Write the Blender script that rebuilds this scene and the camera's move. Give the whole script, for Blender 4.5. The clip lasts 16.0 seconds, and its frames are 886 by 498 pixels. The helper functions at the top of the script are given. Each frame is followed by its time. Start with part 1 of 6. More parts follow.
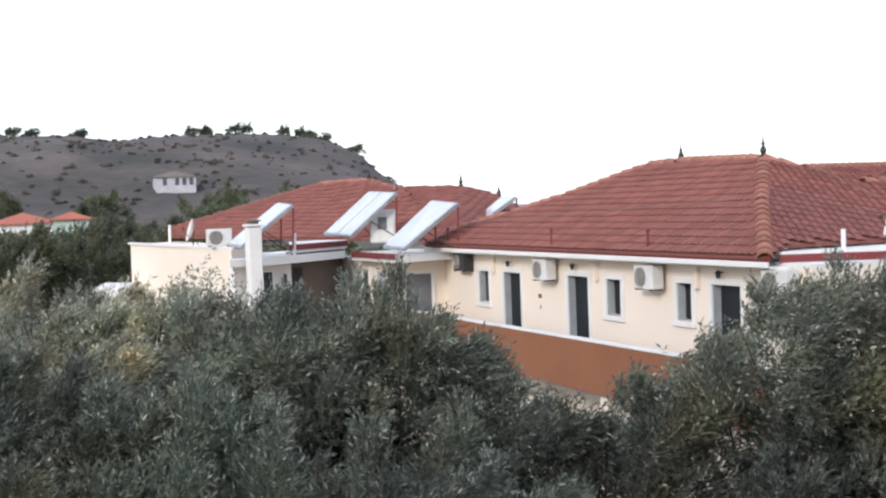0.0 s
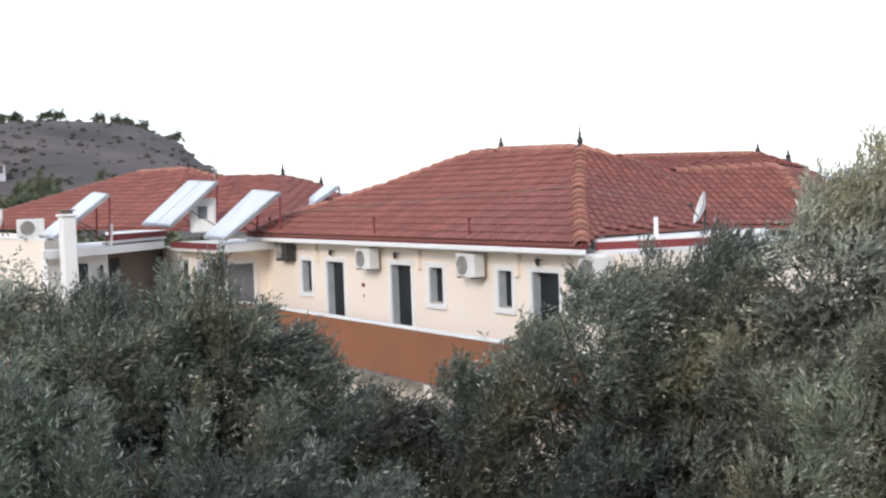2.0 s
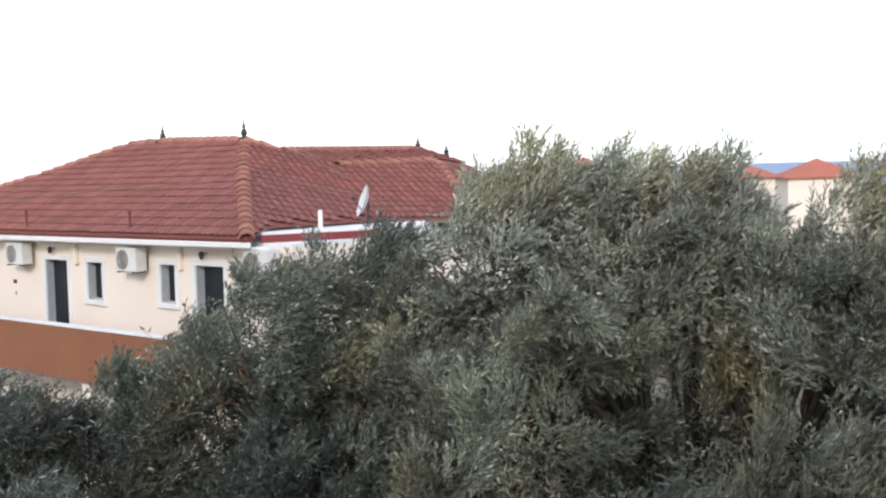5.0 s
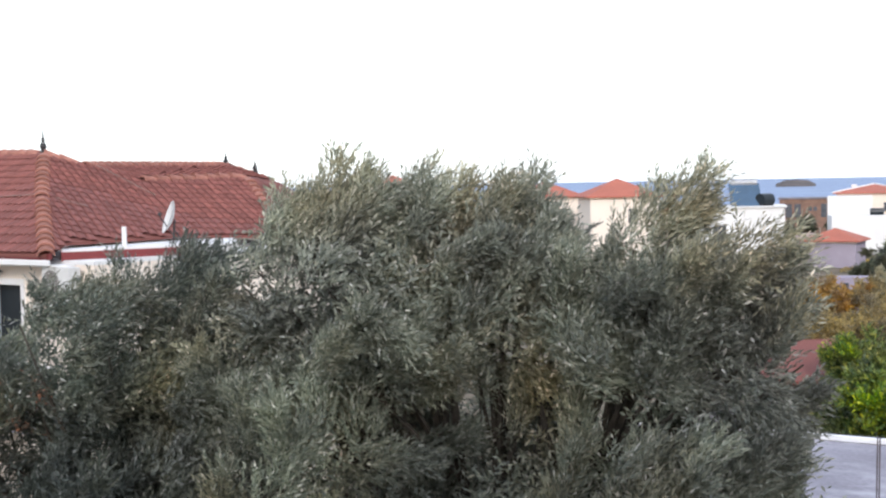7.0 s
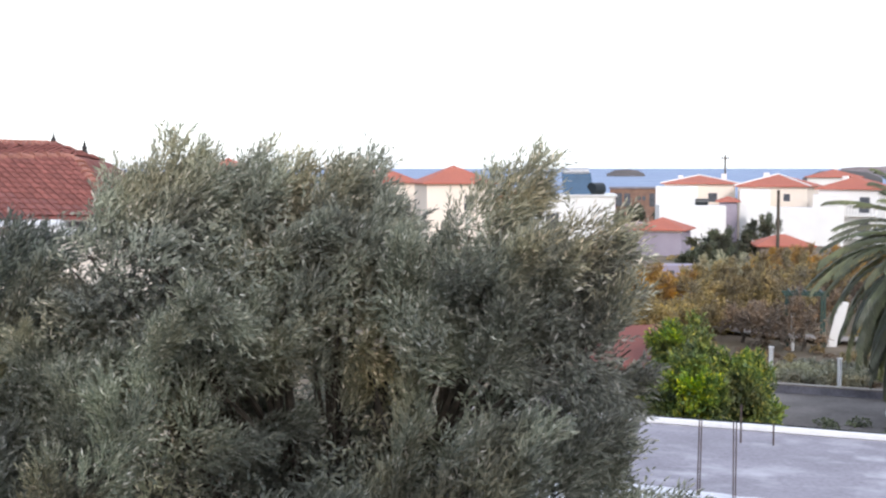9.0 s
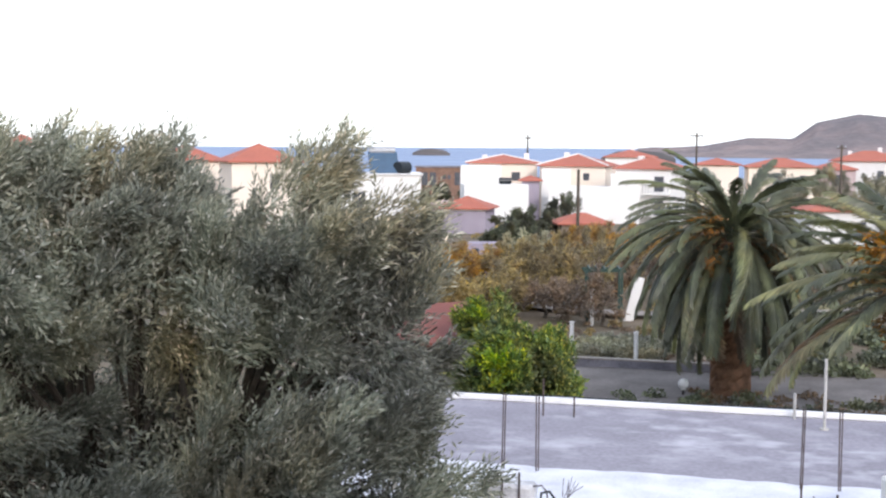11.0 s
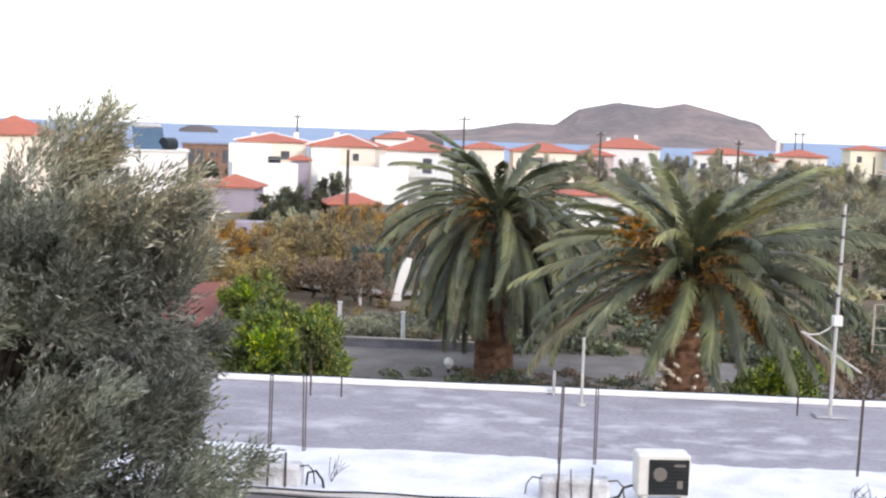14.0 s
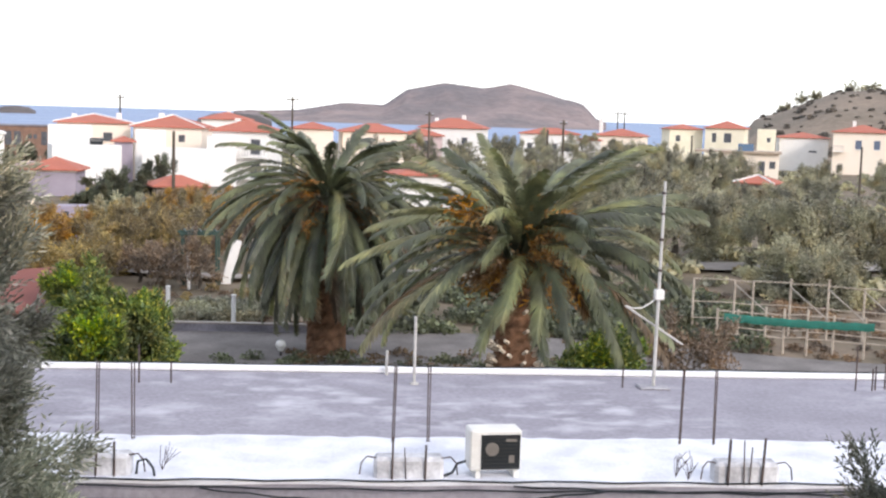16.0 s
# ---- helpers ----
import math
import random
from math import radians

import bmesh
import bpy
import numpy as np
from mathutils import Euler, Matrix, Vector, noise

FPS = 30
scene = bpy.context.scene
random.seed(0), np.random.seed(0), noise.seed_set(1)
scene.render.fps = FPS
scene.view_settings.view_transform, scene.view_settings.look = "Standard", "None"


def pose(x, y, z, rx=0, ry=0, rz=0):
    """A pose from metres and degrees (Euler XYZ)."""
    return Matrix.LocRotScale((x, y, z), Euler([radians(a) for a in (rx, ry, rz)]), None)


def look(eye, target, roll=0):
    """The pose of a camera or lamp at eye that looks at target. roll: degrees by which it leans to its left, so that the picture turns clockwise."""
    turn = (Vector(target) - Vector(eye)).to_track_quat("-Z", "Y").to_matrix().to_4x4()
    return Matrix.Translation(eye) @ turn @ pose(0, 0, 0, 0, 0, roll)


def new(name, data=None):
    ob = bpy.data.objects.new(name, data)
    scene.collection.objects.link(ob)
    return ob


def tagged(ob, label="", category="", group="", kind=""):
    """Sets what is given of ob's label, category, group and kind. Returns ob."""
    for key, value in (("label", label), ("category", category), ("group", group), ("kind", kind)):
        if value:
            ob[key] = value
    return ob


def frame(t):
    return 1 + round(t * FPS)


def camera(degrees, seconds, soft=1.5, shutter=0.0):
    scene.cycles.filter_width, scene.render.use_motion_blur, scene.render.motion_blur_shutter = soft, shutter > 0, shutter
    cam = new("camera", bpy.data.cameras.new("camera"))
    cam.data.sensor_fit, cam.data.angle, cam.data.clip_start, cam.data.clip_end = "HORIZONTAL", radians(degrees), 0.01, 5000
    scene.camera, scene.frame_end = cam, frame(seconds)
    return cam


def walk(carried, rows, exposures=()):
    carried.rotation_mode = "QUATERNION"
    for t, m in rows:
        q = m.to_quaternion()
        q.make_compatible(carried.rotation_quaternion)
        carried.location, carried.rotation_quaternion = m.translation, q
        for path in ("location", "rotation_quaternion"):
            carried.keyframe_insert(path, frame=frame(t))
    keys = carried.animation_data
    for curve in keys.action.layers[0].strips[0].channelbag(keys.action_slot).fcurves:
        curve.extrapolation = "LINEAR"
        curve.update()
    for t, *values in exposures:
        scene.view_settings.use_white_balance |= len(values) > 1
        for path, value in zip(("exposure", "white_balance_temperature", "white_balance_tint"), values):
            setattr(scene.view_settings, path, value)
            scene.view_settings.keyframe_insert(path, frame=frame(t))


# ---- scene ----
cam = camera(38.66, 16.0, soft=2.3)
EYE = (0.0, 0.0, 8.2)
# seconds, yaw, pitch, roll of a camera panned by hand on one spot
PATH = [
    (0, 0.09, -2.03, 2.01), (0.5, -1.68, -2.01, 2.19), (1, -4.18, -2.47, 1.97), (1.5, -6.28, -2.86, 2.04),
    (2, -7.94, -2.81, 2.03), (2.5, -10.51, -3.52, 1.75), (3, -13.42, -3.63, 1.53), (3.5, -15.78, -3.24, 1.48),
    (4, -18.08, -3.34, 1.33), (4.5, -20.77, -3.41, 1.56), (4.7, -21.72, -3.50, 1.64), (6.8, -30.77, -3.06, 0.80),
    (7, -31.67, -3.02, 1.06), (7.5, -33.55, -3.51, 0.38), (8, -35.59, -3.43, 0.24), (8.5, -37.10, -3.34, 0.08),
    (9, -39.03, -3.76, 0.02), (9.5, -41.12, -4.09, -0.17), (10, -43.43, -4.49, -0.22), (10.2, -44.49, -4.57, -0.32),
    (12.3, -52.23, -4.96, -1.17), (12.5, -53.12, -5.05, -1.59), (13, -55.15, -5.46, -1.59), (13.5, -56.55, -5.64, -1.50),
    (14, -58.15, -5.42, -1.80), (14.5, -60.33, -5.37, -1.94), (15, -62.30, -5.80, -1.68), (15.5, -64.05, -5.93, -1.63),
    (16, -65.86, -6.07, -1.68),
]
walk(cam, [(t, pose(*EYE, 90 + p, r, y)) for t, y, p, r in PATH],
     exposures=[(0, -0.22, 6250, 12), (4.7, -0.17, 6200, 12), (8, -0.12, 6150, 13), (10.2, -0.08, 6200, 14), (13, 0.0, 6320, 14), (16, 0.01, 6520, 14)])


# ---- light: a bright, overcast evening sky and a faint wide sun behind the viewer ----
SUN_EL, SUN_AZ = 24.0, 150.0
world = bpy.data.worlds.new("world")
scene.world = world
world.use_nodes = True
wn = world.node_tree
wn.nodes.clear()
sky = wn.nodes.new("ShaderNodeTexSky")
sky.sky_type, sky.sun_disc = "NISHITA", False
sky.sun_elevation, sky.sun_rotation = radians(SUN_EL), radians(-SUN_AZ)
sky_bg = wn.nodes.new("ShaderNodeBackground")
sky_bg.inputs[1].default_value = 0.10
cloud_bg = wn.nodes.new("ShaderNodeBackground")
cloud_bg.inputs[0].default_value = (0.89, 0.935, 1.0, 1)
cloud_bg.inputs[1].default_value = 1.14
w_add = wn.nodes.new("ShaderNodeAddShader")
w_out = wn.nodes.new("ShaderNodeOutputWorld")
wn.links.new(sky.outputs[0], sky_bg.inputs[0])
wn.links.new(sky_bg.outputs[0], w_add.inputs[0])
wn.links.new(cloud_bg.outputs[0], w_add.inputs[1])
wn.links.new(w_add.outputs[0], w_out.inputs[0])
sun = new("sun", bpy.data.lights.new("sun", "SUN"))
sun.data.energy, sun.data.angle, sun.data.color = 2.1, radians(12), (1.0, 0.93, 0.85)
sun.matrix_world = look((-math.sin(radians(SUN_AZ)) * 60, math.cos(radians(SUN_AZ)) * 60, 60 * math.tan(radians(SUN_EL))), (0, 0, 0))
scene.view_settings.exposure = 0.0


# ---- materials ----
def mat(name, colour, colour2=None, rough=0.8, scale=3.0, fine=40.0, bump=0.15, metal=0.0, vary=0.0, wear=0.35, coord="Object", spec=0.4, dist=0.01):
    """Two scales of variation: patches at scale, grain at fine; vary: by island."""
    m = bpy.data.materials.new(name)
    m.use_nodes = True
    nt = m.node_tree
    b = nt.nodes["Principled BSDF"]
    b.inputs["Roughness"].default_value, b.inputs["Metallic"].default_value = rough, metal
    b.inputs["Specular IOR Level"].default_value = spec
    tc = nt.nodes.new("ShaderNodeTexCoord")
    n1, n2 = nt.nodes.new("ShaderNodeTexNoise"), nt.nodes.new("ShaderNodeTexNoise")
    n1.inputs["Scale"].default_value, n1.inputs["Detail"].default_value = scale, 6
    n2.inputs["Scale"].default_value, n2.inputs["Detail"].default_value = fine, 3
    for n in (n1, n2):
        nt.links.new(tc.outputs[coord], n.inputs["Vector"])
    c2 = colour2 or tuple(c * 0.65 for c in colour)
    ramp = nt.nodes.new("ShaderNodeValToRGB")
    ramp.color_ramp.elements[0].position, ramp.color_ramp.elements[1].position = 0.5 - wear * 0.5, 0.5 + wear * 0.5
    ramp.color_ramp.elements[0].color, ramp.color_ramp.elements[1].color = (*c2, 1), (*colour, 1)
    nt.links.new(n1.outputs["Fac"], ramp.inputs[0])
    mix = nt.nodes.new("ShaderNodeMixRGB")
    mix.blend_type = "OVERLAY"
    mix.inputs[0].default_value = 0.35
    nt.links.new(ramp.outputs[0], mix.inputs[1])
    nt.links.new(n2.outputs["Fac"], mix.inputs[2])
    last = mix.outputs[0]
    if vary:
        g = nt.nodes.new("ShaderNodeNewGeometry")
        o = nt.nodes.new("ShaderNodeObjectInfo")
        ad = nt.nodes.new("ShaderNodeMath")
        ad.operation = "ADD"
        nt.links.new(g.outputs["Random Per Island"], ad.inputs[0])
        nt.links.new(o.outputs["Random"], ad.inputs[1])
        fr = nt.nodes.new("ShaderNodeMath")
        fr.operation = "FRACT"
        nt.links.new(ad.outputs[0], fr.inputs[0])
        mr = nt.nodes.new("ShaderNodeMapRange")
        mr.inputs[3].default_value, mr.inputs[4].default_value = 1 - vary, 1 + vary
        nt.links.new(fr.outputs[0], mr.inputs[0])
        hs = nt.nodes.new("ShaderNodeHueSaturation")
        nt.links.new(mr.outputs[0], hs.inputs["Value"])
        nt.links.new(last, hs.inputs["Color"])
        last = hs.outputs[0]
    nt.links.new(last, b.inputs["Base Color"])
    if bump:
        bp = nt.nodes.new("ShaderNodeBump")
        bp.inputs["Strength"].default_value, bp.inputs["Distance"].default_value = bump, dist
        nt.links.new(n2.outputs["Fac"], bp.inputs["Height"])
        nt.links.new(bp.outputs[0], b.inputs["Normal"])
    return m


def leaf_mat(name, stops, rough=0.5, through_light=0.18, by_object=0.0, patch=0.55):
    """Leaves whose colour runs through stops, leaf by leaf; some light passes through."""
    m = bpy.data.materials.new(name)
    m.use_nodes = True
    nt = m.node_tree
    b = nt.nodes["Principled BSDF"]
    b.inputs["Roughness"].default_value = rough
    g = nt.nodes.new("ShaderNodeNewGeometry")
    ramp = nt.nodes.new("ShaderNodeValToRGB")
    els = ramp.color_ramp.elements
    while len(els) < len(stops):
        els.new(0.5)
    for e, (p, c) in zip(els, stops):
        e.position, e.color = p, (*c, 1)
    pick = g.outputs["Random Per Island"]
    if by_object:
        info = nt.nodes.new("ShaderNodeObjectInfo")
        blend = nt.nodes.new("ShaderNodeMix")
        blend.inputs[0].default_value = by_object
        nt.links.new(pick, blend.inputs[2])
        nt.links.new(info.outputs["Random"], blend.inputs[3])
        pick = blend.outputs[0]
    nt.links.new(pick, ramp.inputs[0])
    tc = nt.nodes.new("ShaderNodeTexCoord")
    last = ramp.outputs[0]
    # broad noise puts bough-sized lit tufts and shaded hollows into the colour
    for sc, lo_v, hi_v, lo_s, hi_s in ((patch, 0.55, 1.42, 0.75, 1.3), (patch * 4, 0.78, 1.22, 1.0, 1.0)):
        n = nt.nodes.new("ShaderNodeTexNoise")
        n.inputs["Scale"].default_value = sc
        nt.links.new(tc.outputs["Object"], n.inputs["Vector"])
        hs = nt.nodes.new("ShaderNodeHueSaturation")
        for sock, a, c in (("Value", lo_v, hi_v), ("Saturation", lo_s, hi_s)):
            mr = nt.nodes.new("ShaderNodeMapRange")
            mr.inputs[1].default_value, mr.inputs[2].default_value = 0.32, 0.68
            mr.inputs[3].default_value, mr.inputs[4].default_value = a, c
            nt.links.new(n.outputs["Fac"], mr.inputs[0])
            nt.links.new(mr.outputs[0], hs.inputs[sock])
        nt.links.new(last, hs.inputs["Color"])
        last = hs.outputs[0]
    tint = nt.nodes.new("ShaderNodeMixRGB")
    tint.blend_type = "MULTIPLY"
    tint.inputs[2].default_value = (1.22, 0.98, 0.72, 1)
    n3 = nt.nodes.new("ShaderNodeTexNoise")
    n3.inputs["Scale"].default_value = 0.8
    nt.links.new(tc.outputs["Object"], n3.inputs["Vector"])
    mr = nt.nodes.new("ShaderNodeMapRange")
    mr.inputs[1].default_value, mr.inputs[2].default_value = 0.50, 0.72
    mr.inputs[4].default_value = 0.9
    nt.links.new(n3.outputs["Color"], mr.inputs[0])
    nt.links.new(mr.outputs[0], tint.inputs[0])
    nt.links.new(last, tint.inputs[1])
    hs = tint
    nt.links.new(hs.outputs[0], b.inputs["Base Color"])
    tr = nt.nodes.new("ShaderNodeBsdfTranslucent")
    nt.links.new(hs.outputs[0], tr.inputs[0])
    mx = nt.nodes.new("ShaderNodeMixShader")
    mx.inputs[0].default_value = through_light
    out = nt.nodes["Material Output"]
    nt.links.new(b.outputs[0], mx.inputs[1])
    nt.links.new(tr.outputs[0], mx.inputs[2])
    nt.links.new(mx.outputs[0], out.inputs[0])
    return m


M_CREAM = mat("cream_render", (0.85, 0.75, 0.64), (0.79, 0.69, 0.58), 0.9, 0.6, 60, 0.1, wear=0.8)
M_WHITE = mat("white_paint", (0.80, 0.79, 0.77), (0.70, 0.69, 0.67), 0.75, 0.9, 60, 0.08, wear=0.8)
M_WHITEWASH = mat("whitewashed_concrete", (0.79, 0.80, 0.84), (0.53, 0.54, 0.60), 0.9, 1.6, 25, 0.4, wear=0.5)
M_TERRA = mat("terracotta_render", (0.29, 0.122, 0.062), (0.235, 0.10, 0.052), 0.9, 0.8, 50, 0.15, wear=0.8)
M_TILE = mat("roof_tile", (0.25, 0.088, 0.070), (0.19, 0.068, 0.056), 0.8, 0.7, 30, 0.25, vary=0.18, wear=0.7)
# brighter salmon tile colour, the default for the town's roofs
M_TILEFAR = mat("salmon_roof_tile", (0.46, 0.150, 0.098), (0.36, 0.122, 0.085), 0.85, 0.6, 12, 0.25, wear=0.6)
M_TILE_OLD = mat("ridge_tile", (0.40, 0.18, 0.13), (0.26, 0.11, 0.08), 0.85, 2.0, 30, 0.25, vary=0.18)
M_FASCIA = mat("maroon_fascia", (0.20, 0.035, 0.035), (0.15, 0.03, 0.03), 0.6, 2, 40, 0.05)
M_CONCRETE = mat("grey_concrete", (0.262, 0.252, 0.286), (0.150, 0.145, 0.168), 0.95, 0.9, 9, 0.6, wear=0.30)
M_RUSTBAR = mat("rusty_bar", (0.10, 0.07, 0.06), (0.05, 0.04, 0.04), 0.8, 8, 80, 0.3)
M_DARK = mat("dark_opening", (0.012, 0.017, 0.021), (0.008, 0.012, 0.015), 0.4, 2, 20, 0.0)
M_GREYDOOR = mat("grey_door", (0.16, 0.165, 0.18), (0.13, 0.135, 0.15), 0.5, 2, 40, 0.03)
M_METAL = mat("galvanised_metal", (0.45, 0.46, 0.48), (0.33, 0.34, 0.36), 0.45, 4, 60, 0.05, metal=0.5)
M_WINDOW = mat("far_window", (0.10, 0.105, 0.12), (0.06, 0.065, 0.075), 0.3, 2, 20, 0.0)
M_FAN = mat("fan_grille", (0.20, 0.18, 0.16), (0.15, 0.135, 0.12), 0.6, 3, 60, 0.1)
M_PIPE = mat("pale_pipe", (0.50, 0.49, 0.47), (0.38, 0.37, 0.35), 0.6, 6, 50, 0.1)
M_DARKMETAL = mat("dark_iron", (0.05, 0.045, 0.045), (0.03, 0.03, 0.03), 0.6, 6, 60, 0.1)
# pale base colour stands in for sky reflected by the glass
M_PANEL = mat("sky_pale_glass", (0.62, 0.65, 0.70), (0.52, 0.55, 0.60), 0.12, 1.2, 20, 0.0, spec=0.8)
M_PANELBLUE = mat("blue_collector", (0.05, 0.10, 0.17), (0.04, 0.08, 0.13), 0.15, 1.2, 20, 0.0, spec=0.8)
M_ACWHITE = mat("appliance_white", (0.72, 0.71, 0.68), (0.60, 0.59, 0.56), 0.5, 3, 60, 0.02)
M_GROUND = mat("dry_earth", (0.21, 0.16, 0.112), (0.095, 0.082, 0.05), 0.95, 0.22, 2.2, 0.7, wear=0.3, dist=0.05)
M_ROAD = mat("old_asphalt", (0.20, 0.182, 0.172), (0.125, 0.112, 0.105), 0.9, 0.7, 8, 0.4, wear=0.3)
M_SEA = mat("sea_water", (0.29, 0.355, 0.48), (0.23, 0.295, 0.42), 0.7, 0.02, 0.3, 0.3, dist=0.2, spec=0.1)
M_HILL = mat("scrub_hillside", (0.125, 0.100, 0.092), (0.045, 0.043, 0.040), 0.95, 0.03, 0.3, 0.5, dist=0.5, wear=0.32)
M_HILLDRY = mat("dry_grass_hillside", (0.26, 0.20, 0.15), (0.14, 0.118, 0.088), 0.95, 0.035, 0.4, 0.6, dist=0.6, wear=0.5)
M_ISLAND = mat("far_rock", (0.28, 0.215, 0.20), (0.14, 0.125, 0.13), 0.95, 0.012, 0.12, 0.8, dist=3.0)
M_BARK = mat("olive_bark", (0.12, 0.10, 0.08), (0.06, 0.05, 0.04), 0.95, 5, 30, 0.8)
M_PALMBARK = mat("palm_trunk", (0.24, 0.13, 0.075), (0.11, 0.06, 0.035), 0.95, 4, 25, 0.8)
# near-white top stops paint glints onto a few leaves of both olives
M_OLIVE = leaf_mat("olive_leaf", [(0.0, (0.155, 0.172, 0.135)), (0.5, (0.275, 0.288, 0.225)), (0.88, (0.385, 0.388, 0.305)), (0.955, (0.45, 0.445, 0.36)), (0.97, (0.66, 0.64, 0.57)), (1.0, (0.75, 0.72, 0.63))], through_light=0.3)
M_OLIVEPALE = leaf_mat("pale_olive_leaf", [(0.0, (0.080, 0.097, 0.080)), (0.5, (0.138, 0.156, 0.124)), (0.88, (0.205, 0.22, 0.175)), (0.955, (0.26, 0.265, 0.22)), (0.97, (0.46, 0.46, 0.42)), (1.0, (0.56, 0.56, 0.51))], through_light=0.3)
M_PALM = leaf_mat("palm_leaf", [(0.0, (0.088, 0.104, 0.066)), (0.45, (0.140, 0.155, 0.094)), (0.8, (0.205, 0.216, 0.124)), (1.0, (0.35, 0.35, 0.20))], rough=0.42, by_object=0.75, through_light=0.3)


# ---- small builders ----
def at(az, d, z=0.0):
    """A place at d metres from the viewpoint, az degrees to the left of straight ahead."""
    return Vector((-math.sin(radians(az)) * d, math.cos(radians(az)) * d, z))


def link(ob, parent):
    if parent is not None:
        ob.parent = parent
    return ob


def part(name, bm, material, parent, label="", smooth=False):
    me = bpy.data.meshes.new(name)
    bmesh.ops.recalc_face_normals(bm, faces=bm.faces)
    bm.to_mesh(me)
    bm.free()
    me.materials.append(material)
    if smooth:
        me.polygons.foreach_set("use_smooth", [True] * len(me.polygons))
    ob = link(new(name, me), parent)
    return tagged(ob, label) if label else ob


def raw(name, verts, faces, material, parent=None, label=""):
    """A mesh from numpy arrays: faces all with the same number of corners."""
    me = bpy.data.meshes.new(name)
    verts, faces = np.asarray(verts, np.float32), np.asarray(faces, np.int32)
    me.vertices.add(len(verts))
    me.vertices.foreach_set("co", verts.ravel())
    k = faces.shape[1]
    me.loops.add(faces.size)
    me.loops.foreach_set("vertex_index", faces.ravel())
    me.polygons.add(len(faces))
    me.polygons.foreach_set("loop_start", np.arange(0, faces.size, k, dtype=np.int32))
    me.update(calc_edges=True)
    me.materials.append(material)
    ob = link(new(name, me), parent)
    return tagged(ob, label) if label else ob


def thing(name, m, label, category, group="", kind=""):
    ob = new(name)
    ob.empty_display_size = 0.2
    ob.matrix_world = m
    return tagged(ob, label, category, group, kind)


def box(bm, x0, x1, y0, y1, z0, z1, bevel=0.0):
    r = bmesh.ops.create_cube(bm, size=1.0)
    vs = r["verts"]
    for v in vs:
        v.co = ((x0 + x1) / 2 + v.co.x * (x1 - x0), (y0 + y1) / 2 + v.co.y * (y1 - y0), (z0 + z1) / 2 + v.co.z * (z1 - z0))
    if bevel:
        es = list({e for v in vs for e in v.link_edges})
        bmesh.ops.bevel(bm, geom=es, offset=bevel, segments=1, affect="EDGES")
    return bm


def rod(bm, a, b, r0, r1=None, seg=8):
    a, b = Vector(a), Vector(b)
    r1 = r0 if r1 is None else r1
    d = b - a
    m = Matrix.Translation((a + b) / 2) @ d.to_track_quat("Z", "Y").to_matrix().to_4x4()
    bmesh.ops.create_cone(bm, cap_ends=True, segments=seg, radius1=r0, radius2=r1, depth=d.length, matrix=m)
    return bm


def tube(bm, pts, r, seg=6):
    """One unbroken tube through the points."""
    pts = [Vector(p) for p in pts]
    rings = []
    for i, p in enumerate(pts):
        d = (pts[min(i + 1, len(pts) - 1)] - pts[max(i - 1, 0)]).normalized()
        s1 = d.cross(Vector((0.3, 0.2, 1))).normalized()
        s2 = d.cross(s1)
        rings.append([bm.verts.new(p + (s1 * math.cos(2 * math.pi * k / seg) + s2 * math.sin(2 * math.pi * k / seg)) * r) for k in range(seg)])
    for a, b in zip(rings, rings[1:]):
        for k in range(seg):
            bm.faces.new((a[k], a[(k + 1) % seg], b[(k + 1) % seg], b[k]))
    bm.faces.new(rings[0])
    bm.faces.new(rings[-1])
    return bm


def boxed(*a, bevel=0.0):
    return box(bmesh.new(), *a, bevel=bevel)


# ---- unseen house with the terrace underfoot, added to shade the near olives ----
own = thing("guest_house", Matrix.Translation(Vector((-4.0, -5.0, 0))), "unseen plain cream house with a terrace, added to shade the near olives", "house")
part("wall", boxed(-12, 4.6, -3.4, 3.4, -0.3, 12.5, bevel=0.03), M_CREAM, own)
part("roof", boxed(-12.5, 5.0, -3.9, 3.9, 12.504, 12.9, bevel=0.04), M_CONCRETE, own)
part("terrace", boxed(-6.0, 5.0, 3.403, 6.0, 6.25, 6.5, bevel=0.02), M_CONCRETE, own)


# ---- foliage ----
def unit(a):
    return a / np.maximum(np.linalg.norm(a, axis=1, keepdims=True), 1e-9)


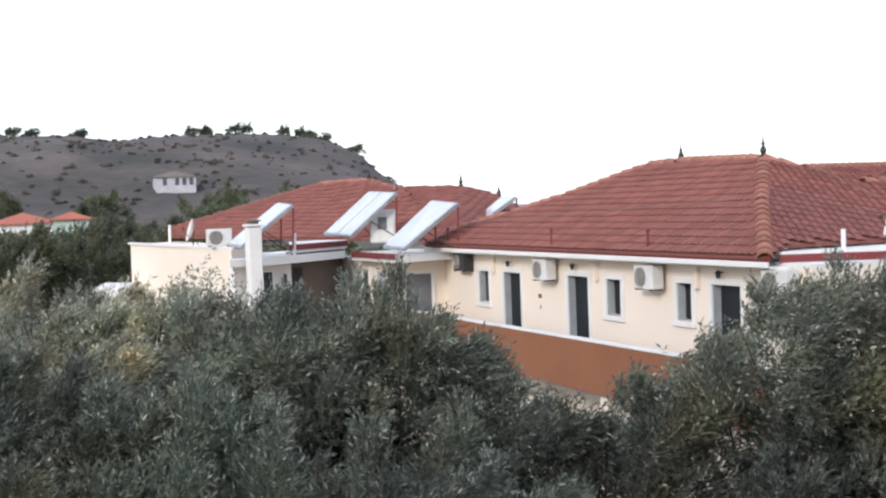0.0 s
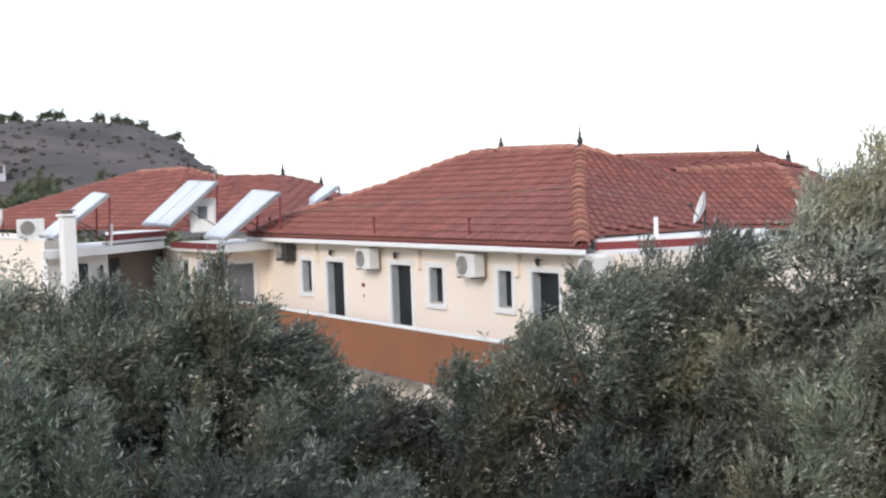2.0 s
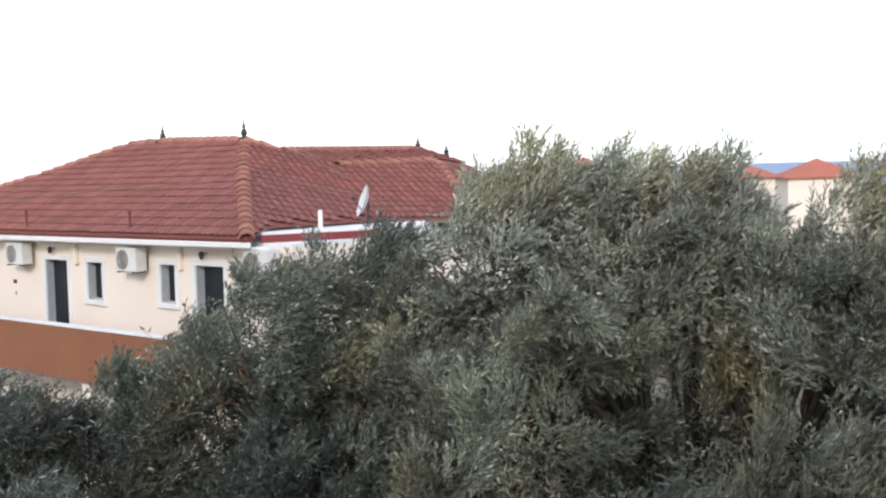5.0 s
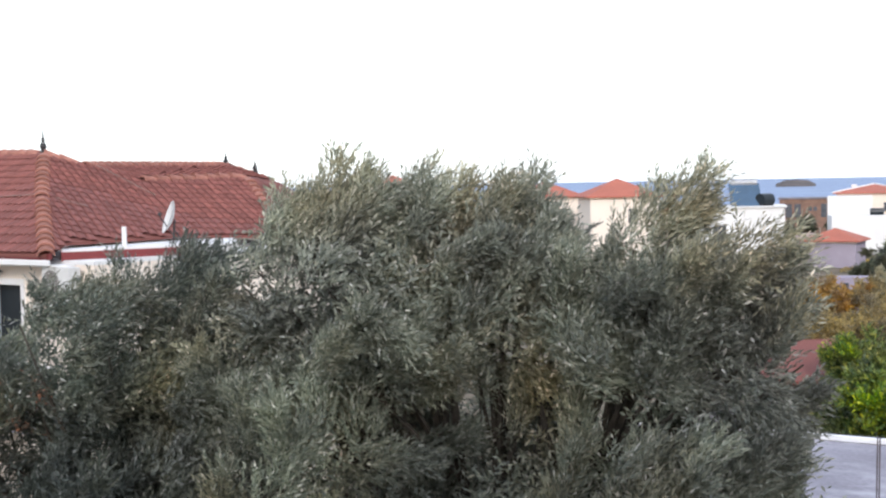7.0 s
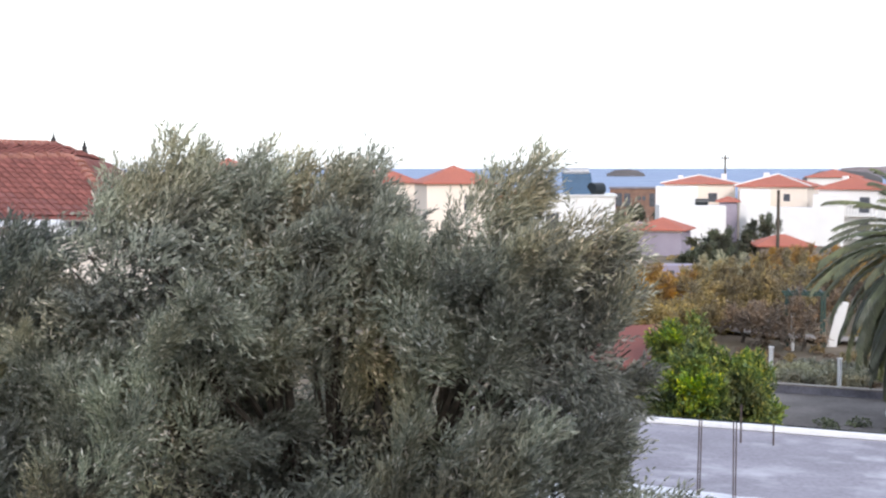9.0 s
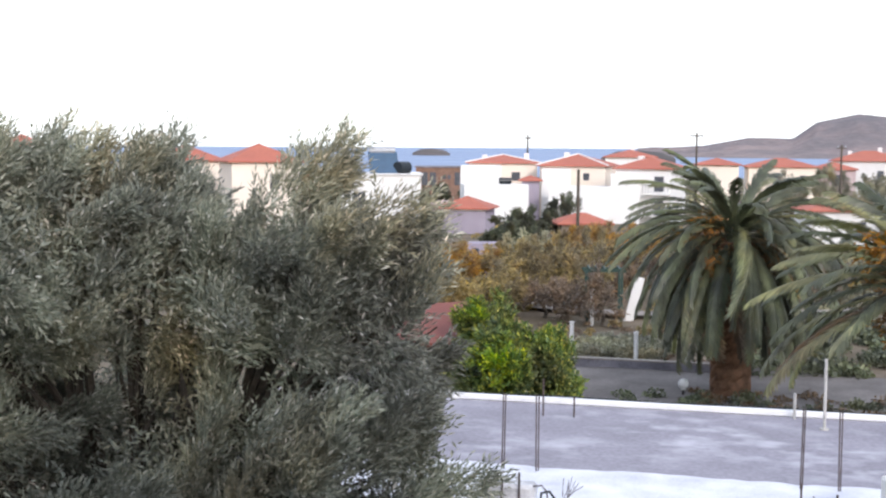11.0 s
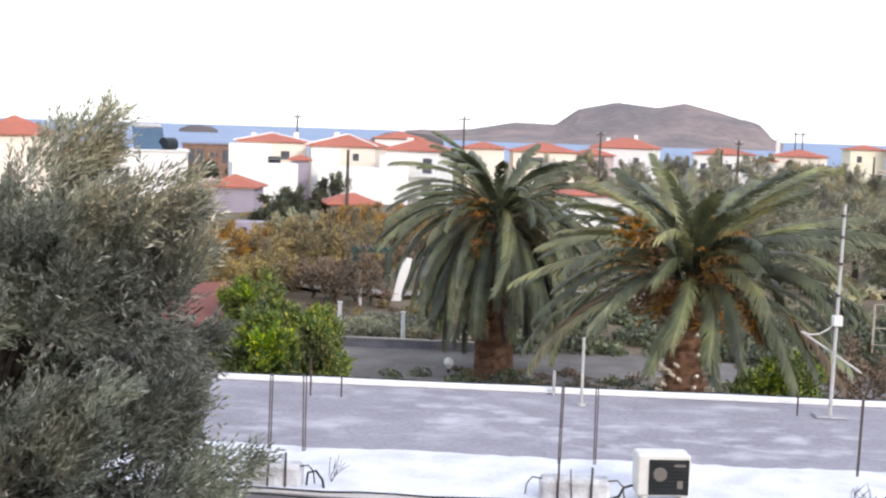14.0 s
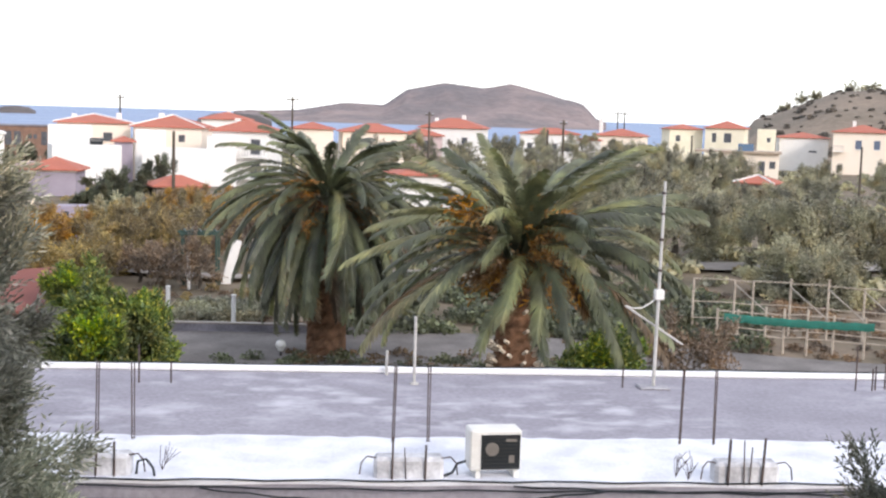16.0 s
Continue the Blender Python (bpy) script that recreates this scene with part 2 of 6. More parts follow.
def sprigs(rng, centres, axes, length, leaves, leaf_len, leaf_w, spread=0.9):
    """Twigs at centres along axes, each with lance-shaped leaves in pairs: verts, quads."""
    n = len(centres)
    axes = unit(axes)
    helper = unit(rng.normal(size=(n, 3)))
    s1 = unit(np.cross(axes, helper))
    s2 = np.cross(axes, s1)
    k = np.arange(leaves)
    f = (k + 0.5) / leaves
    ang = k * 2.4
    L = length * rng.uniform(0.7, 1.3, (n, 1))
    base = centres[:, None, :] + axes[:, None, :] * (f[None, :, None] * L[:, :, None])
    side = s1[:, None, :] * np.cos(ang)[None, :, None] + s2[:, None, :] * np.sin(ang)[None, :, None]
    d = axes[:, None, :] + side * spread + rng.normal(size=(n, leaves, 3)) * 0.25
    d /= np.linalg.norm(d, axis=2, keepdims=True)
    w = np.cross(d, side + rng.normal(size=(n, leaves, 3)) * 0.4)
    w /= np.maximum(np.linalg.norm(w, axis=2, keepdims=True), 1e-6)
    ll = leaf_len * rng.uniform(0.7, 1.2, (n, leaves, 1))
    p0 = base
    p1 = base + d * ll * 0.45 + w * leaf_w * 0.5
    p2 = base + d * ll
    p3 = base + d * ll * 0.45 - w * leaf_w * 0.5
    v = np.stack([p0, p1, p2, p3], axis=2).reshape(-1, 3)
    q = np.arange(len(v)).reshape(-1, 4)
    return v, q


def crown_points(rng, blobs, n, inner=0.55):
    """Places spread through the outer shells of overlapping blobs (x, y, z, r, squash), left out where another blob covers them deeply."""
    b = np.array(blobs, float)
    wts = b[:, 3] ** 2
    idx = rng.choice(len(b), size=n, p=wts / wts.sum())
    d = unit(rng.normal(size=(n, 3)))
    rad = rng.uniform(inner ** 3, 1.0, n) ** (1 / 3)
    lump = 1 + 0.16 * np.sin(d[:, 0] * 5 + idx) * np.sin(d[:, 1] * 6 + 2 * idx) + 0.12 * np.sin(d[:, 2] * 9 + d[:, 0] * 7)
    c = b[idx]
    off = d * (rad * lump * c[:, 3])[:, None]
    off[:, 2] *= c[:, 4]
    p = c[:, :3] + off
    deep = np.zeros(n, bool)
    for j in range(len(b)):
        q = (p - b[j, :3]) / b[j, 3]
        q[:, 2] /= b[j, 4]
        deep |= (np.linalg.norm(q, axis=1) < inner * 0.8)
    return p[~deep], d[~deep]


def leafy(name, seed, foot, blobs, n, label, category="olive tree", group="", leaf=(0.075, 0.02), twig=0.32, leaves=14, lean=(0.5, 0.1, 0.45), material=None, trunk=0.22, inner=0.55, bark=None, spread=0.6, tuft=58, lumps=0, spray=2.5, tips=()):
    """A tree: forked, tapered trunk and limbs to every blob, and a crown of single leaves on twigs."""
    rng = np.random.default_rng(seed)
    foot = Vector(foot)
    tree = thing(name, Matrix.Translation(foot), label, category, group)
    bm = bmesh.new()
    mean = Vector(np.mean([x[:3] for x in blobs], axis=0))
    fork = foot.lerp(mean, 0.45) * 1.0
    fork.z = foot.z + (mean.z - foot.z) * 0.5
    path = [foot + Vector((0, 0, -0.3)), foot.lerp(fork, 0.5) + Vector((0.12, -0.08, 0)), fork]
    for i in range(2):
        rod(bm, path[i] - foot, path[i + 1] - foot, trunk * (1.25 - 0.3 * i), trunk * (0.95 - 0.3 * i), 9)
    for bl in blobs:
        tip = Vector(bl[:3]) + Vector((0, 0, bl[3] * 0.45))
        mid = fork.lerp(tip, 0.5) + Vector(rng.normal(size=3) * 0.2 * bl[3] * 0.5)
        rod(bm, fork - foot, mid - foot, trunk * 0.5, trunk * 0.3, 6)
        rod(bm, mid - foot, tip - foot, trunk * 0.3, trunk * 0.08, 5)
        for _ in range(4):
            e = Vector(bl[:3]) + Vector(unit(rng.normal(size=(1, 3)))[0] * bl[3] * 0.85)
            rod(bm, mid - foot, e - foot, trunk * 0.16, trunk * 0.04, 4)
    part("trunk", bm, bark or M_BARK, tree)
    # larger boughs that bulge out of every mass, with dark hollows between them
    if lumps:
        more = []
        for bl in blobs:
            more.append((bl[0], bl[1], bl[2], bl[3] * 0.82, bl[4]))
            golden = rng.uniform(0, 6.28)
            for j in range(lumps):
                h = 1 - 1.7 * (j + 0.5) / lumps
                r = math.sqrt(1 - h * h)
                a = golden + j * 2.4
                q = bl[3] * rng.uniform(0.36, 0.5)
                more.append((bl[0] + math.cos(a) * r * (bl[3] - q), bl[1] + math.sin(a) * r * (bl[3] - q), bl[2] + h * (bl[3] * bl[4] - q * 0.8) + 0.03, q, 0.85))
        blobs = more
    # the crown is a heap of sprays: each a bough end with twigs along it, blown the same way
    m = max(8, n // tuft)
    c, cd = crown_points(rng, blobs, m, max(inner, 0.80))
    if tips:
        c = np.concatenate([c, [at(a, dd, z)[:] for a, dd, z in tips]])
        cd = np.concatenate([cd, [(0, 0, 1.0)] * len(tips)])
    grain = unit(cd * 0.55 + np.array(lean)[None, :] * 1.1 + rng.normal(size=(len(c), 3)) * 0.30)
    reach = twig * spray * rng.uniform(0.7, 1.45, len(c))
    k = rng.integers(0, len(c), n)
    u = rng.uniform(0, 1, n)
    aside = rng.normal(size=(n, 3))
    aside = unit(aside - grain[k] * (aside * grain[k]).sum(1, keepdims=True))
    wide = reach[k] * 0.30 * (1 - 0.72 * u) * np.sqrt(rng.uniform(0, 1, n))
    p = c[k] + grain[k] * (reach[k] * (u - 0.62))[:, None] + aside * wide[:, None]
    d = unit(grain[k] + aside * rng.uniform(0.05, 0.75, (n, 1)) + rng.normal(size=(n, 3)) * 0.14)
    v, q = sprigs(rng, p - np.array(foot), d, twig, leaves, leaf[0], leaf[1], spread)
    # sparser, larger leaf bunches deep inside the crown
    b = np.array(blobs)
    k = max(60, n // 4)
    idx = rng.choice(len(b), size=k, p=b[:, 3] ** 2 / (b[:, 3] ** 2).sum())
    pc = b[idx, :3] + unit(rng.normal(size=(k, 3))) * b[idx, 3:4] * rng.uniform(0.15, 0.66, (k, 1))
    v2, q2 = sprigs(rng, pc - np.array(foot), rng.normal(size=(k, 3)), twig * 1.1, 9, leaf[0] * 1.15, leaf[1] * 1.4)
    v, q = np.concatenate([v, v2]), np.concatenate([q, q2 + len(v)])
    raw("crown", v, q, material or M_OLIVE, tree)
    return tree


def blob(az, d, z, r, squash=0.9):
    p = at(az, d, z)
    return (p.x, p.y, p.z, r, squash)


def frond(rng, length, droop, pairs, width):
    """One feather leaf in its own frame: grows along +x from the origin, arching over and down."""
    t = np.linspace(0, 1, pairs + 1)
    ang = 1.05 - droop * t ** 0.9
    step = length / pairs
    x = np.concatenate([[0], np.cumsum(np.cos(ang[:-1]) * step)])
    z = np.concatenate([[0], np.cumsum(np.sin(ang[:-1]) * step)])
    pts = np.stack([x, np.zeros_like(x), z], 1)
    tang = np.gradient(pts, axis=0)
    tang = unit(tang)
    v, q = [], []
    for i in range(3, pairs + 1):
        lw = width * (0.35 + 0.65 * math.sin(math.pi * min(1, 0.12 + 0.80 * t[i]))) * rng.uniform(0.85, 1.12)
        for sd in (-1, 1):
            dirv = tang[i] * 1.25 + np.array([0, sd * 0.55, 0]) + np.array([0, 0, 0.30 - 0.75 * t[i]]) + rng.normal(size=3) * 0.08
            dirv /= np.linalg.norm(dirv)
            wv = tang[i] * 0.036
            a = pts[i]
            b = a + dirv * lw * 0.55
            c = a + dirv * lw + np.array([0, 0, -0.18 * lw])
            k = len(v)
            v += [a - wv, a + wv, b + wv * 1.1, b - wv * 1.1, c]
            q += [(k, k + 1, k + 2, k + 3), (k + 3, k + 2, k + 4, k + 4)]
    # midrib
    for i in range(pairs):
        k = len(v)
        wv = np.array([0, 0.03 * (1 - 0.8 * t[i]), 0])
        v += [pts[i] - wv, pts[i] + wv, pts[i + 1] + wv, pts[i + 1] - wv]
        q += [(k, k + 1, k + 2, k + 3)]
    tri = []
    for f in q:
        tri.append((f[0], f[1], f[2]))
        if f[3] != f[2] and len(set(f)) == 4:
            tri.append((f[0], f[2], f[3]))
    return np.array(v), np.array(tri)


# ---- ground, sea, hills ----
def sheet(name, material, label, category, z_of, r_list, az0, az1, n_az, kind="structure"):
    v, f = [], []
    for r in r_list:
        for i in range(n_az + 1):
            a = az0 + (az1 - az0) * i / n_az
            p = at(a, r)
            v.append((p.x, p.y, z_of(p.x, p.y, a, r)))
    w = n_az + 1
    for j in range(len(r_list) - 1):
        for i in range(n_az):
            f.append((j * w + i, j * w + i + 1, (j + 1) * w + i + 1, (j + 1) * w + i))
    ob = raw(name, v, f, material)
    ob.data.polygons.foreach_set("use_smooth", [True] * len(ob.data.polygons))
    return tagged(ob, label, category, "", kind)


def ground_z(x, y, a, r):
    base = 0.0 if r < 300 else max(-3.0, -(r - 300) / 60)
    return base + (0.12 * noise.noise(Vector((x * 0.15, y * 0.15, 0))) if r > 12 else 0)


sheet("ground", M_GROUND, "dry brown earth with tufts of grass", "ground", ground_z,
      [0.0, 5, 10, 15, 20, 26, 32, 40, 48, 56, 66, 78, 92, 110, 130, 155, 185, 220, 260, 300, 340, 390, 460, 470], -180, 180, 180)
sheet("sea", M_SEA, "blue sea water reaching the horizon", "water", lambda x, y, a, r: -2.0, [380, 500, 800, 1300, 2200, 3500, 4950], -180, 180, 120)


def hill(name, crest, d, front, back, material, label, seed, rough=1.0, step=0.35, rows=26):
    """A hill whose crest line, seen from the viewpoint, has these (azimuth, elevation) heights at distance d."""
    azs, els = [c[0] for c in crest], [c[1] for c in crest]
    lo, hi = min(azs), max(azs)
    n = int((hi - lo) / step)
    order = np.argsort(azs)
    v, f = [], []
    ds = [d - front + (front + back) * j / rows for j in range(rows + 1)]
    for dd in ds:
        k = (dd - (d - front)) / front if dd <= d else 1 - (dd - d) / back
        for i in range(n + 1):
            a = lo + (hi - lo) * i / n
            e = np.interp(a, np.array(azs)[order], np.array(els)[order])
            top = EYE[2] + d * math.tan(radians(e))
            p = at(a, dd)
            s = k * k * (3 - 2 * k) if k < 1 else 1
            s = 0.35 * k + 0.65 * s
            nz = noise.fractal(Vector((p.x / 60, p.y / 60, seed)), 1.0, 2.0, 5) * rough * (8 if dd != d else 1) * min(1, k * 2) * (1 - abs(k) ** 6)
            v.append((p.x, p.y, max(-4.0, -3 + (top + 3) * s + nz)))
    w = n + 1
    for j in range(rows):
        for i in range(n):
            f.append((j * w + i, j * w + i + 1, (j + 1) * w + i + 1, (j + 1) * w + i))
    ob = raw(name, v, f, material)
    ob.data.polygons.foreach_set("use_smooth", [True] * len(ob.data.polygons))
    return tagged(ob, label, "hill", "", "structure")


hill("hill_west", [(60, 2.0), (40, 3.4), (26, 3.7), (19.1, 3.57), (16.4, 3.56), (14.5, 3.23), (12.1, 3.42), (8.8, 3.48), (7.3, 3.38), (5.6, 3.13), (3.8, 2.46), (3.1, 1.67), (2.1, 0.97), (0.5, -0.2), (-1, -0.6)],
     420, 230, 200, M_HILL, "dry hillside with dark scrub and bare slopes", 3.1, 0.45)
hill("island", [(-56.5, -0.12), (-59.4, 0.04), (-61.4, 0.41), (-63.2, 0.36), (-64.2, 1.08), (-65.9, 1.43), (-67.7, 1.24), (-68.9, 1.47), (-70.3, 1.13), (-72.1, 0.61), (-72.7, 0.02), (-73.2, -0.2)],
     1500, 350, 300, M_ISLAND, "bare rocky headland beyond the sea", 7.7, 0.8, step=0.15)
hill("hill_east", [(-79.3, -0.3), (-79.6, 0.16), (-81.1, 0.70), (-83.0, 1.47), (-85.0, 1.64), (-90, 2.2), (-100, 2.8), (-115, 1.5), (-125, 0)],
     520, 200, 200, M_HILLDRY, "dry hillside with scattered bushes", 11.3, 0.4)


# ---- houses of the town ----
def prism_box(x0, x1, y0, y1, z0, z1):
    """A slab sloping up from its front edge to its back edge."""
    bm = bmesh.new()
    vs = [bm.verts.new(p) for p in ((x0, y0, z0), (x1, y0, z0), (x1, y1, z1), (x0, y1, z1), (x0, y0 + 0.05, z0 - 0.05), (x1, y0 + 0.05, z0 - 0.05), (x1, y1 + 0.05, z1 - 0.05), (x0, y1 + 0.05, z1 - 0.05))]
    for f in ((0, 1, 2, 3), (7, 6, 5, 4), (0, 4, 5, 1), (1, 5, 6, 2), (2, 6, 7, 3), (3, 7, 4, 0)):
        bm.faces.new([vs[i] for i in f])
    return bm


def hip_roof(bm, hw, hd, z, rise, over=0.4, thick=0.12):
    w, d = hw + over, hd + over
    r = max(0.0, w - d)
    r2 = max(0.0, d - w)
    lo = [bm.verts.new(p) for p in ((-w, -d, z), (w, -d, z), (w, d, z), (-w, d, z))]
    up = [bm.verts.new((p.co.x, p.co.y, z + thick)) for p in lo]
    if r > 0.05 or r2 > 0.05:
        a, b = bm.verts.new((-r, -r2, z + thick + rise)), bm.verts.new((r, r2, z + thick + rise))
    else:
        a = b = bm.verts.new((0, 0, z + thick + rise))
    for i in range(4):
        bm.faces.new((lo[i], lo[(i + 1) % 4], up[(i + 1) % 4], up[i]))
    bm.faces.new(lo[::-1])
    if a is b:
        for i in range(4):
            bm.faces.new((up[i], up[(i + 1) % 4], a))
    elif r > 0.05:
        bm.faces.new((up[0], up[1], b, a))
        bm.faces.new((up[1], up[2], b))
        bm.faces.new((up[2], up[3], a, b))
        bm.faces.new((up[3], up[0], a))
    else:
        bm.faces.new((up[0], up[1], a))
        bm.faces.new((up[1], up[2], b, a))
        bm.faces.new((up[2], up[3], b))
        bm.faces.new((up[3], up[0], a, b))
    return bm


def house(az, d, w, depth, eave, rise, wall, label, turn=0.0, roof=True, windows=(), base=0.0, name="house", roof_mat=None, parapet=0.0):
    """A house whose front faces the viewpoint, turned by turn degrees. windows: (x, z, w, h) on the front."""
    h = thing(name, Matrix.Translation(at(az, d, base)) @ pose(0, 0, 0, 0, 0, az + turn), label, "house", "houses of the town")
    part("wall", boxed(-w / 2, w / 2, -depth / 2, depth / 2, -0.5, eave - base), wall, h)
    if roof:
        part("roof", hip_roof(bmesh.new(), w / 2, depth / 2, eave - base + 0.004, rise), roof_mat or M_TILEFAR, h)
    elif parapet:
        bm = bmesh.new()
        for x0, x1, y0, y1 in ((-w / 2, w / 2, -depth / 2, -depth / 2 + 0.2), (-w / 2, w / 2, depth / 2 - 0.2, depth / 2), (-w / 2, -w / 2 + 0.2, -depth / 2 + 0.2, depth / 2 - 0.2), (w / 2 - 0.2, w / 2, -depth / 2 + 0.2, depth / 2 - 0.2)):
            box(bm, x0, x1, y0, y1, eave - base + 0.003, eave - base + parapet)
        part("parapet", bm, wall, h)
    for x, z, ww, wh in windows:
        part("window", boxed(x - ww / 2, x + ww / 2, -depth / 2 - 0.03, -depth / 2 + 0.05, z, z + wh), M_WINDOW, h)
    return h


M_STONEW = mat("beige_stone", (0.30, 0.25, 0.21), (0.22, 0.18, 0.15), 0.95, 2, 20, 0.4)
M_PATH2 = mat("beige_slab", (0.45, 0.36, 0.28), (0.36, 0.28, 0.22), 0.9, 1, 20, 0.2)
M_BLUESH = mat("blue_shutter", (0.14, 0.17, 0.24), (0.10, 0.13, 0.19), 0.6, 2, 30, 0.1)
M_PINK = mat("pink_render", (0.55, 0.44, 0.44), (0.47, 0.37, 0.38), 0.9, 0.6, 50, 0.1)
M_LILAC = mat("lilac_and_shade_render", (0.36, 0.32, 0.38), (0.31, 0.27, 0.33), 0.9, 0.6, 50, 0.1)
M_BRICK = mat("bare_brick", (0.25, 0.15, 0.11), (0.19, 0.115, 0.085), 0.9, 1.5, 20, 0.3)
M_YELLOW = mat("yellow_render", (0.82, 0.76, 0.60), (0.75, 0.69, 0.53), 0.9, 0.6, 50, 0.1)
M_GREEN = mat("pale_green_render", (0.52, 0.62, 0.57), (0.45, 0.55, 0.50), 0.9, 0.6, 50, 0.1)

def extras(h, w, depth, eave, chimneys=(), balconies=(), hips=0.0, shutters=()):
    """Chimneys (x, y, height), balconies (x, z, width) and shuttered windows (x, z, w, h) on a house's front."""
    for x, y, hh in chimneys:
        part("chimney", boxed(x - 0.3, x + 0.3, y - 0.25, y + 0.25, eave + 0.2, eave + hh, bevel=0.03), M_WHITE, h)
    for x, z, ww in balconies:
        part("balcony_floor", boxed(x - ww / 2, x + ww / 2, -depth / 2 - 1.1, -depth / 2 - 0.002, z - 0.15, z), M_WHITE, h)
        part("balcony_rail", boxed(x - ww / 2, x + ww / 2, -depth / 2 - 1.1, -depth / 2 - 1.05, z + 0.85, z + 0.92), M_GREYDOOR, h)
        for k in range(int(ww / 0.3) + 1):
            xx = x - ww / 2 + k * 0.3
            part("baluster", boxed(xx - 0.02, xx + 0.02, -depth / 2 - 1.09, -depth / 2 - 1.06, z, z + 0.85), M_GREYDOOR, h)
    for x, z, ww, wh in shutters:
        part("shutter", boxed(x - ww / 2, x + ww / 2, -depth / 2 - 0.05, -depth / 2 - 0.005, z, z + wh), M_BLUESH, h, "blue-grey shutter")
        part("sill", boxed(x - ww / 2 - 0.1, x + ww / 2 + 0.1, -depth / 2 - 0.12, -depth / 2 - 0.005, z - 0.12, z - 0.003), M_WHITE, h)
    if hips:
        r = (w - depth) / 2
        apex = eave + 0.12 + hips
        for sx in (-1, 1):
            part("hip_cap", rod(bmesh.new(), (sx * (w / 2 + 0.4), -depth / 2 - 0.4, eave + 0.16), (sx * max(r, 0), 0 if r >= 0 else r, apex + 0.03), 0.09, None, 6), M_WHITE, h, "white mortared hip")


h = house(-39.5, 118, 6.2, 6.2, 6.55, 1.6, M_CREAM, "cream house with a red hipped roof", 12, windows=[(0.8, 4.2, 0.9, 1.3)])
h = house(-36.3, 128, 7.0, 6.5, 6.5, 1.4, M_CREAM, "cream house with a red hipped roof behind the olive")
h = house(-29.4, 95, 6.0, 6.0, 7.3, 1.4, M_CREAM, "house with a red tiled roof behind the olive")
h = house(-44.9, 100, 6.4, 7.0, 5.9, 0, M_WHITE, "white flat-roofed house with solar water heaters", roof=False, windows=[(-1.5, 3.4, 0.9, 1.2)])
part("roof_edge", boxed(-3.35, 3.35, -3.65, 3.65, 5.903, 6.0), M_WHITE, h)
h = house(-42.6, 103, 3.6, 5.0, 5.55, 0.8, M_CREAM, "low cream side house with a red roof")
h = house(-47.85, 190, 8.4, 7, 4.9, 0, M_BRICK, "unfinished brick house with open window holes", roof=False, windows=[(-2.9, 2.3, 0.9, 1.9), (-1.7, 2.3, 0.9, 1.9), (0.0, 3.2, 0.5, 0.6), (0.7, 3.2, 0.5, 0.6), (1.9, 2.3, 0.8, 1.9), (3.2, 2.3, 0.8, 1.9)])
part("roof_slab", boxed(-4.4, 4.4, -3.7, 3.7, 4.903, 5.1), M_CONCRETE, h)
h = house(-48.9, 119, 4.4, 4.5, 2.3, 1.05, M_LILAC, "small lilac outbuilding with a red roof", -12)
part("side_wall", boxed(-3.2, -2.203, -1.5, 2.0, -0.3, 2.9), M_PINK, h, "pink side wall")
part("cornice", boxed(-2.3, 2.3, -2.32, -2.253, 2.15, 2.29), M_WHITE, h)
h = house(-50.5, 152, 8.0, 8, 6.1, 0.9, M_CREAM, "white two-storey house with a red roof", windows=[(1.5, 4.1, 1.0, 1.0)])
extras(h, 8.0, 8, 6.1, chimneys=[(2.8, 0, 1.2), (-2.2, 1, 1.0)], hips=0.9)
h = house(-49.5, 146, 4.6, 6, 5.9, 0, M_WHITE, "white windowless house block with flat top", roof=False)
h = house(-50.1, 138, 7.0, 4, 4.0, 0, M_WHITE, "white flat-roofed annex of a house", 8, roof=False)
part("tank", rod(bmesh.new(), (0.6, 0.2, 4.35), (1.9, 0.2, 4.35), 0.35, None, 12), M_DARK, h, "black water tank")
# grey-lilac here paints the shaded side of a white house
h = house(-51.75, 141, 1.9, 3.5, 4.3, 0.5, M_LILAC, "narrow white house end coloured grey-lilac as its shaded side, small red roof")
h = house(-53.9, 149, 7.6, 8, 5.85, 1.3, M_CREAM, "white two-storey house with a red roof", -10, windows=[(1.6, 4.3, 0.7, 0.8)])
extras(h, 7.6, 8, 5.85, chimneys=[(-1.2, -1.0, 1.6)], hips=1.3)
h = house(-52.9, 143, 3.2, 6, 5.6, 0, M_WHITE, "white house block with a flat parapet", roof=False)
h = house(-54.6, 136, 9.6, 3, 3.9, 0, M_WHITE, "long white flat-roofed house front", roof=False)
h = house(-57.15, 140, 6.0, 7, 5.75, 1.2, M_WHITE, "white house with balconies and a red roof", -14, windows=[(1.7, 3.4, 1.0, 1.6), (1.7, 0.6, 1.0, 1.8)])
extras(h, 6.0, 7, 5.75, balconies=[(1.6, 3.2, 2.8), (1.6, 0.9, 2.8)], chimneys=[(-1.0, -0.6, 1.4)])
h = house(-55.9, 137, 2.6, 5, 5.2, 0, M_WHITE, "tall white house block", roof=False)
h = house(-56.2, 185, 7.0, 7, 6.6, 1.0, M_WHITE, "white house behind others with a red roof")
extras(h, 7, 7, 6.6, chimneys=[(0.3, 0, 1.3)])
house(-54.05, 100, 3.7, 3, 2.1, 0.75, M_STONEW, "low stone shed with a red tiled roof", 12, windows=[(-1.2, 0.9, 0.5, 0.7)])
h = house(-60.0, 185, 6.0, 8, 5.6, 0.9, M_CREAM, "cream house with a red roof behind the palm")
h = house(-62.7, 190, 9.5, 8, 5.3, 1.2, M_CREAM, "cream house with a red roof", 6, windows=[(2.8, 3.0, 0.9, 1.2), (-1, 3.0, 0.9, 1.2)])
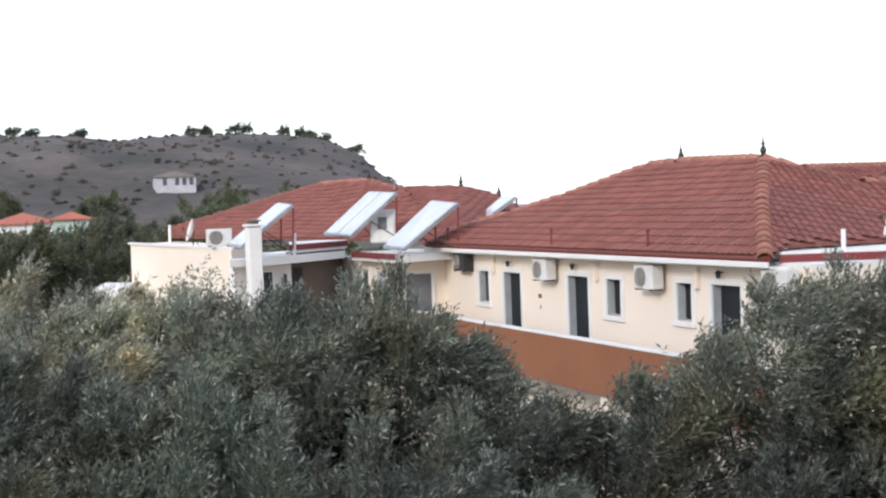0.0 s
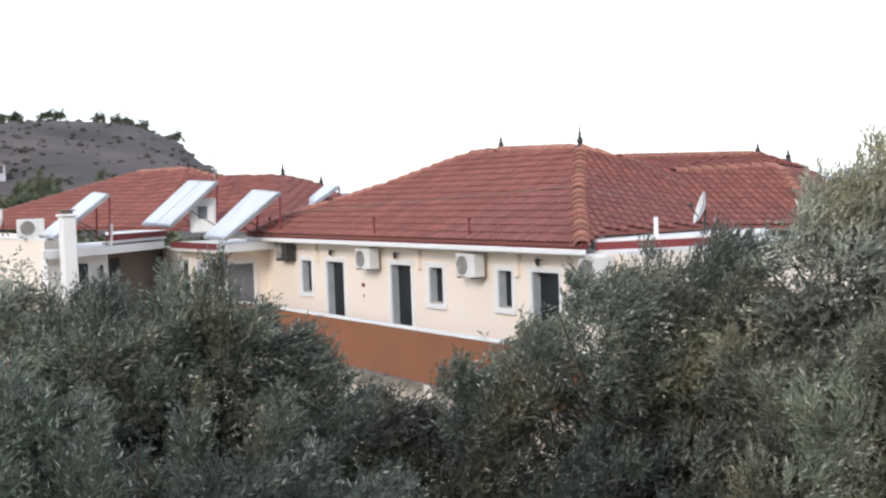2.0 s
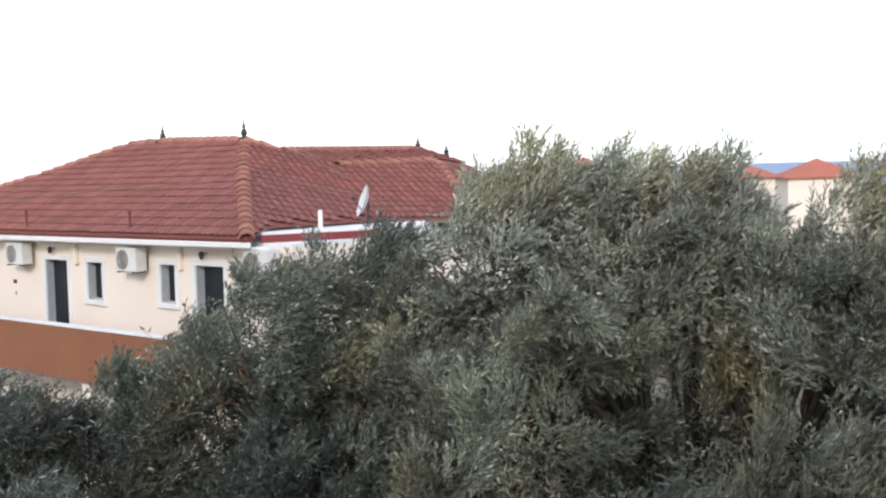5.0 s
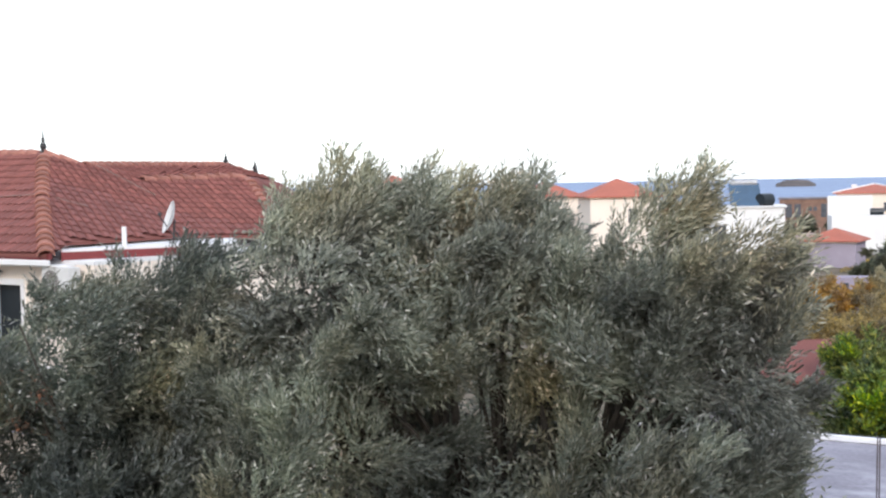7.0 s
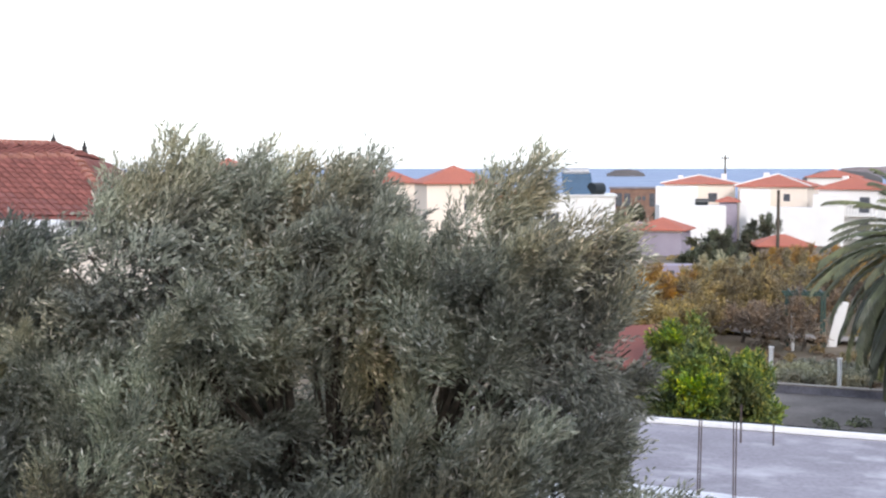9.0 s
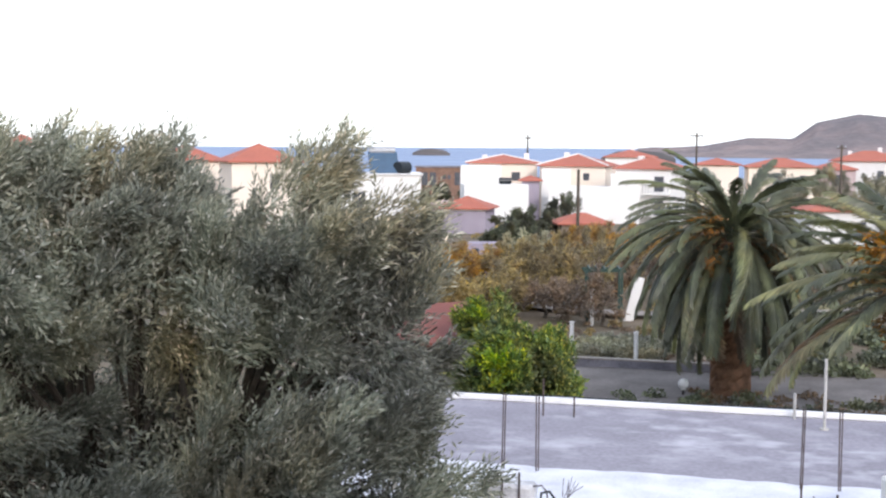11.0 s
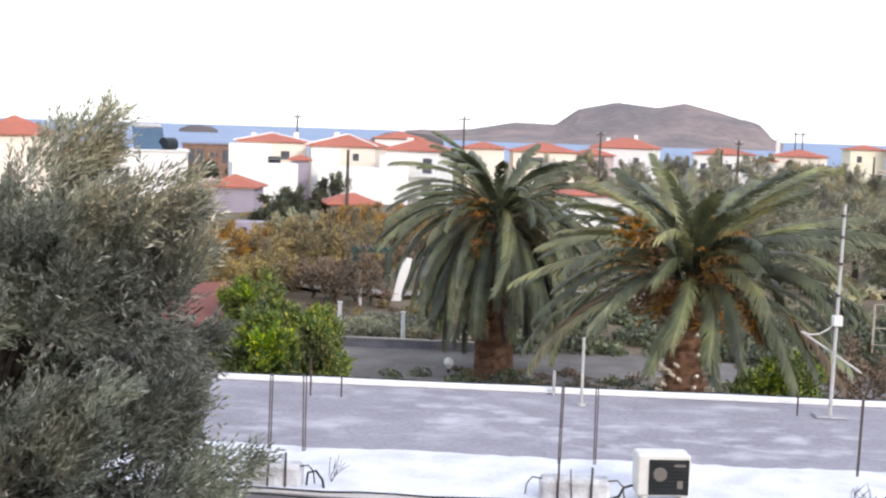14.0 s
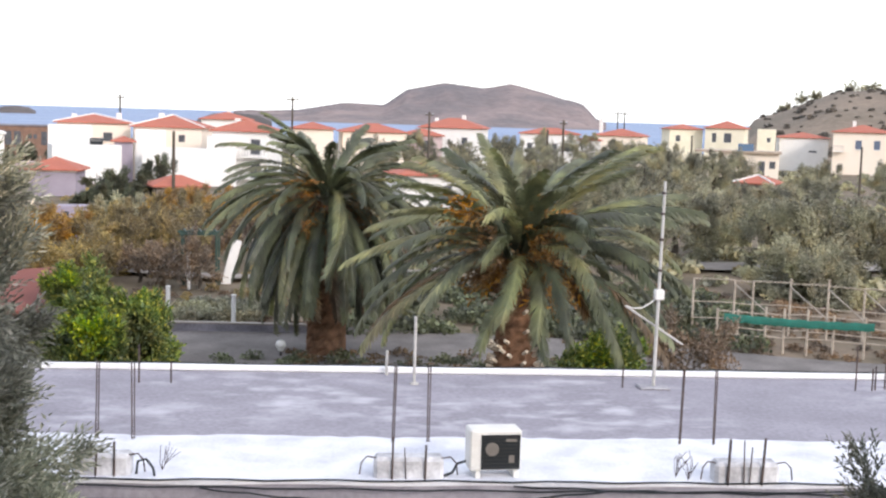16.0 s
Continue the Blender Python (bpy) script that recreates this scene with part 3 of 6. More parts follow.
h = house(-64.9, 196, 6.5, 6, 4.9, 1.0, M_PINK, "pinkish house with a red roof and porch", windows=[(0.5, 2.6, 1.2, 1.6)])
h = house(-66.4, 205, 10.0, 8, 6.1, 1.5, M_WHITE, "white house with a red hipped roof", -8, windows=[(-3.2, 3.5, 0.9, 1.2), (2.2, 3.5, 0.9, 1.2)])
extras(h, 10, 8, 6.1, chimneys=[(-3.0, 0.5, 1.6), (1.5, 0, 2.1)])
h = house(-65.1, 115, 5.8, 6, 2.75, 1.0, M_WHITE, "low white house with a red hipped roof", 14, windows=[(1.4, 0.9, 0.8, 1.0)])
h = house(-70.7, 230, 10.5, 8, 5.3, 1.0, M_WHITE, "long white house with a red roof", windows=[(-3.5 + 2.2 * k, 2.4, 0.9, 1.3) for k in range(4)])
h = house(-73.9, 225, 8.0, 8, 5.4, 1.2, M_CREAM, "cream house with a red roof and porch", -10, windows=[(1.8, 2.4, 1.8, 1.6)])
extras(h, 8, 8, 5.4, chimneys=[(-3.4, -1.5, 3.0)])
h = house(-72.5, 215, 3.6, 4, 4.6, 0.6, M_WHITE, "small white house with a red roof edge")
h = house(-76.55, 260, 6.6, 8, 6.7, 0.9, M_YELLOW, "yellow house with a red roof", 12, windows=[(-1.6, 4.3, 0.9, 1.2)])
h = house(-78.5, 258, 7.6, 8, 7.1, 1.4, M_YELLOW, "yellow house with a red hipped roof", -6, windows=[(-2.0, 4.4, 0.8, 1.8), (0.6, 4.4, 1.4, 1.8)])
h = house(-80.2, 235, 3.2, 4, 7.3, 0, M_YELLOW, "pale yellow tower block with flat top", roof=False, windows=[(0.4, 5.0, 0.6, 0.8)])
h = house(-79.5, 190, 8.4, 7, 4.0, 0, M_CREAM, "cream flat-roofed house with brown doors", roof=False, windows=[(-0.6, 1.7, 0.9, 1.2), (1.8, 0.8, 0.9, 2.1), (3.3, 1.9, 0.8, 1.0)])
part("roof_slab", boxed(-7.6, 4.5, -4.2, 3.8, 4.003, 4.28), M_PATH2, h, "thin beige roof slab")
for x in (-7.2, -5.6):
    part("porch_post", boxed(x - 0.12, x + 0.12, -4.0, -3.76, -0.3, 3.99), M_CREAM, h)
part("solar_panel", prism_box(-1.6, 0.6, -3.4, -2.0, 4.3, 5.3), M_PANELBLUE, h, "dark solar panel on the roof")
h = house(-81.7, 240, 8.5, 8, 5.9, 0.9, M_WHITE, "white house with a red roof and porch", 5, windows=[(1.6, 3.4, 1.4, 0.3)])
h = house(-84.2, 232, 9.6, 9, 7.2, 1.2, M_CREAM, "cream house with blue shutters and a red roof")
extras(h, 9.6, 9, 7.2, shutters=[(-0.6, 4.4, 1.0, 1.5), (2.4, 4.4, 1.0, 1.5)], chimneys=[(-1.5, 0, 2.0)], balconies=[(-3.8, 4.0, 1.8)])
h = house(-80.0, 128, 3.2, 4, 2.4, 0.7, M_STONEW, "low house with a pale-edged red roof among olives", -14)
extras(h, 3.2, 4, 2.4, hips=0.7)
house(18.5, 150, 7, 7, 7.6, 1.2, M_WHITE, "white house with a red roof among trees")
house(16.5, 145, 3.9, 5, 7.9, 0.8, M_GREEN, "pale green house with a red roof")

# ---- roof tiles ----
def tile_mesh(w=0.205, length=0.42, h=0.036, seg=4, name="tile"):
    """One barrel tile: x across, y up the slope, z out of the roof; slightly tapered, with a lip at its lower end."""
    v, f = [], []
    for y, s in ((0.0, 1.0), (length, 0.82)):
        for i in range(seg + 1):
            a = math.pi * i / seg
            v.append((-math.cos(a) * w / 2 * s, y, math.sin(a) * h * s))
    for i in range(seg):
        f.append((i, i + 1, seg + 1 + i + 1, seg + 1 + i))
    lip = len(v)
    for i in range(seg + 1):
        a = math.pi * i / seg
        v.append((-math.cos(a) * w / 2 * 0.84, 0.0, math.sin(a) * h * 0.7))
    for i in range(seg):
        f.append((i + 1, i, lip + i, lip + i + 1))
    me = bpy.data.meshes.new(name)
    me.from_pydata(v, [], f)
    return me


TILE = tile_mesh()
TILE.materials.append(M_TILE)
CAP = tile_mesh(0.36, 0.46, 0.15, 7, "ridge_tile")
CAP.materials.append(M_TILE_OLD)


def covers(f, x, y):
    (x0, y0), (x1, y1), (x2, y2) = f
    den = (y1 - y2) * (x0 - x2) + (x2 - x1) * (y0 - y2)
    if abs(den) < 1e-9:
        return False
    a = ((y1 - y2) * (x - x2) + (x2 - x1) * (y - y2)) / den
    b = ((y2 - y0) * (x - x2) + (x0 - x2) * (y - y2)) / den
    return min(a, b, 1 - a - b) > -1e-6


def tile_spots(tris, along, pitch=0.215, course=0.34, rng=None):
    """Matrices of tiles that cover a gently folded surface of triangles with one grid of courses along the vector along."""
    tris = [[Vector(p) for p in t] for t in tris]
    n = Vector((0, 0, 0))
    for a, b, c in tris:
        k = (b - a).cross(c - a)
        n += k if k.z > 0 else -k
    n.normalize()
    ex = Vector(along)
    ex = (ex - n * ex.dot(n)).normalized()
    ey = n.cross(ex)
    if ey.z < 0:
        ex, ey = -ex, -ey
    o = tris[0][0]
    flat2 = [[((p - o).dot(ex), (p - o).dot(ey)) for p in t] for t in tris]
    xs2, ys2 = [p[0] for t in flat2 for p in t], [p[1] for t in flat2 for p in t]
    out = []
    for j in range(int((max(ys2) - min(ys2)) / course) + 1):
        for i in range(int((max(xs2) - min(xs2)) / pitch) + 1):
            x, y = min(xs2) + (i + 0.5) * pitch, min(ys2) + j * course
            for t, f in zip(tris, flat2):
                (x0, y0), (x1, y1), (x2, y2) = f
                den = (y1 - y2) * (x0 - x2) + (x2 - x1) * (y0 - y2)
                if abs(den) < 1e-9:
                    continue
                yy = y + course * 0.4
                a = ((y1 - y2) * (x - x2) + (x2 - x1) * (yy - y2)) / den
                b = ((y2 - y0) * (x - x2) + (x0 - x2) * (yy - y2)) / den
                c = 1 - a - b
                if min(a, b, c) < -1e-6:
                    continue
                if not any(covers(g, x, y + course * 0.95) for g in flat2):
                    break
                tn = (t[1] - t[0]).cross(t[2] - t[0]).normalized()
                tn = tn if tn.z > 0 else -tn
                tx = (ex - tn * ex.dot(tn)).normalized()
                ty = tn.cross(tx)
                p = t[0] * a + t[1] * b + t[2] * c - ty * course * 0.4 + tn * (0.030 + 0.006 * rng.random())
                m = Matrix((tx, ty, tn)).transposed().to_4x4()
                out.append(Matrix.Translation(p) @ m @ Matrix.Rotation((rng.random() - 0.5) * 0.03, 4, "Z") @ Matrix.Rotation(-0.055, 4, "X"))
                break
    return out


def lay(spots, mesh, parent, name, near):
    """The near tiles nearest the viewpoint become objects of their own, the others one joined part."""
    spots = sorted(spots, key=lambda m: m.translation.length)
    inv = parent.matrix_world.inverted()
    for m in spots[:near]:
        ob = link(new(name, mesh), parent)
        ob.matrix_local = inv @ m
    rest = spots[near:]
    if rest:
        base = np.array([v.co[:] for v in mesh.vertices])
        faces = np.array([p.vertices[:] for p in mesh.polygons])
        v, f = [], []
        for k, m in enumerate(rest):
            a = np.array(inv @ m)
            v.append(base @ a[:3, :3].T + a[:3, 3])
            f.append(faces + k * len(base))
        ob = raw(name + "_field", np.concatenate(v), np.concatenate(f), mesh.materials[0], parent)
        tagged(ob, "", "", "", "stuff")


def caps(a, b, parent, name="ridge_tile", step=0.37, sink=-0.03, lift=0.11):
    """Ridge tiles laid from a up to b."""
    a, b = Vector(a), Vector(b)
    d = b - a
    ey = d.normalized()
    ex = ey.cross(Vector((0, 0, 1))).normalized()
    ez = ex.cross(ey)
    m = Matrix((ex, ey, ez)).transposed().to_4x4()
    inv = parent.matrix_world.inverted()
    for i in range(int(d.length / step)):
        ob = link(new(name, CAP), parent)
        ob.matrix_local = inv @ (Matrix.Translation(a + ey * i * step + ez * sink) @ m @ Matrix.Rotation(-lift, 4, "X"))


def surface(name, polys, material, parent, thick=0.06):
    bm = bmesh.new()
    inv = parent.matrix_world.inverted()
    for poly in polys:
        top = [bm.verts.new(inv @ Vector(p)) for p in poly]
        bm.faces.new(top)
    bmesh.ops.remove_doubles(bm, verts=bm.verts, dist=0.01)
    r = bmesh.ops.extrude_face_region(bm, geom=list(bm.faces))
    bmesh.ops.translate(bm, vec=(0, 0, -thick), verts=[e for e in r["geom"] if isinstance(e, bmesh.types.BMVert)])
    return part(name, bm, material, parent)


def prism(bm, plan, z0, z1):
    lo = [bm.verts.new((p[0], p[1], z0)) for p in plan]
    hi = [bm.verts.new((p[0], p[1], z1)) for p in plan]
    n = len(plan)
    for i in range(n):
        bm.faces.new((lo[i], lo[(i + 1) % n], hi[(i + 1) % n], hi[i]))
    bm.faces.new(lo[::-1])
    bm.faces.new(hi)
    return bm


def finial(place, h=0.42):
    """A turned spike on a ridge."""
    ob = thing("roof_finial", Matrix.Translation(place), "dark metal roof finial on a tiled ridge", "finial", "roof finials")
    bm = bmesh.new()
    prof = [(0.09, -0.15), (0.09, 0.03), (0.05, 0.05), (0.085, 0.12), (0.06, 0.18), (0.03, 0.22), (0.045, 0.27), (0.02, 0.31), (0.006, 0.46)]
    for (r0, z0), (r1, z1) in zip(prof, prof[1:]):
        rod(bm, (0, 0, z0 * h / 0.42), (0, 0, z1 * h / 0.42), r0, r1, 10)
    part("spike", bm, M_DARKMETAL, ob)
    return ob


def vent_unit(m, label, group="", name="air_conditioner", casing=None):
    """An outdoor air-conditioning unit: x across, its front towards -y, standing on z=0."""
    ob = thing(name, m, label, "air conditioner", group)
    part("casing", boxed(-0.40, 0.40, -0.15, 0.15, 0.03, 0.58, bevel=0.015), casing or M_ACWHITE, ob)
    bm = bmesh.new()
    bmesh.ops.create_cone(bm, cap_ends=True, segments=24, radius1=0.225, radius2=0.225, depth=0.03, matrix=Matrix.Translation((-0.12, -0.155, 0.30)) @ pose(0, 0, 0, 90))
    part("fan_opening", bm, M_FAN, ob, "brownish fan opening")
    for k in range(4):
        bm = bmesh.new()
        r = 0.06 + 0.052 * k
        for i in range(20):
            a0, a1 = 2 * math.pi * i / 20, 2 * math.pi * (i + 1) / 20
            rod(bm, (-0.12 + r * math.cos(a0), -0.175, 0.30 + r * math.sin(a0)), (-0.12 + r * math.cos(a1), -0.175, 0.30 + r * math.sin(a1)), 0.004, None, 4)
        part("guard_ring", bm, M_ACWHITE, ob)
    for x in (-0.3, 0.3):
        part("foot", boxed(x - 0.03, x + 0.03, -0.17, 0.17, 0.0, 0.03), M_DARKMETAL, ob)
    return ob


# ---- hotel: main block, facade along U, with W pointing into the building ----
U, Wd = Vector((-0.4003, 0.9164, 0)), Vector((0.9164, 0.4003, 0))
CORNER = Vector((6.3, 24.75, 0))
FACE = 0.45                         # the wall stands back from the eave


def fac(u, off, z):
    return CORNER + U * u + Wd * off + Vector((0, 0, z))


# local frame of the facade: x runs to the near end, y into the building
FM = Matrix.Translation(fac(0, FACE, 0)) @ Matrix(((-U.x, Wd.x, 0), (-U.y, Wd.y, 0), (0, 0, 1))).to_4x4()
hotel = thing("hotel", FM, "two-storey cream building with red tiled roof and brown balcony", "building")


def wall_with_holes(x0, x1, z0, z1, y0, y1, holes):
    """A thick wall in the facade's frame with rectangular openings (x0, x1, z0, z1)."""
    bm = bmesh.new()
    xs = sorted({x0, x1, *[h[0] for h in holes], *[h[1] for h in holes]})
    for a, b in zip(xs, xs[1:]):
        cuts = sorted((h[2], h[3]) for h in holes if h[0] <= a + 1e-6 and h[1] >= b - 1e-6)
        z = z0
        for c0, c1 in cuts:
            if c0 > z:
                box(bm, a, b, y0, y1, z, c0)
            z = c1
        if z < z1:
            box(bm, a, b, y0, y1, z, z1)
    bmesh.ops.remove_doubles(bm, verts=bm.verts, dist=0.0005)
    return bm


# openings by distance along the facade from the corner: (far edge, near edge, sill, head)
DOORS = [(12.68, 11.60, 3.85, 6.18), (8.88, 7.82, 3.85, 6.22), (2.51, 1.50, 3.85, 6.27)]
WINDOWS = [(14.37, 13.68, 5.22, 6.16), (6.92, 6.22, 5.32, 6.21), (3.85, 3.25, 5.40, 6.25)]
holes = [(-a, -b, c, d) for a, b, c, d in DOORS + WINDOWS]
part("wall", wall_with_holes(-17.0, 0.75, 3.7, 6.72, 0.0, 0.28, holes), M_CREAM, hotel, "cream rendered upper wall")
part("wall", wall_with_holes(-17.0, 0.75, -0.3, 3.7, 0.0, 0.28, [(-6.7, -5.9, 0.1, 2.75)]), M_CREAM, hotel, "cream rendered lower wall")
part("wall", boxed(0.45, 0.75, 0.285, 8.0, -0.3, 6.72), M_CREAM, hotel)
part("wall", boxed(-17.0, 0.45, 7.7, 8.0, -0.3, 6.72), M_CREAM, hotel)
# near-black sheet behind the openings, the rooms' darkness put into its colour
part("room_back", boxed(-16.9, 0.40, 1.6, 1.7, -0.3, 6.7), M_DARK, hotel, "near-black sheet standing for the unlit rooms")
part("upper_floor", boxed(-16.9, 0.40, 0.285, 1.59, 3.6, 3.8), M_CONCRETE, hotel)
part("ceiling_slab", boxed(-17.2, 0.75, 0.0, 8.0, 6.724, 6.80), M_WHITE, hotel)


def surround(x0, x1, z0, z1, sill, ob):
    t = 0.13
    for nm, b in (("jamb", (x0 - t, x0, -0.035, 0.03, z0, z1)), ("jamb", (x1, x1 + t, -0.035, 0.03, z0, z1)), ("lintel", (x0 - t, x1 + t, -0.04, 0.03, z1, z1 + t))):
        part(nm, boxed(*b, bevel=0.008), M_WHITE, ob)
    if sill:
        part("sill", boxed(x0 - t, x1 + t, -0.07, 0.03, z0 - t, z0, bevel=0.008), M_WHITE, ob)


M_JAMB = mat("grey_shutter", (0.42, 0.45, 0.47), (0.35, 0.38, 0.40), 0.6, 2, 30, 0.05)
for a, b, c, d in DOORS:
    ob = tagged(new("door_opening"), "dark green door set deep in a white surround", "door", "balcony doors", "structure")
    ob.matrix_world = FM
    surround(-a, -b, c, d, False, ob)
    part("door_leaf", boxed(-a + 0.03, -b - 0.03, 0.20, 0.25, c, d - 0.03), M_DARK, ob, "dark green door leaf")
    part("reveal", boxed(-a + 0.002, -a + 0.03, 0.0, 0.27, c, d - 0.002), M_JAMB, ob, "grey painted reveal")
    part("door_handle", boxed(-b - 0.16, -b - 0.10, 0.15, 0.20, c + 1.02, c + 1.05), M_METAL, ob)
for a, b, c, d in WINDOWS:
    ob = tagged(new("window_opening"), "small window set deep in a white surround", "window", "facade windows", "structure")
    ob.matrix_world = FM
    surround(-a, -b, c, d, True, ob)
    part("pane", boxed(-a + 0.03, -b - 0.03, 0.20, 0.22, c + 0.03, d - 0.03), M_DARK, ob, "dark glass pane")
    part("reveal", boxed(-a + 0.002, -a + 0.03, 0.0, 0.27, c, d - 0.002), M_JAMB, ob, "grey painted reveal")
    part("sash", boxed((-a - b) / 2 - 0.02, (-a - b) / 2 + 0.02, 0.17, 0.20, c, d), M_WHITE, ob)

# eave: soffit, white gutter, maroon fascia, brackets
part("soffit", boxed(-17.3, 0.2, -0.46, -0.004, 6.70, 6.74), M_WHITE, hotel)
bm = boxed(-17.3, 0.05, -0.56, -0.46, 6.72, 6.84, bevel=0.02)
part("gutter", bm, M_WHITE, hotel, "white eave gutter")
part("fascia", boxed(-17.3, 0.02, -0.50, -0.40, 6.844, 6.96), M_FASCIA, hotel, "maroon eave fascia")
for u in (13.25, 7.34, 3.0):
    part("bracket", boxed(-u - 0.06, -u + 0.06, -0.12, -0.003, 6.15, 6.70, bevel=0.01), M_CREAM, hotel)
for u in (15.7, 9.0, 4.38):
    bm = rod(bmesh.new(), (-u, -0.40, 6.75), (-u, -0.40, 7.42), 0.028)
    rod(bm, (-u, -0.40, 7.42), (-u, -0.40, 7.47), 0.045)
    ob = thing("eave_post", FM, "thin rusty post standing at the roof edge", "post", "posts on the eave")
    part("post", bm, M_FASCIA, ob)

# balcony
part("balcony_slab", boxed(-16.85, 1.0, -1.35, -0.003, 3.62, 3.8), M_CONCRETE, hotel)
part("balcony_parapet", boxed(-16.85, 1.0, -1.37, -1.22, 3.66, 4.86, bevel=0.01), M_TERRA, hotel, "brown rendered balcony parapet")
part("balcony_cap", boxed(-16.85, 1.03, -1.40, -1.19, 4.863, 4.92, bevel=0.01), M_WHITE, hotel, "white parapet coping")
for x in (-14.8, -10, -5, 0.6):
    part("pillar", boxed(x - 0.15, x + 0.15, -1.32, -1.05, -0.3, 3.61), M_CREAM, hotel)

for u, z in ((9.7, 6.06), (4.6, 6.06), (-0.1, 6.12)):
    vent_unit(FM @ pose(-u, -0.27, z), "white outdoor air-conditioning unit hung under the eave", "air conditioners on the facade")
ob = vent_unit(FM @ pose(-15.1, -0.20, 6.12, 0, 0, 0), "dark outdoor air-conditioning unit under the eave", "air conditioners on the facade", casing=M_DARKMETAL)
for u, z in ((12.15, 6.42), (8.4, 6.45), (2.1, 6.48)):
    lamp = thing("wall_lamp", FM @ pose(-u, 0, z), "small dark iron lantern above a door", "wall lamp", "lanterns over the doors")
    part("arm", rod(bmesh.new(), (0, 0.0, 0.06), (0, -0.14, 0.08), 0.012), M_DARKMETAL, lamp)
    bm = bmesh.new()
    rod(bm, (0, -0.14, -0.06), (0, -0.14, 0.06), 0.04, 0.07, 6)
    rod(bm, (0, -0.14, 0.06), (0, -0.14, 0.12), 0.08, 0.01, 6)
    part("lantern", bm, M_DARKMETAL, lamp)
sw = thing("wall_socket", FM @ pose(-10.45, 0, 5.55), "small brown box on the cream wall", "wall box")
part("box", boxed(-0.07, 0.07, -0.04, -0.001, 0, 0.1, bevel=0.01), M_FASCIA, sw)
part("stain", boxed(-0.01, 0.01, -0.02, -0.001, -0.3, -0.2), M_FASCIA, sw)

# main roof
Cz, Lz = fac(0.0, -0.08, 6.95), fac(17.35, -0.08, 6.95)
K1, K2 = at(-14.05, 30.4, 8.04), at(-0.76, 42.5, 7.44)
S1, S2, S3, S4 = at(-3.08, 42.5, 7.88), at(-5.52, 41, 8.38), at(-8.07, 39, 8.95), at(-9.33, 37.5, 9.17)
F1, F2 = at(-10.63, 35.8, 9.20), at(-14.18, 36, 9.20)
KK, F4, RE = at(-15.9, 38, 8.90), at(-21.95, 40, 8.88), at(-24.1, 40, 8.34)
LL, LR = at(-18.28, 36, 8.43), at(-22.8, 36, 8.48)
VB, EE, E0 = at(-20.0, 29.4, 7.10), at(-24.6, 30.5, 7.0), at(-15.0, 26.6, 7.12)
FAR = at(-27, 42, 7.0)


def slope(p, a, b, c):
    """The place on the plane a, b, c that lies in line with p from the terrace."""
    n = (b - a).cross(c - a)
    eye = Vector(EYE)
    return eye + (p - eye) * (n.dot(a - eye) / n.dot(p - eye))


K1, K2, S1, S2, S3, S4, F2 = (slope(p, Cz, Lz, F1) for p in (K1, K2, S1, S2, S3, S4, F2))
KK, LL, E0 = (slope(p, K1, F2, VB) for p in (KK, LL, E0))
LR = slope(LR, LL, EE, VB)
front = [[Cz, Lz, K1], [Lz, K2, K1], [K1, K2, S1], [K1, S1, S2], [K1, S2, S3], [K1, S3, S4], [K1, S4, F1], [K1, F1, F2]]
right = [[Cz, K1, VB, E0], [K1, F2, KK], [K1, KK, LL], [KK, F4, LL], [F4, LR, LL], [F4, RE, LR], [K1, LL, VB]]
surface("roof", front + [[Cz, K1, E0], [K1, VB, E0]] + right[1:] + [[LL, LR, EE], [LL, EE, VB], [LR, RE, FAR], [LR, FAR, EE]], M_TILE, hotel)

# thin pale wires lying over the tiles
for pts in ((K1, K1.lerp(K2, 0.5), K2), (K1.lerp(VB, 0.1), K1.lerp(VB, 0.32)), (KK.lerp(LL, 0.2), LL.lerp(VB, 0.35))):
    ob = thing("roof_wire", Matrix.Translation(pts[0]), "thin pale wire lying across roof tiles", "wire", "wires on the roof")
    part("wire", tube(bmesh.new(), [p - pts[0] + Vector((0, 0, 0.07)) for p in pts], 0.008, 4), M_STONEW, ob)

# deck over the near end with its maroon edge
D1, D2 = at(-14.75, 26.0), at(-22.4, 27.3)
back = Vector((0.35, 0.94, 0)) * 3.2
part("deck_slab", prism(bmesh.new(), [FM.inverted() @ p for p in (D1, D2, D2 + back, D1 + back)], 6.80, 7.0), M_WHITE, hotel, "white flat deck beside the roof")
along = (D2 - D1).normalized()
nrm = Vector((along.y, -along.x, 0))
part("deck_fascia", prism(bmesh.new(), [FM.inverted() @ p for p in (D1 + nrm * 0.003, D2 - along * 0.9 + nrm * 0.003, D2 - along * 0.9 + nrm * 0.05, D1 + nrm * 0.05)], 6.78, 6.96), M_FASCIA, hotel, "maroon deck edge")
part("end_wall", prism(bmesh.new(), [FM.inverted() @ p for p in (D1 + nrm * -0.4, D2 - nrm * 0.4, D2 - nrm * 0.7, D1 - nrm * 0.7)], -0.3, 6.79), M_CREAM, hotel)
pp = thing("vent_pipe", Matrix.Translation(at(-17.45, 26.9, 6.99)), "white plastic vent pipe on the deck", "pipe")
bm = rod(bmesh.new(), (0, 0, 0), (0, 0, 0.42), 0.05, None, 12)
part("pipe", bm, M_WHITE, pp)


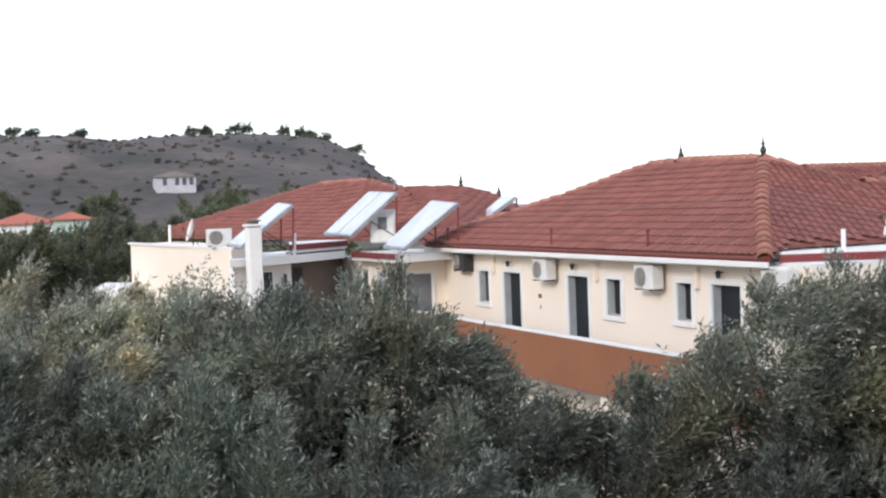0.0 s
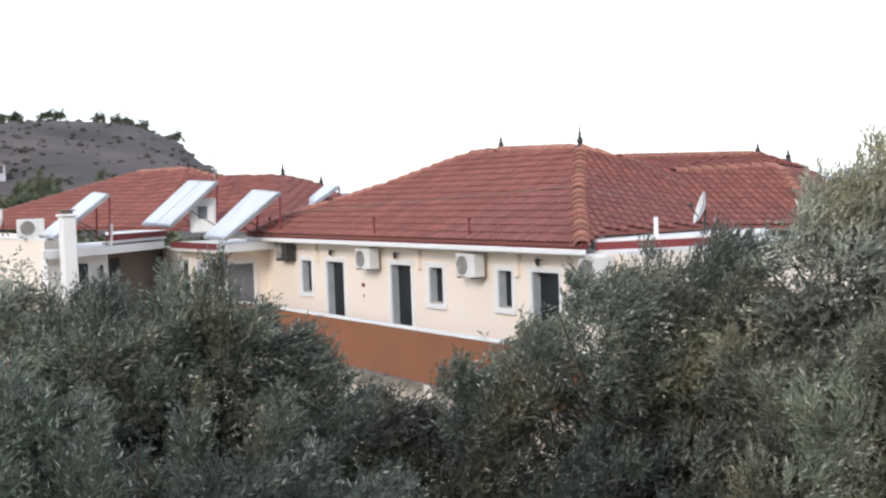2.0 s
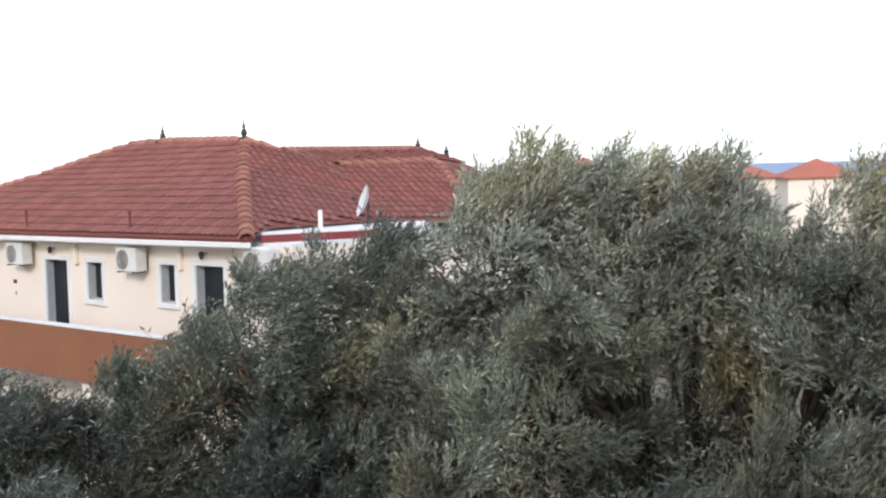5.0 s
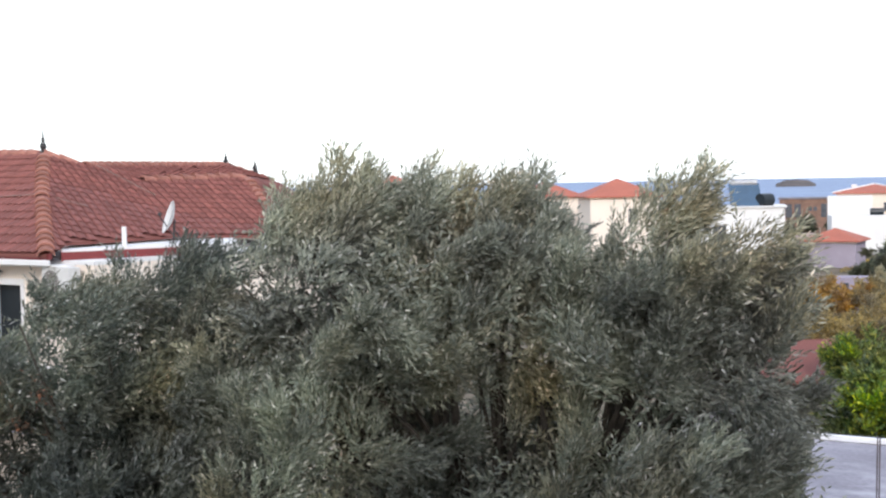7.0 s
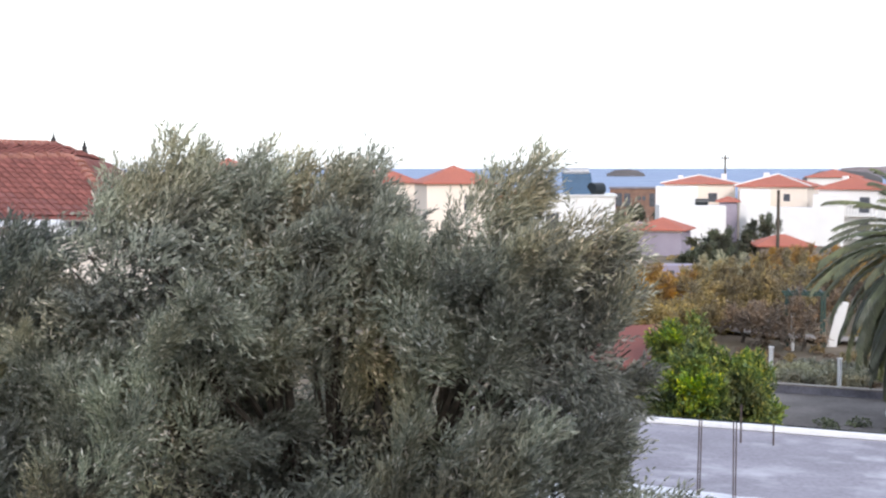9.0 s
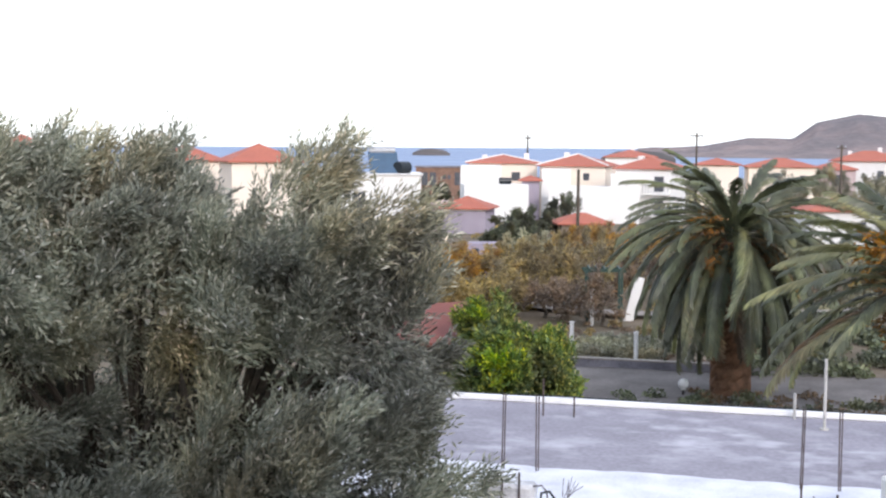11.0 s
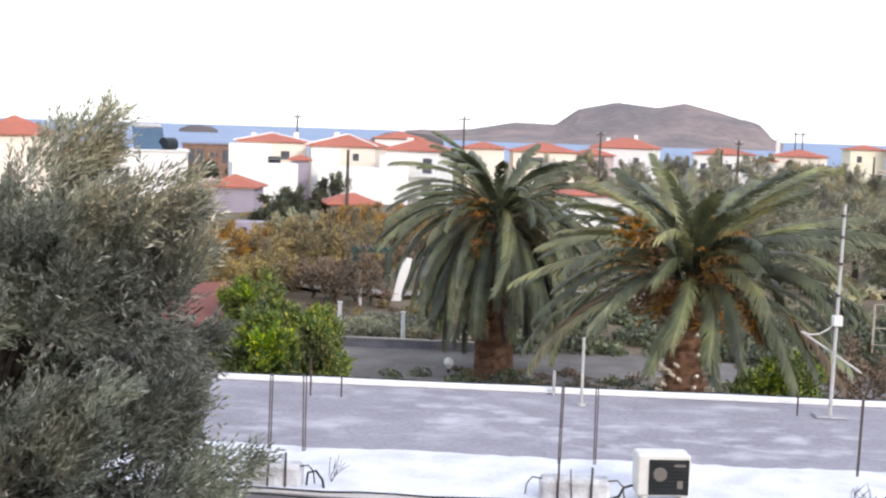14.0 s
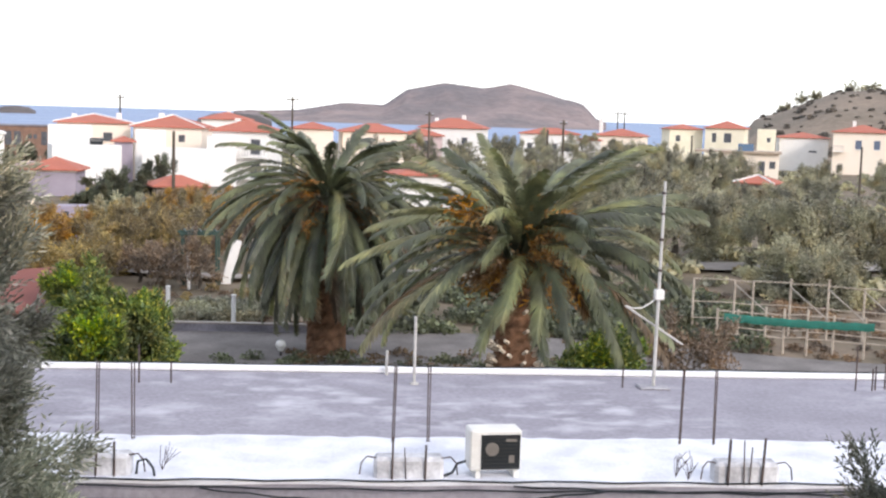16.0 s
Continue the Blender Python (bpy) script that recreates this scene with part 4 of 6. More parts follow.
def dish(place, aim, r, label):
    ob = thing("satellite_dish", Matrix.Translation(place), label, "satellite dish", "satellite dishes")
    q = Vector(aim).to_track_quat("Z", "Y").to_matrix().to_4x4()
    bm = bmesh.new()
    rings, seg = 5, 22
    vs = []
    for s in (0.0, -0.012):
        for j in range(rings + 1):
            rr = r * j / rings
            vs.append([bm.verts.new(q @ Vector((rr * math.cos(2 * math.pi * i / seg) * 0.92, rr * math.sin(2 * math.pi * i / seg), s + 0.28 * rr * rr / r))) for i in range(seg)])
    for s in (0, rings + 1):
        for j in range(rings):
            for i in range(seg):
                bm.faces.new((vs[s + j][i], vs[s + j][(i + 1) % seg], vs[s + j + 1][(i + 1) % seg], vs[s + j + 1][i]))
    bmesh.ops.remove_doubles(bm, verts=bm.verts, dist=0.002)
    for v in bm.verts:
        v.co += Vector((0, 0, r + 0.15))
    part("reflector", bm, M_ACWHITE, ob, "white dish reflector")
    c = Vector((0, 0, r + 0.15))
    tip = c + Vector(aim).normalized() * r * 0.9
    bm = rod(bmesh.new(), c + Vector((0, 0, -r * 0.95)), tip, 0.012)
    rod(bm, tip, tip + Vector(aim).normalized() * -0.08, 0.035)
    part("feed_arm", bm, M_DARKMETAL, ob)
    bm = rod(bmesh.new(), (0, 0, -0.05), c - Vector(aim).normalized() * 0.05, 0.022)
    rod(bm, (0.25, 0, -0.02), c * 0.6, 0.012)
    part("mount", bm, M_DARKMETAL, ob)
    return ob


dish(at(-19.55, 27.6, 7.03), (-0.93, 0.15, 0.33), 0.36, "white satellite dish on the flat deck")
for p, h in ((F1, 0.42), (F2, 0.52), (F4, 0.36), (at(-23.23, 40, 8.66), 0.34)):
    finial(p, h)

# ---- hotel's far wing ----
wing = thing("hotel_wing", Matrix.Identity(4), "cream wing with flat decks, solar collectors and red roof", "building")


def poly_wall(name, a, b, z0, z1, t, material, label=""):
    """An upright wall from a to b (plan), t thick away from the viewpoint."""
    a, b = Vector((a[0], a[1], 0)), Vector((b[0], b[1], 0))
    d = (b - a).normalized()
    n = Vector((-d.y, d.x, 0))
    if n.dot(a + b) < 0:
        n = -n
    return part(name, prism(bmesh.new(), [a, b, b + n * t, a + n * t], z0, z1), material, wing, label)


gA, gB = fac(16.9, FACE - 0.0, 0), fac(16.9, FACE - 1.75, 0)     # return wall with the grey door
poly_wall("wall", gA, gB, -0.3, 6.45, 0.25, M_CREAM)
gC = fac(21.0, FACE - 1.75, 0)
poly_wall("wall", gB, gC, -0.3, 6.45, 0.25, M_CREAM)
poly_wall("wall", gC, fac(24.0, -1.2, 0), -0.3, 6.5, 0.25, M_WHITE)
# grey door and the dark window beside it
d1, d2 = gA.lerp(gB, 0.30), gA.lerp(gB, 0.80)
nn = -U
part("door_leaf", prism(bmesh.new(), [d1 + nn * 0.02, d2 + nn * 0.02, d2 + nn * 0.04, d1 + nn * 0.04], 3.8, 6.02), M_GREYDOOR, wing, "plain grey door")
for p, q in ((d1, gA.lerp(gB, 0.23)), (d2, gA.lerp(gB, 0.87))):
    part("door_jamb", prism(bmesh.new(), [p + nn * 0.002, q + nn * 0.002, q + nn * 0.05, p + nn * 0.05], 3.8, 6.12), M_WHITE, wing)
part("door_lintel", prism(bmesh.new(), [d1 + nn * 0.002, d2 + nn * 0.002, d2 + nn * 0.05, d1 + nn * 0.05], 6.025, 6.12), M_WHITE, wing)
part("door_handle", prism(bmesh.new(), [gA.lerp(gB, 0.74) + nn * 0.045, gA.lerp(gB, 0.68) + nn * 0.045, gA.lerp(gB, 0.68) + nn * 0.09, gA.lerp(gB, 0.74) + nn * 0.09], 4.82, 4.86), M_DARKMETAL, wing)
for ua, ub, m in ((17.5, 18.4, M_JAMB), (19.2, 19.7, M_DARK)):
    p, q = fac(ua, FACE - 1.75, 0), fac(ub, FACE - 1.75, 0)
    part("window_pane", prism(bmesh.new(), [p - Wd * 0.03, q - Wd * 0.03, q - Wd * 0.005, p - Wd * 0.005], 4.6, 6.1), m, wing)
    for pa, pb in ((p, p - U * 0.14), (q, q + U * 0.14)):
        part("window_jamb", prism(bmesh.new(), [pa - Wd * 0.06, pb - Wd * 0.06, pb - Wd * 0.004, pa - Wd * 0.004], 4.5, 6.2), M_WHITE, wing)


def deck(plan, z0, z1, fascia_edges, name="deck_slab"):
    part(name, prism(bmesh.new(), plan, z0, z1), M_WHITE, wing, "pale flat roof deck")
    for i in fascia_edges:
        a, b = Vector(plan[i]), Vector(plan[(i + 1) % len(plan)])
        a.z = b.z = 0
        d = (b - a).normalized()
        n = Vector((d.y, -d.x, 0))
        if n.dot(a) > 0:
            n = -n
        part("deck_fascia", prism(bmesh.new(), [a + n * 0.003, b + n * 0.003, b + n * 0.04, a + n * 0.04], z0 + 0.09, z1 + 0.02), M_FASCIA, wing, "maroon deck edge")


deck([fac(16.2, 0.5, 0), fac(15.6, -1.75, 0), fac(19.6, -1.75, 0), fac(19.6, 0.5, 0)], 6.46, 6.72, [1])
deck([at(4.5, 43.5), at(7.1, 40.6), at(7.1, 45), at(4.5, 47)], 6.80, 7.06, [0])
deck([at(4.6, 43.0), at(7.0, 40.2), at(9.75, 38.6), at(9.75, 44), at(4.6, 46)], 6.50, 6.74, [])
M_BRICKW = mat("brown_plaster", (0.20, 0.165, 0.14), (0.15, 0.125, 0.105), 0.9, 1, 40, 0.2)
poly_wall("wall", at(4.7, 44.5), at(7.0, 42.0), -0.3, 6.79, 0.25, M_BRICKW, "brown wall of a shaded porch")
poly_wall("wall", at(7.05, 41.0), at(9.6, 39.6), -0.3, 6.49, 0.25, M_WHITE)
for a0, a1, z0, z1, m, dd in ((7.9, 8.3, 4.5, 6.25, M_DARK, 40.2), (6.55, 6.95, 3.8, 6.3, M_DARK, 41.9), (7.25, 7.4, 5.7, 6.15, M_DARKMETAL, 40.7)):
    p, q = at(a0, dd), at(a1, dd + (-0.25 if dd > 41 else 0.0))
    part("window_pane", prism(bmesh.new(), [p, q, q * 0.998, p * 0.998], z0, z1), m, wing)
# cream block at the far end with its chimney
bl = [at(9.68, 39.8), at(14.05, 53.5), at(12.0, 56), at(8.3, 43)]
part("wall", prism(bmesh.new(), bl, -0.3, 7.0), M_CREAM, wing, "cream end block with flat top")
part("coping", prism(bmesh.new(), [at(9.60, 39.6), at(14.15, 53.4), at(14.0, 53.9), at(9.5, 40.1)], 7.004, 7.08), M_WHITE, wing)
part("wall", prism(bmesh.new(), [at(13.9, 49), at(15.75, 51), at(15.2, 56), at(13.9, 55)], -0.3, 5.35), M_WHITE, wing, "low white wall")
chim = thing("chimney", Matrix.Translation(at(8.68, 38.6)) @ pose(0, 0, 0, 0, 0, 25), "white rendered chimney with a dark cowl", "chimney")
part("shaft", boxed(-0.21, 0.21, -0.21, 0.21, -0.3, 7.72, bevel=0.03), M_WHITE, chim)
part("cap", boxed(-0.26, 0.26, -0.26, 0.26, 7.723, 7.80, bevel=0.02), M_WHITE, chim)
bm = bmesh.new()
box(bm, -0.14, 0.14, -0.14, 0.14, 7.803, 7.88)
box(bm, -0.2, 0.2, -0.2, 0.2, 7.883, 7.93)
part("cowl", bm, M_BRICKW, chim, "dark chimney cowl")

# wing roofs
A1, A2, A3, A4, A5 = at(12.3, 54, 7.25), at(4.4, 44.8, 7.08), at(3.39, 50, 9.32), at(5.53, 53, 9.30), at(12.2, 57, 7.62)
V1, B1, B2, B3, B4, B5 = at(2.15, 49, 8.93), at(3.2, 43.5, 7.0), at(-0.2, 41.5, 7.0), at(-0.75, 49, 8.89), at(-2.42, 48.5, 8.47), at(-3.3, 47, 8.0)
A25 = at(3.0, 44.2, 7.05)
surface("roof", [[A1, A2, A4], [A2, A3, A4], [A1, A4, A5], [A2, A25, A3], [A25, V1, A3], [A25, B2, V1], [B2, B3, V1], [B2, B4, B3], [B2, B5, B4]], M_TILE, wing)
finial(at(-0.75, 49, 8.90), 0.46)
finial(at(-2.45, 48.5, 8.47), 0.36)
finial(at(3.39, 50, 9.32), 0.36)


def collector(bl, br, tr, tl, label, panes=2):
    """A tilted solar water collector: glazed panes in a pale frame on thin legs."""
    bl, br, tr, tl = (Vector(p) for p in (bl, br, tr, tl))
    ob = thing("solar_collector", Matrix.Translation(bl), label, "solar collector", "solar collectors on the wing")
    n = (br - bl).cross(tl - bl).normalized()
    if n.z < 0:
        n = -n
    def slab(a, b, c, d, t0, t1):
        bm = bmesh.new()
        lo = [bm.verts.new(p - bl + n * t0) for p in (a, b, c, d)]
        hi = [bm.verts.new(p - bl + n * t1) for p in (a, b, c, d)]
        for i in range(4):
            bm.faces.new((lo[i], lo[(i + 1) % 4], hi[(i + 1) % 4], hi[i]))
        bm.faces.new(lo[::-1])
        bm.faces.new(hi)
        return bm
    part("tray", slab(bl, br, tr, tl, -0.10, 0.0), M_METAL, ob, "aluminium collector tray")
    for k in range(panes):
        s0, s1 = (k + 0.04) / panes, (k + 0.96) / panes
        q = [bl.lerp(br, s0), bl.lerp(br, s1), tl.lerp(tr, s1), tl.lerp(tr, s0)]
        lo2 = [q[0].lerp(q[3], 0.03), q[1].lerp(q[2], 0.03), q[1].lerp(q[2], 0.97), q[0].lerp(q[3], 0.97)]
        part("pane", slab(*lo2, 0.004, 0.02), M_PANEL, ob, "glazing coloured pale for the reflected sky")
    for p in (tl.lerp(tr, 0.08), tl.lerp(tr, 0.92)):
        foot = Vector((p.x, p.y, bl.z - 0.15)) - bl
        top = p - bl - n * 0.1
        part("leg", rod(bmesh.new(), foot, top, 0.03), M_FASCIA, ob)
        part("brace", rod(bmesh.new(), foot, (bl.lerp(br, 0.5) - bl).lerp(top, 0.45), 0.016), M_DARKMETAL, ob)
    return ob


collector(at(9.91, 41.3, 7.13), at(9.29, 39.3, 7.09), at(6.88, 39.3, 8.36), at(7.52, 41.3, 8.45), "pale solar collector standing on the flat deck", 1)
collector(at(5.54, 43.0, 7.34), at(4.35, 41.2, 7.26), at(2.16, 41.2, 8.65), at(3.41, 43.0, 8.73), "two pale solar collectors side by side on a deck", 2)
collector(at(2.91, 40.0, 6.92), at(1.97, 38.4, 6.88), at(-0.60, 38.4, 8.23), at(0.60, 40.0, 8.35), "pale solar collector tilted over the deck edge", 1)
collector(at(-1.36, 46.0, 7.62), at(-1.9, 44.6, 7.7), at(-3.23, 44.6, 8.38), at(-2.59, 46.0, 8.41), "pale solar collector behind the tiled roof", 1)
tank = thing("water_tank", Matrix.Translation(at(2.85, 42.0, 7.1)), "white hot-water tank under a collector", "water tank")
part("cover", boxed(-0.42, 0.42, -0.3, 0.3, -0.1, 1.0, bevel=0.05), M_ACWHITE, tank)
part("hatch", boxed(-0.15, 0.15, -0.32, -0.303, 0.35, 0.75), M_GREYDOOR, tank)
vent_unit(Matrix.Translation(at(10.2, 41.5, 7.08)) @ pose(0, 0, 0, 0, 0, 20), "white outdoor air-conditioning unit on the far deck", "units on the roof")
dish(at(11.35, 46.0, 7.0), (-0.8, -0.3, 0.25), 0.42, "white satellite dish on the far roof")
ant = thing("tv_antenna", Matrix.Translation(at(2.27, 47.5, 8.8)), "thin television antenna on the ridge", "antenna")
bm = rod(bmesh.new(), (0, 0, 0), (0, 0, 0.75), 0.015)
rod(bm, (-0.35, 0, 0.72), (0.4, 0, 0.76), 0.012)
for i in range(4):
    rod(bm, (-0.25 + 0.16 * i, -0.18, 0.73), (-0.25 + 0.16 * i, 0.18, 0.73), 0.008)
part("mast", bm, M_METAL, ant)
post = thing("deck_post", Matrix.Translation(at(6.9, 40.5, 6.7)), "leaning white post at the deck edge", "post")
part("post", rod(bmesh.new(), (0, 0, 0), (0.06, 0, 0.75), 0.05), M_WHITE, post)
post = thing("deck_post", Matrix.Translation(at(12.35, 52, 7.0)), "white post at the roof corner", "post")
part("post", rod(bmesh.new(), (0, 0, 0), (0.02, 0, 0.75), 0.06), M_WHITE, post)

def flaked(m, pale, scale, stretch, lo, hi):
    """Adds pale, streaky flakes of old paint to a material, gathered in larger areas."""
    nt = m.node_tree
    b = nt.nodes["Principled BSDF"]
    was = b.inputs["Base Color"].links[0].from_socket
    tc, mp = nt.nodes.new("ShaderNodeTexCoord"), nt.nodes.new("ShaderNodeMapping")
    mp.inputs["Scale"].default_value = stretch
    nt.links.new(tc.outputs["Object"], mp.inputs["Vector"])
    facs = []
    for sc, dt, a, c in ((scale, 7, lo, hi), (scale * 0.16, 3, 0.40, 0.62)):
        n, mr = nt.nodes.new("ShaderNodeTexNoise"), nt.nodes.new("ShaderNodeMapRange")
        n.inputs["Scale"].default_value, n.inputs["Detail"].default_value = sc, dt
        mr.inputs[1].default_value, mr.inputs[2].default_value = a, c
        nt.links.new(mp.outputs[0], n.inputs["Vector"])
        nt.links.new(n.outputs["Fac"], mr.inputs[0])
        facs.append(mr.outputs[0])
    mul, mix = nt.nodes.new("ShaderNodeMath"), nt.nodes.new("ShaderNodeMixRGB")
    mul.operation = "MULTIPLY"
    nt.links.new(facs[0], mul.inputs[0])
    nt.links.new(facs[1], mul.inputs[1])
    nt.links.new(mul.outputs[0], mix.inputs[0])
    nt.links.new(was, mix.inputs[1])
    mix.inputs[2].default_value = (*pale, 1)
    nt.links.new(mix.outputs[0], b.inputs["Base Color"])
    return m


M_SLAB = flaked(mat("weathered_slab", (0.315, 0.300, 0.342), (0.225, 0.214, 0.245), 0.95, 0.8, 11, 0.6, wear=0.5), (0.48, 0.47, 0.515), 1.9, (0.75, 1.1, 1.0), 0.47, 0.70)

# ---- near flat roof: x runs along its edge, y away ----
RO = Matrix.Translation((16.01, 7.01, 0)) @ pose(0, 0, 0, 0, 0, math.degrees(math.atan2(-0.880, 0.474)))
flat = thing("flat_roof_house", RO, "one-storey house with bare concrete roof and whitewashed edges", "house")
part("wall", boxed(-11, 19, 0.15, 7.55, -0.3, 2.75), M_CONCRETE, flat, "bare grey concrete wall")
part("roof_slab", boxed(-11.2, 19.2, 0.0, 7.74, 2.754, 3.0), M_SLAB, flat, "weathered grey concrete roof slab")
M_KERB = mat("white_kerb", (0.80, 0.80, 0.80), (0.66, 0.66, 0.68), 0.9, 2.5, 30, 0.3, wear=0.5)
rng0 = np.random.default_rng(5)
bm = bmesh.new()
xs = np.linspace(-11.2, 19.2, 122)
edge = [2.55 + 0.05 * math.sin(x * 1.7) + 0.04 * rng0.normal() for x in xs]
lo = [bm.verts.new((x, -0.02, 3.02)) for x in xs]
up = [bm.verts.new((x, e, 3.008)) for x, e in zip(xs, edge)]
dn = [bm.verts.new((x, -0.02, 2.965 + 0.012 * math.sin(x * 2.3))) for x in xs]
for i in range(len(xs) - 1):
    bm.faces.new((lo[i], lo[i + 1], up[i + 1], up[i]))
    bm.faces.new((dn[i], dn[i + 1], lo[i + 1], lo[i]))
part("whitewash_strip", bm, M_WHITEWASH, flat, "whitewashed strip along the roof edge")
part("far_kerb", boxed(-11.2, 19.2, 7.54, 7.75, 3.003, 3.12, bevel=0.02), M_KERB, flat, "white painted kerb")
M_PATCH = mat("cement_patch", (0.38, 0.375, 0.40), (0.26, 0.255, 0.28), 0.95, 1.2, 12, 0.5, wear=0.4)
def bars(px, py, spots, h, label, z=3.0, r=0.011):
    ob = thing("starter_bars", RO @ Matrix.Translation((px, py, z)), label, "reinforcing bars", "starter bars on the roof")
    for x, y, hh, lean in spots:
        part("bar", rod(bmesh.new(), (x, y, -0.05), (x + lean, y, hh * h), r, None, 6), M_RUSTBAR, ob)
    return ob


M_STUB = mat("flaking_whitewash", (0.66, 0.66, 0.68), (0.34, 0.34, 0.36), 0.95, 3, 18, 0.6, wear=0.35)


def stub(px, py, w, rods, hose=True):
    """The broken top of a column: a low whitewashed block with bar ends (x, height, radius) and bent wire at its sides."""
    ob = thing("column_stub", RO @ Matrix.Translation((px, py, 3.02)), "low whitewashed column stub with rusty bar ends", "column stub", "column stubs")
    part("block", boxed(-w / 2, w / 2, -0.10, 0.24, -0.05, 0.30, bevel=0.05), M_STUB, ob)
    for x, h, r in rods:
        part("bar", rod(bmesh.new(), (x, -0.13, -0.02), (x + 0.03 * math.sin(x * 40), -0.13, h), r, r * 0.9, 6), M_RUSTBAR, ob)
    for sd in (-1, 1):
        e = sd * w / 2
        part("bent_bar", tube(bmesh.new(), [(e - sd * 0.06, 0, 0.27), (e + sd * 0.10, -0.02, 0.30), (e + sd * 0.18, -0.05, 0.22), (e + sd * 0.20, -0.06, 0.05)], 0.012, 5), M_RUSTBAR, ob)
    if hose:
        part("hose", tube(bmesh.new(), [(w / 2 + 0.08, -0.05, 0.02), (w / 2 + 0.10, -0.06, 0.20), (w / 2 + 0.22, -0.08, 0.24), (w / 2 + 0.32, -0.1, 0.12), (w / 2 + 0.34, -0.1, 0.0)], 0.02, 6), M_DARK, ob)
    return ob


COLS = [-5.0, -0.37, 4.27, 8.9]
for cx in COLS[:3]:
    bars(cx, 2.22, [(-0.28, 0, 1.0, 0.02), (-0.25, 0.03, 0.98, 0.02), (0.28, 0, 1.0, -0.01), (0.31, 0.03, 0.97, 0.0)], 1.25, "four tall rusty starter bars rising from the roof")
stub(-4.78, 0.28, 0.75, [(-0.36, 0.36, 0.014), (-0.1, 0.42, 0.016), (0.16, 0.5, 0.018)])
stub(-0.48, 0.24, 1.0, [(-0.24, 0.62, 0.016), (-0.04, 0.46, 0.009), (0.23, 0.5, 0.018)], False)
stub(4.42, 0.12, 0.95, [(-0.30, 0.66, 0.022), (-0.06, 0.64, 0.012), (0.02, 0.55, 0.012), (0.20, 0.68, 0.022)], False)
bars(-5.0, 6.42, [(-0.30, 0, 1.0, 0), (0.30, 0, 0.55, 0)], 0.72, "two short rusty starter bars near the kerb", r=0.018)
bars(4.0, 6.54, [(0, 0, 1.0, 0)], 0.38, "single short rusty bar near the kerb", r=0.018)
bars(8.9, 6.52, [(-0.22, 0, 1.0, 0), (0.12, 0, 0.5, 0), (0.2, 0.05, 0.55, 0), (0.42, 0.1, 0.6, 0)], 0.88, "bundle of rusty bars near the kerb", r=0.016)
for x, y, h, r, lb in ((-0.08, 6.59, 1.32, 0.03, "grey pipe standing on the concrete roof"), (-0.59, 7.40, 0.50, 0.03, "short pale pipe beside the roof kerb")):
    ob = thing("standpipe", RO @ Matrix.Translation((x, y, 3.0)), lb, "pipe", "pipes on the roof")
    part("pipe", rod(bmesh.new(), (0, 0, -0.02), (0, 0, h), r, None, 10), M_PIPE, ob)
    if h > 1:
        part("base", rod(bmesh.new(), (0, 0, 0), (0, 0, 0.03), 0.09, None, 10), M_PIPE, ob)
mast = thing("antenna_mast", RO @ Matrix.Translation((4.6, 6.5, 3.0)), "tall whitish mast with a bracket on the roof", "mast")
part("pole", rod(bmesh.new(), (0, 0, -0.02), (0.05, 0, 4.05), 0.038, 0.028, 12), M_PIPE, mast)
part("clamp", boxed(-0.06, 0.12, -0.09, 0.09, 1.75, 1.95, bevel=0.02), M_ACWHITE, mast)
bm = bmesh.new()
for z in (2.3, 2.9, 3.4, 3.8):
    rod(bm, (0.03, 0, z), (0.03, 0, z + 0.05), 0.042, None, 10)
part("band", bm, M_RUSTBAR, mast)
bm = rod(bmesh.new(), (-0.62, 0.0, 1.62), (0.62, 0.3, 0.82), 0.022)
part("strut", bm, M_PIPE, mast)
bm = bmesh.new()
pts = [Vector((-0.62 + 0.16 * i, 0.0, 1.62 - 0.25 * math.sin(math.pi * i / 4) * 0.55 + 0.05 * i)) for i in range(5)]
tube(bm, pts, 0.014, 6)
part("cable_loop", bm, M_ACWHITE, mast)
part("footing", boxed(-0.3, 0.3, -0.2, 0.2, 0.002, 0.05, bevel=0.02), M_PATCH, mast)
ob = thing("condenser", RO @ pose(0.77, 0.42, 3.02, 0, 0, 6), "white outdoor condenser with a dark grille on the roof", "condenser")
part("casing", boxed(-0.40, 0.36, -0.19, 0.19, 0.10, 0.70, bevel=0.025), M_ACWHITE, ob)
part("grille", boxed(-0.235, 0.335, -0.205, -0.192, 0.125, 0.63), M_DARK, ob, "dark square fan grille")
for i in range(9):
    z = 0.155 + i * 0.055
    part("grille_wire", boxed(-0.235, 0.335, -0.211, -0.207, z, z + 0.005), M_DARKMETAL, ob)
bm = bmesh.new()
bmesh.ops.create_cone(bm, cap_ends=True, segments=9, radius1=0.105, radius2=0.095, depth=0.012, matrix=Matrix.Translation((-0.08, -0.213, 0.42)) @ pose(0, 0, 0, 90))
part("fan_hub", bm, M_FAN, ob, "grey fan hub")
part("plate", boxed(0.12, 0.28, -0.215, -0.206, 0.53, 0.57, bevel=0.003), M_FAN, ob, "small grey plate")
part("plate", boxed(0.17, 0.25, -0.215, -0.206, 0.22, 0.33, bevel=0.003), M_FAN, ob, "small grey plate")
for x in (-0.28, 0.28):
    part("foot", boxed(x - 0.035, x + 0.035, -0.22, 0.22, 0.0, 0.10), M_ACWHITE, ob)
bm = bmesh.new()
pts = [Vector((-0.42, 0, 0.2)), Vector((-0.55, -0.02, 0.17)), Vector((-0.62, -0.05, 0.05)), Vector((-0.75, -0.1, 0.02))]
tube(bm, pts, 0.02, 6)
part("hose", bm, M_DARK, ob)
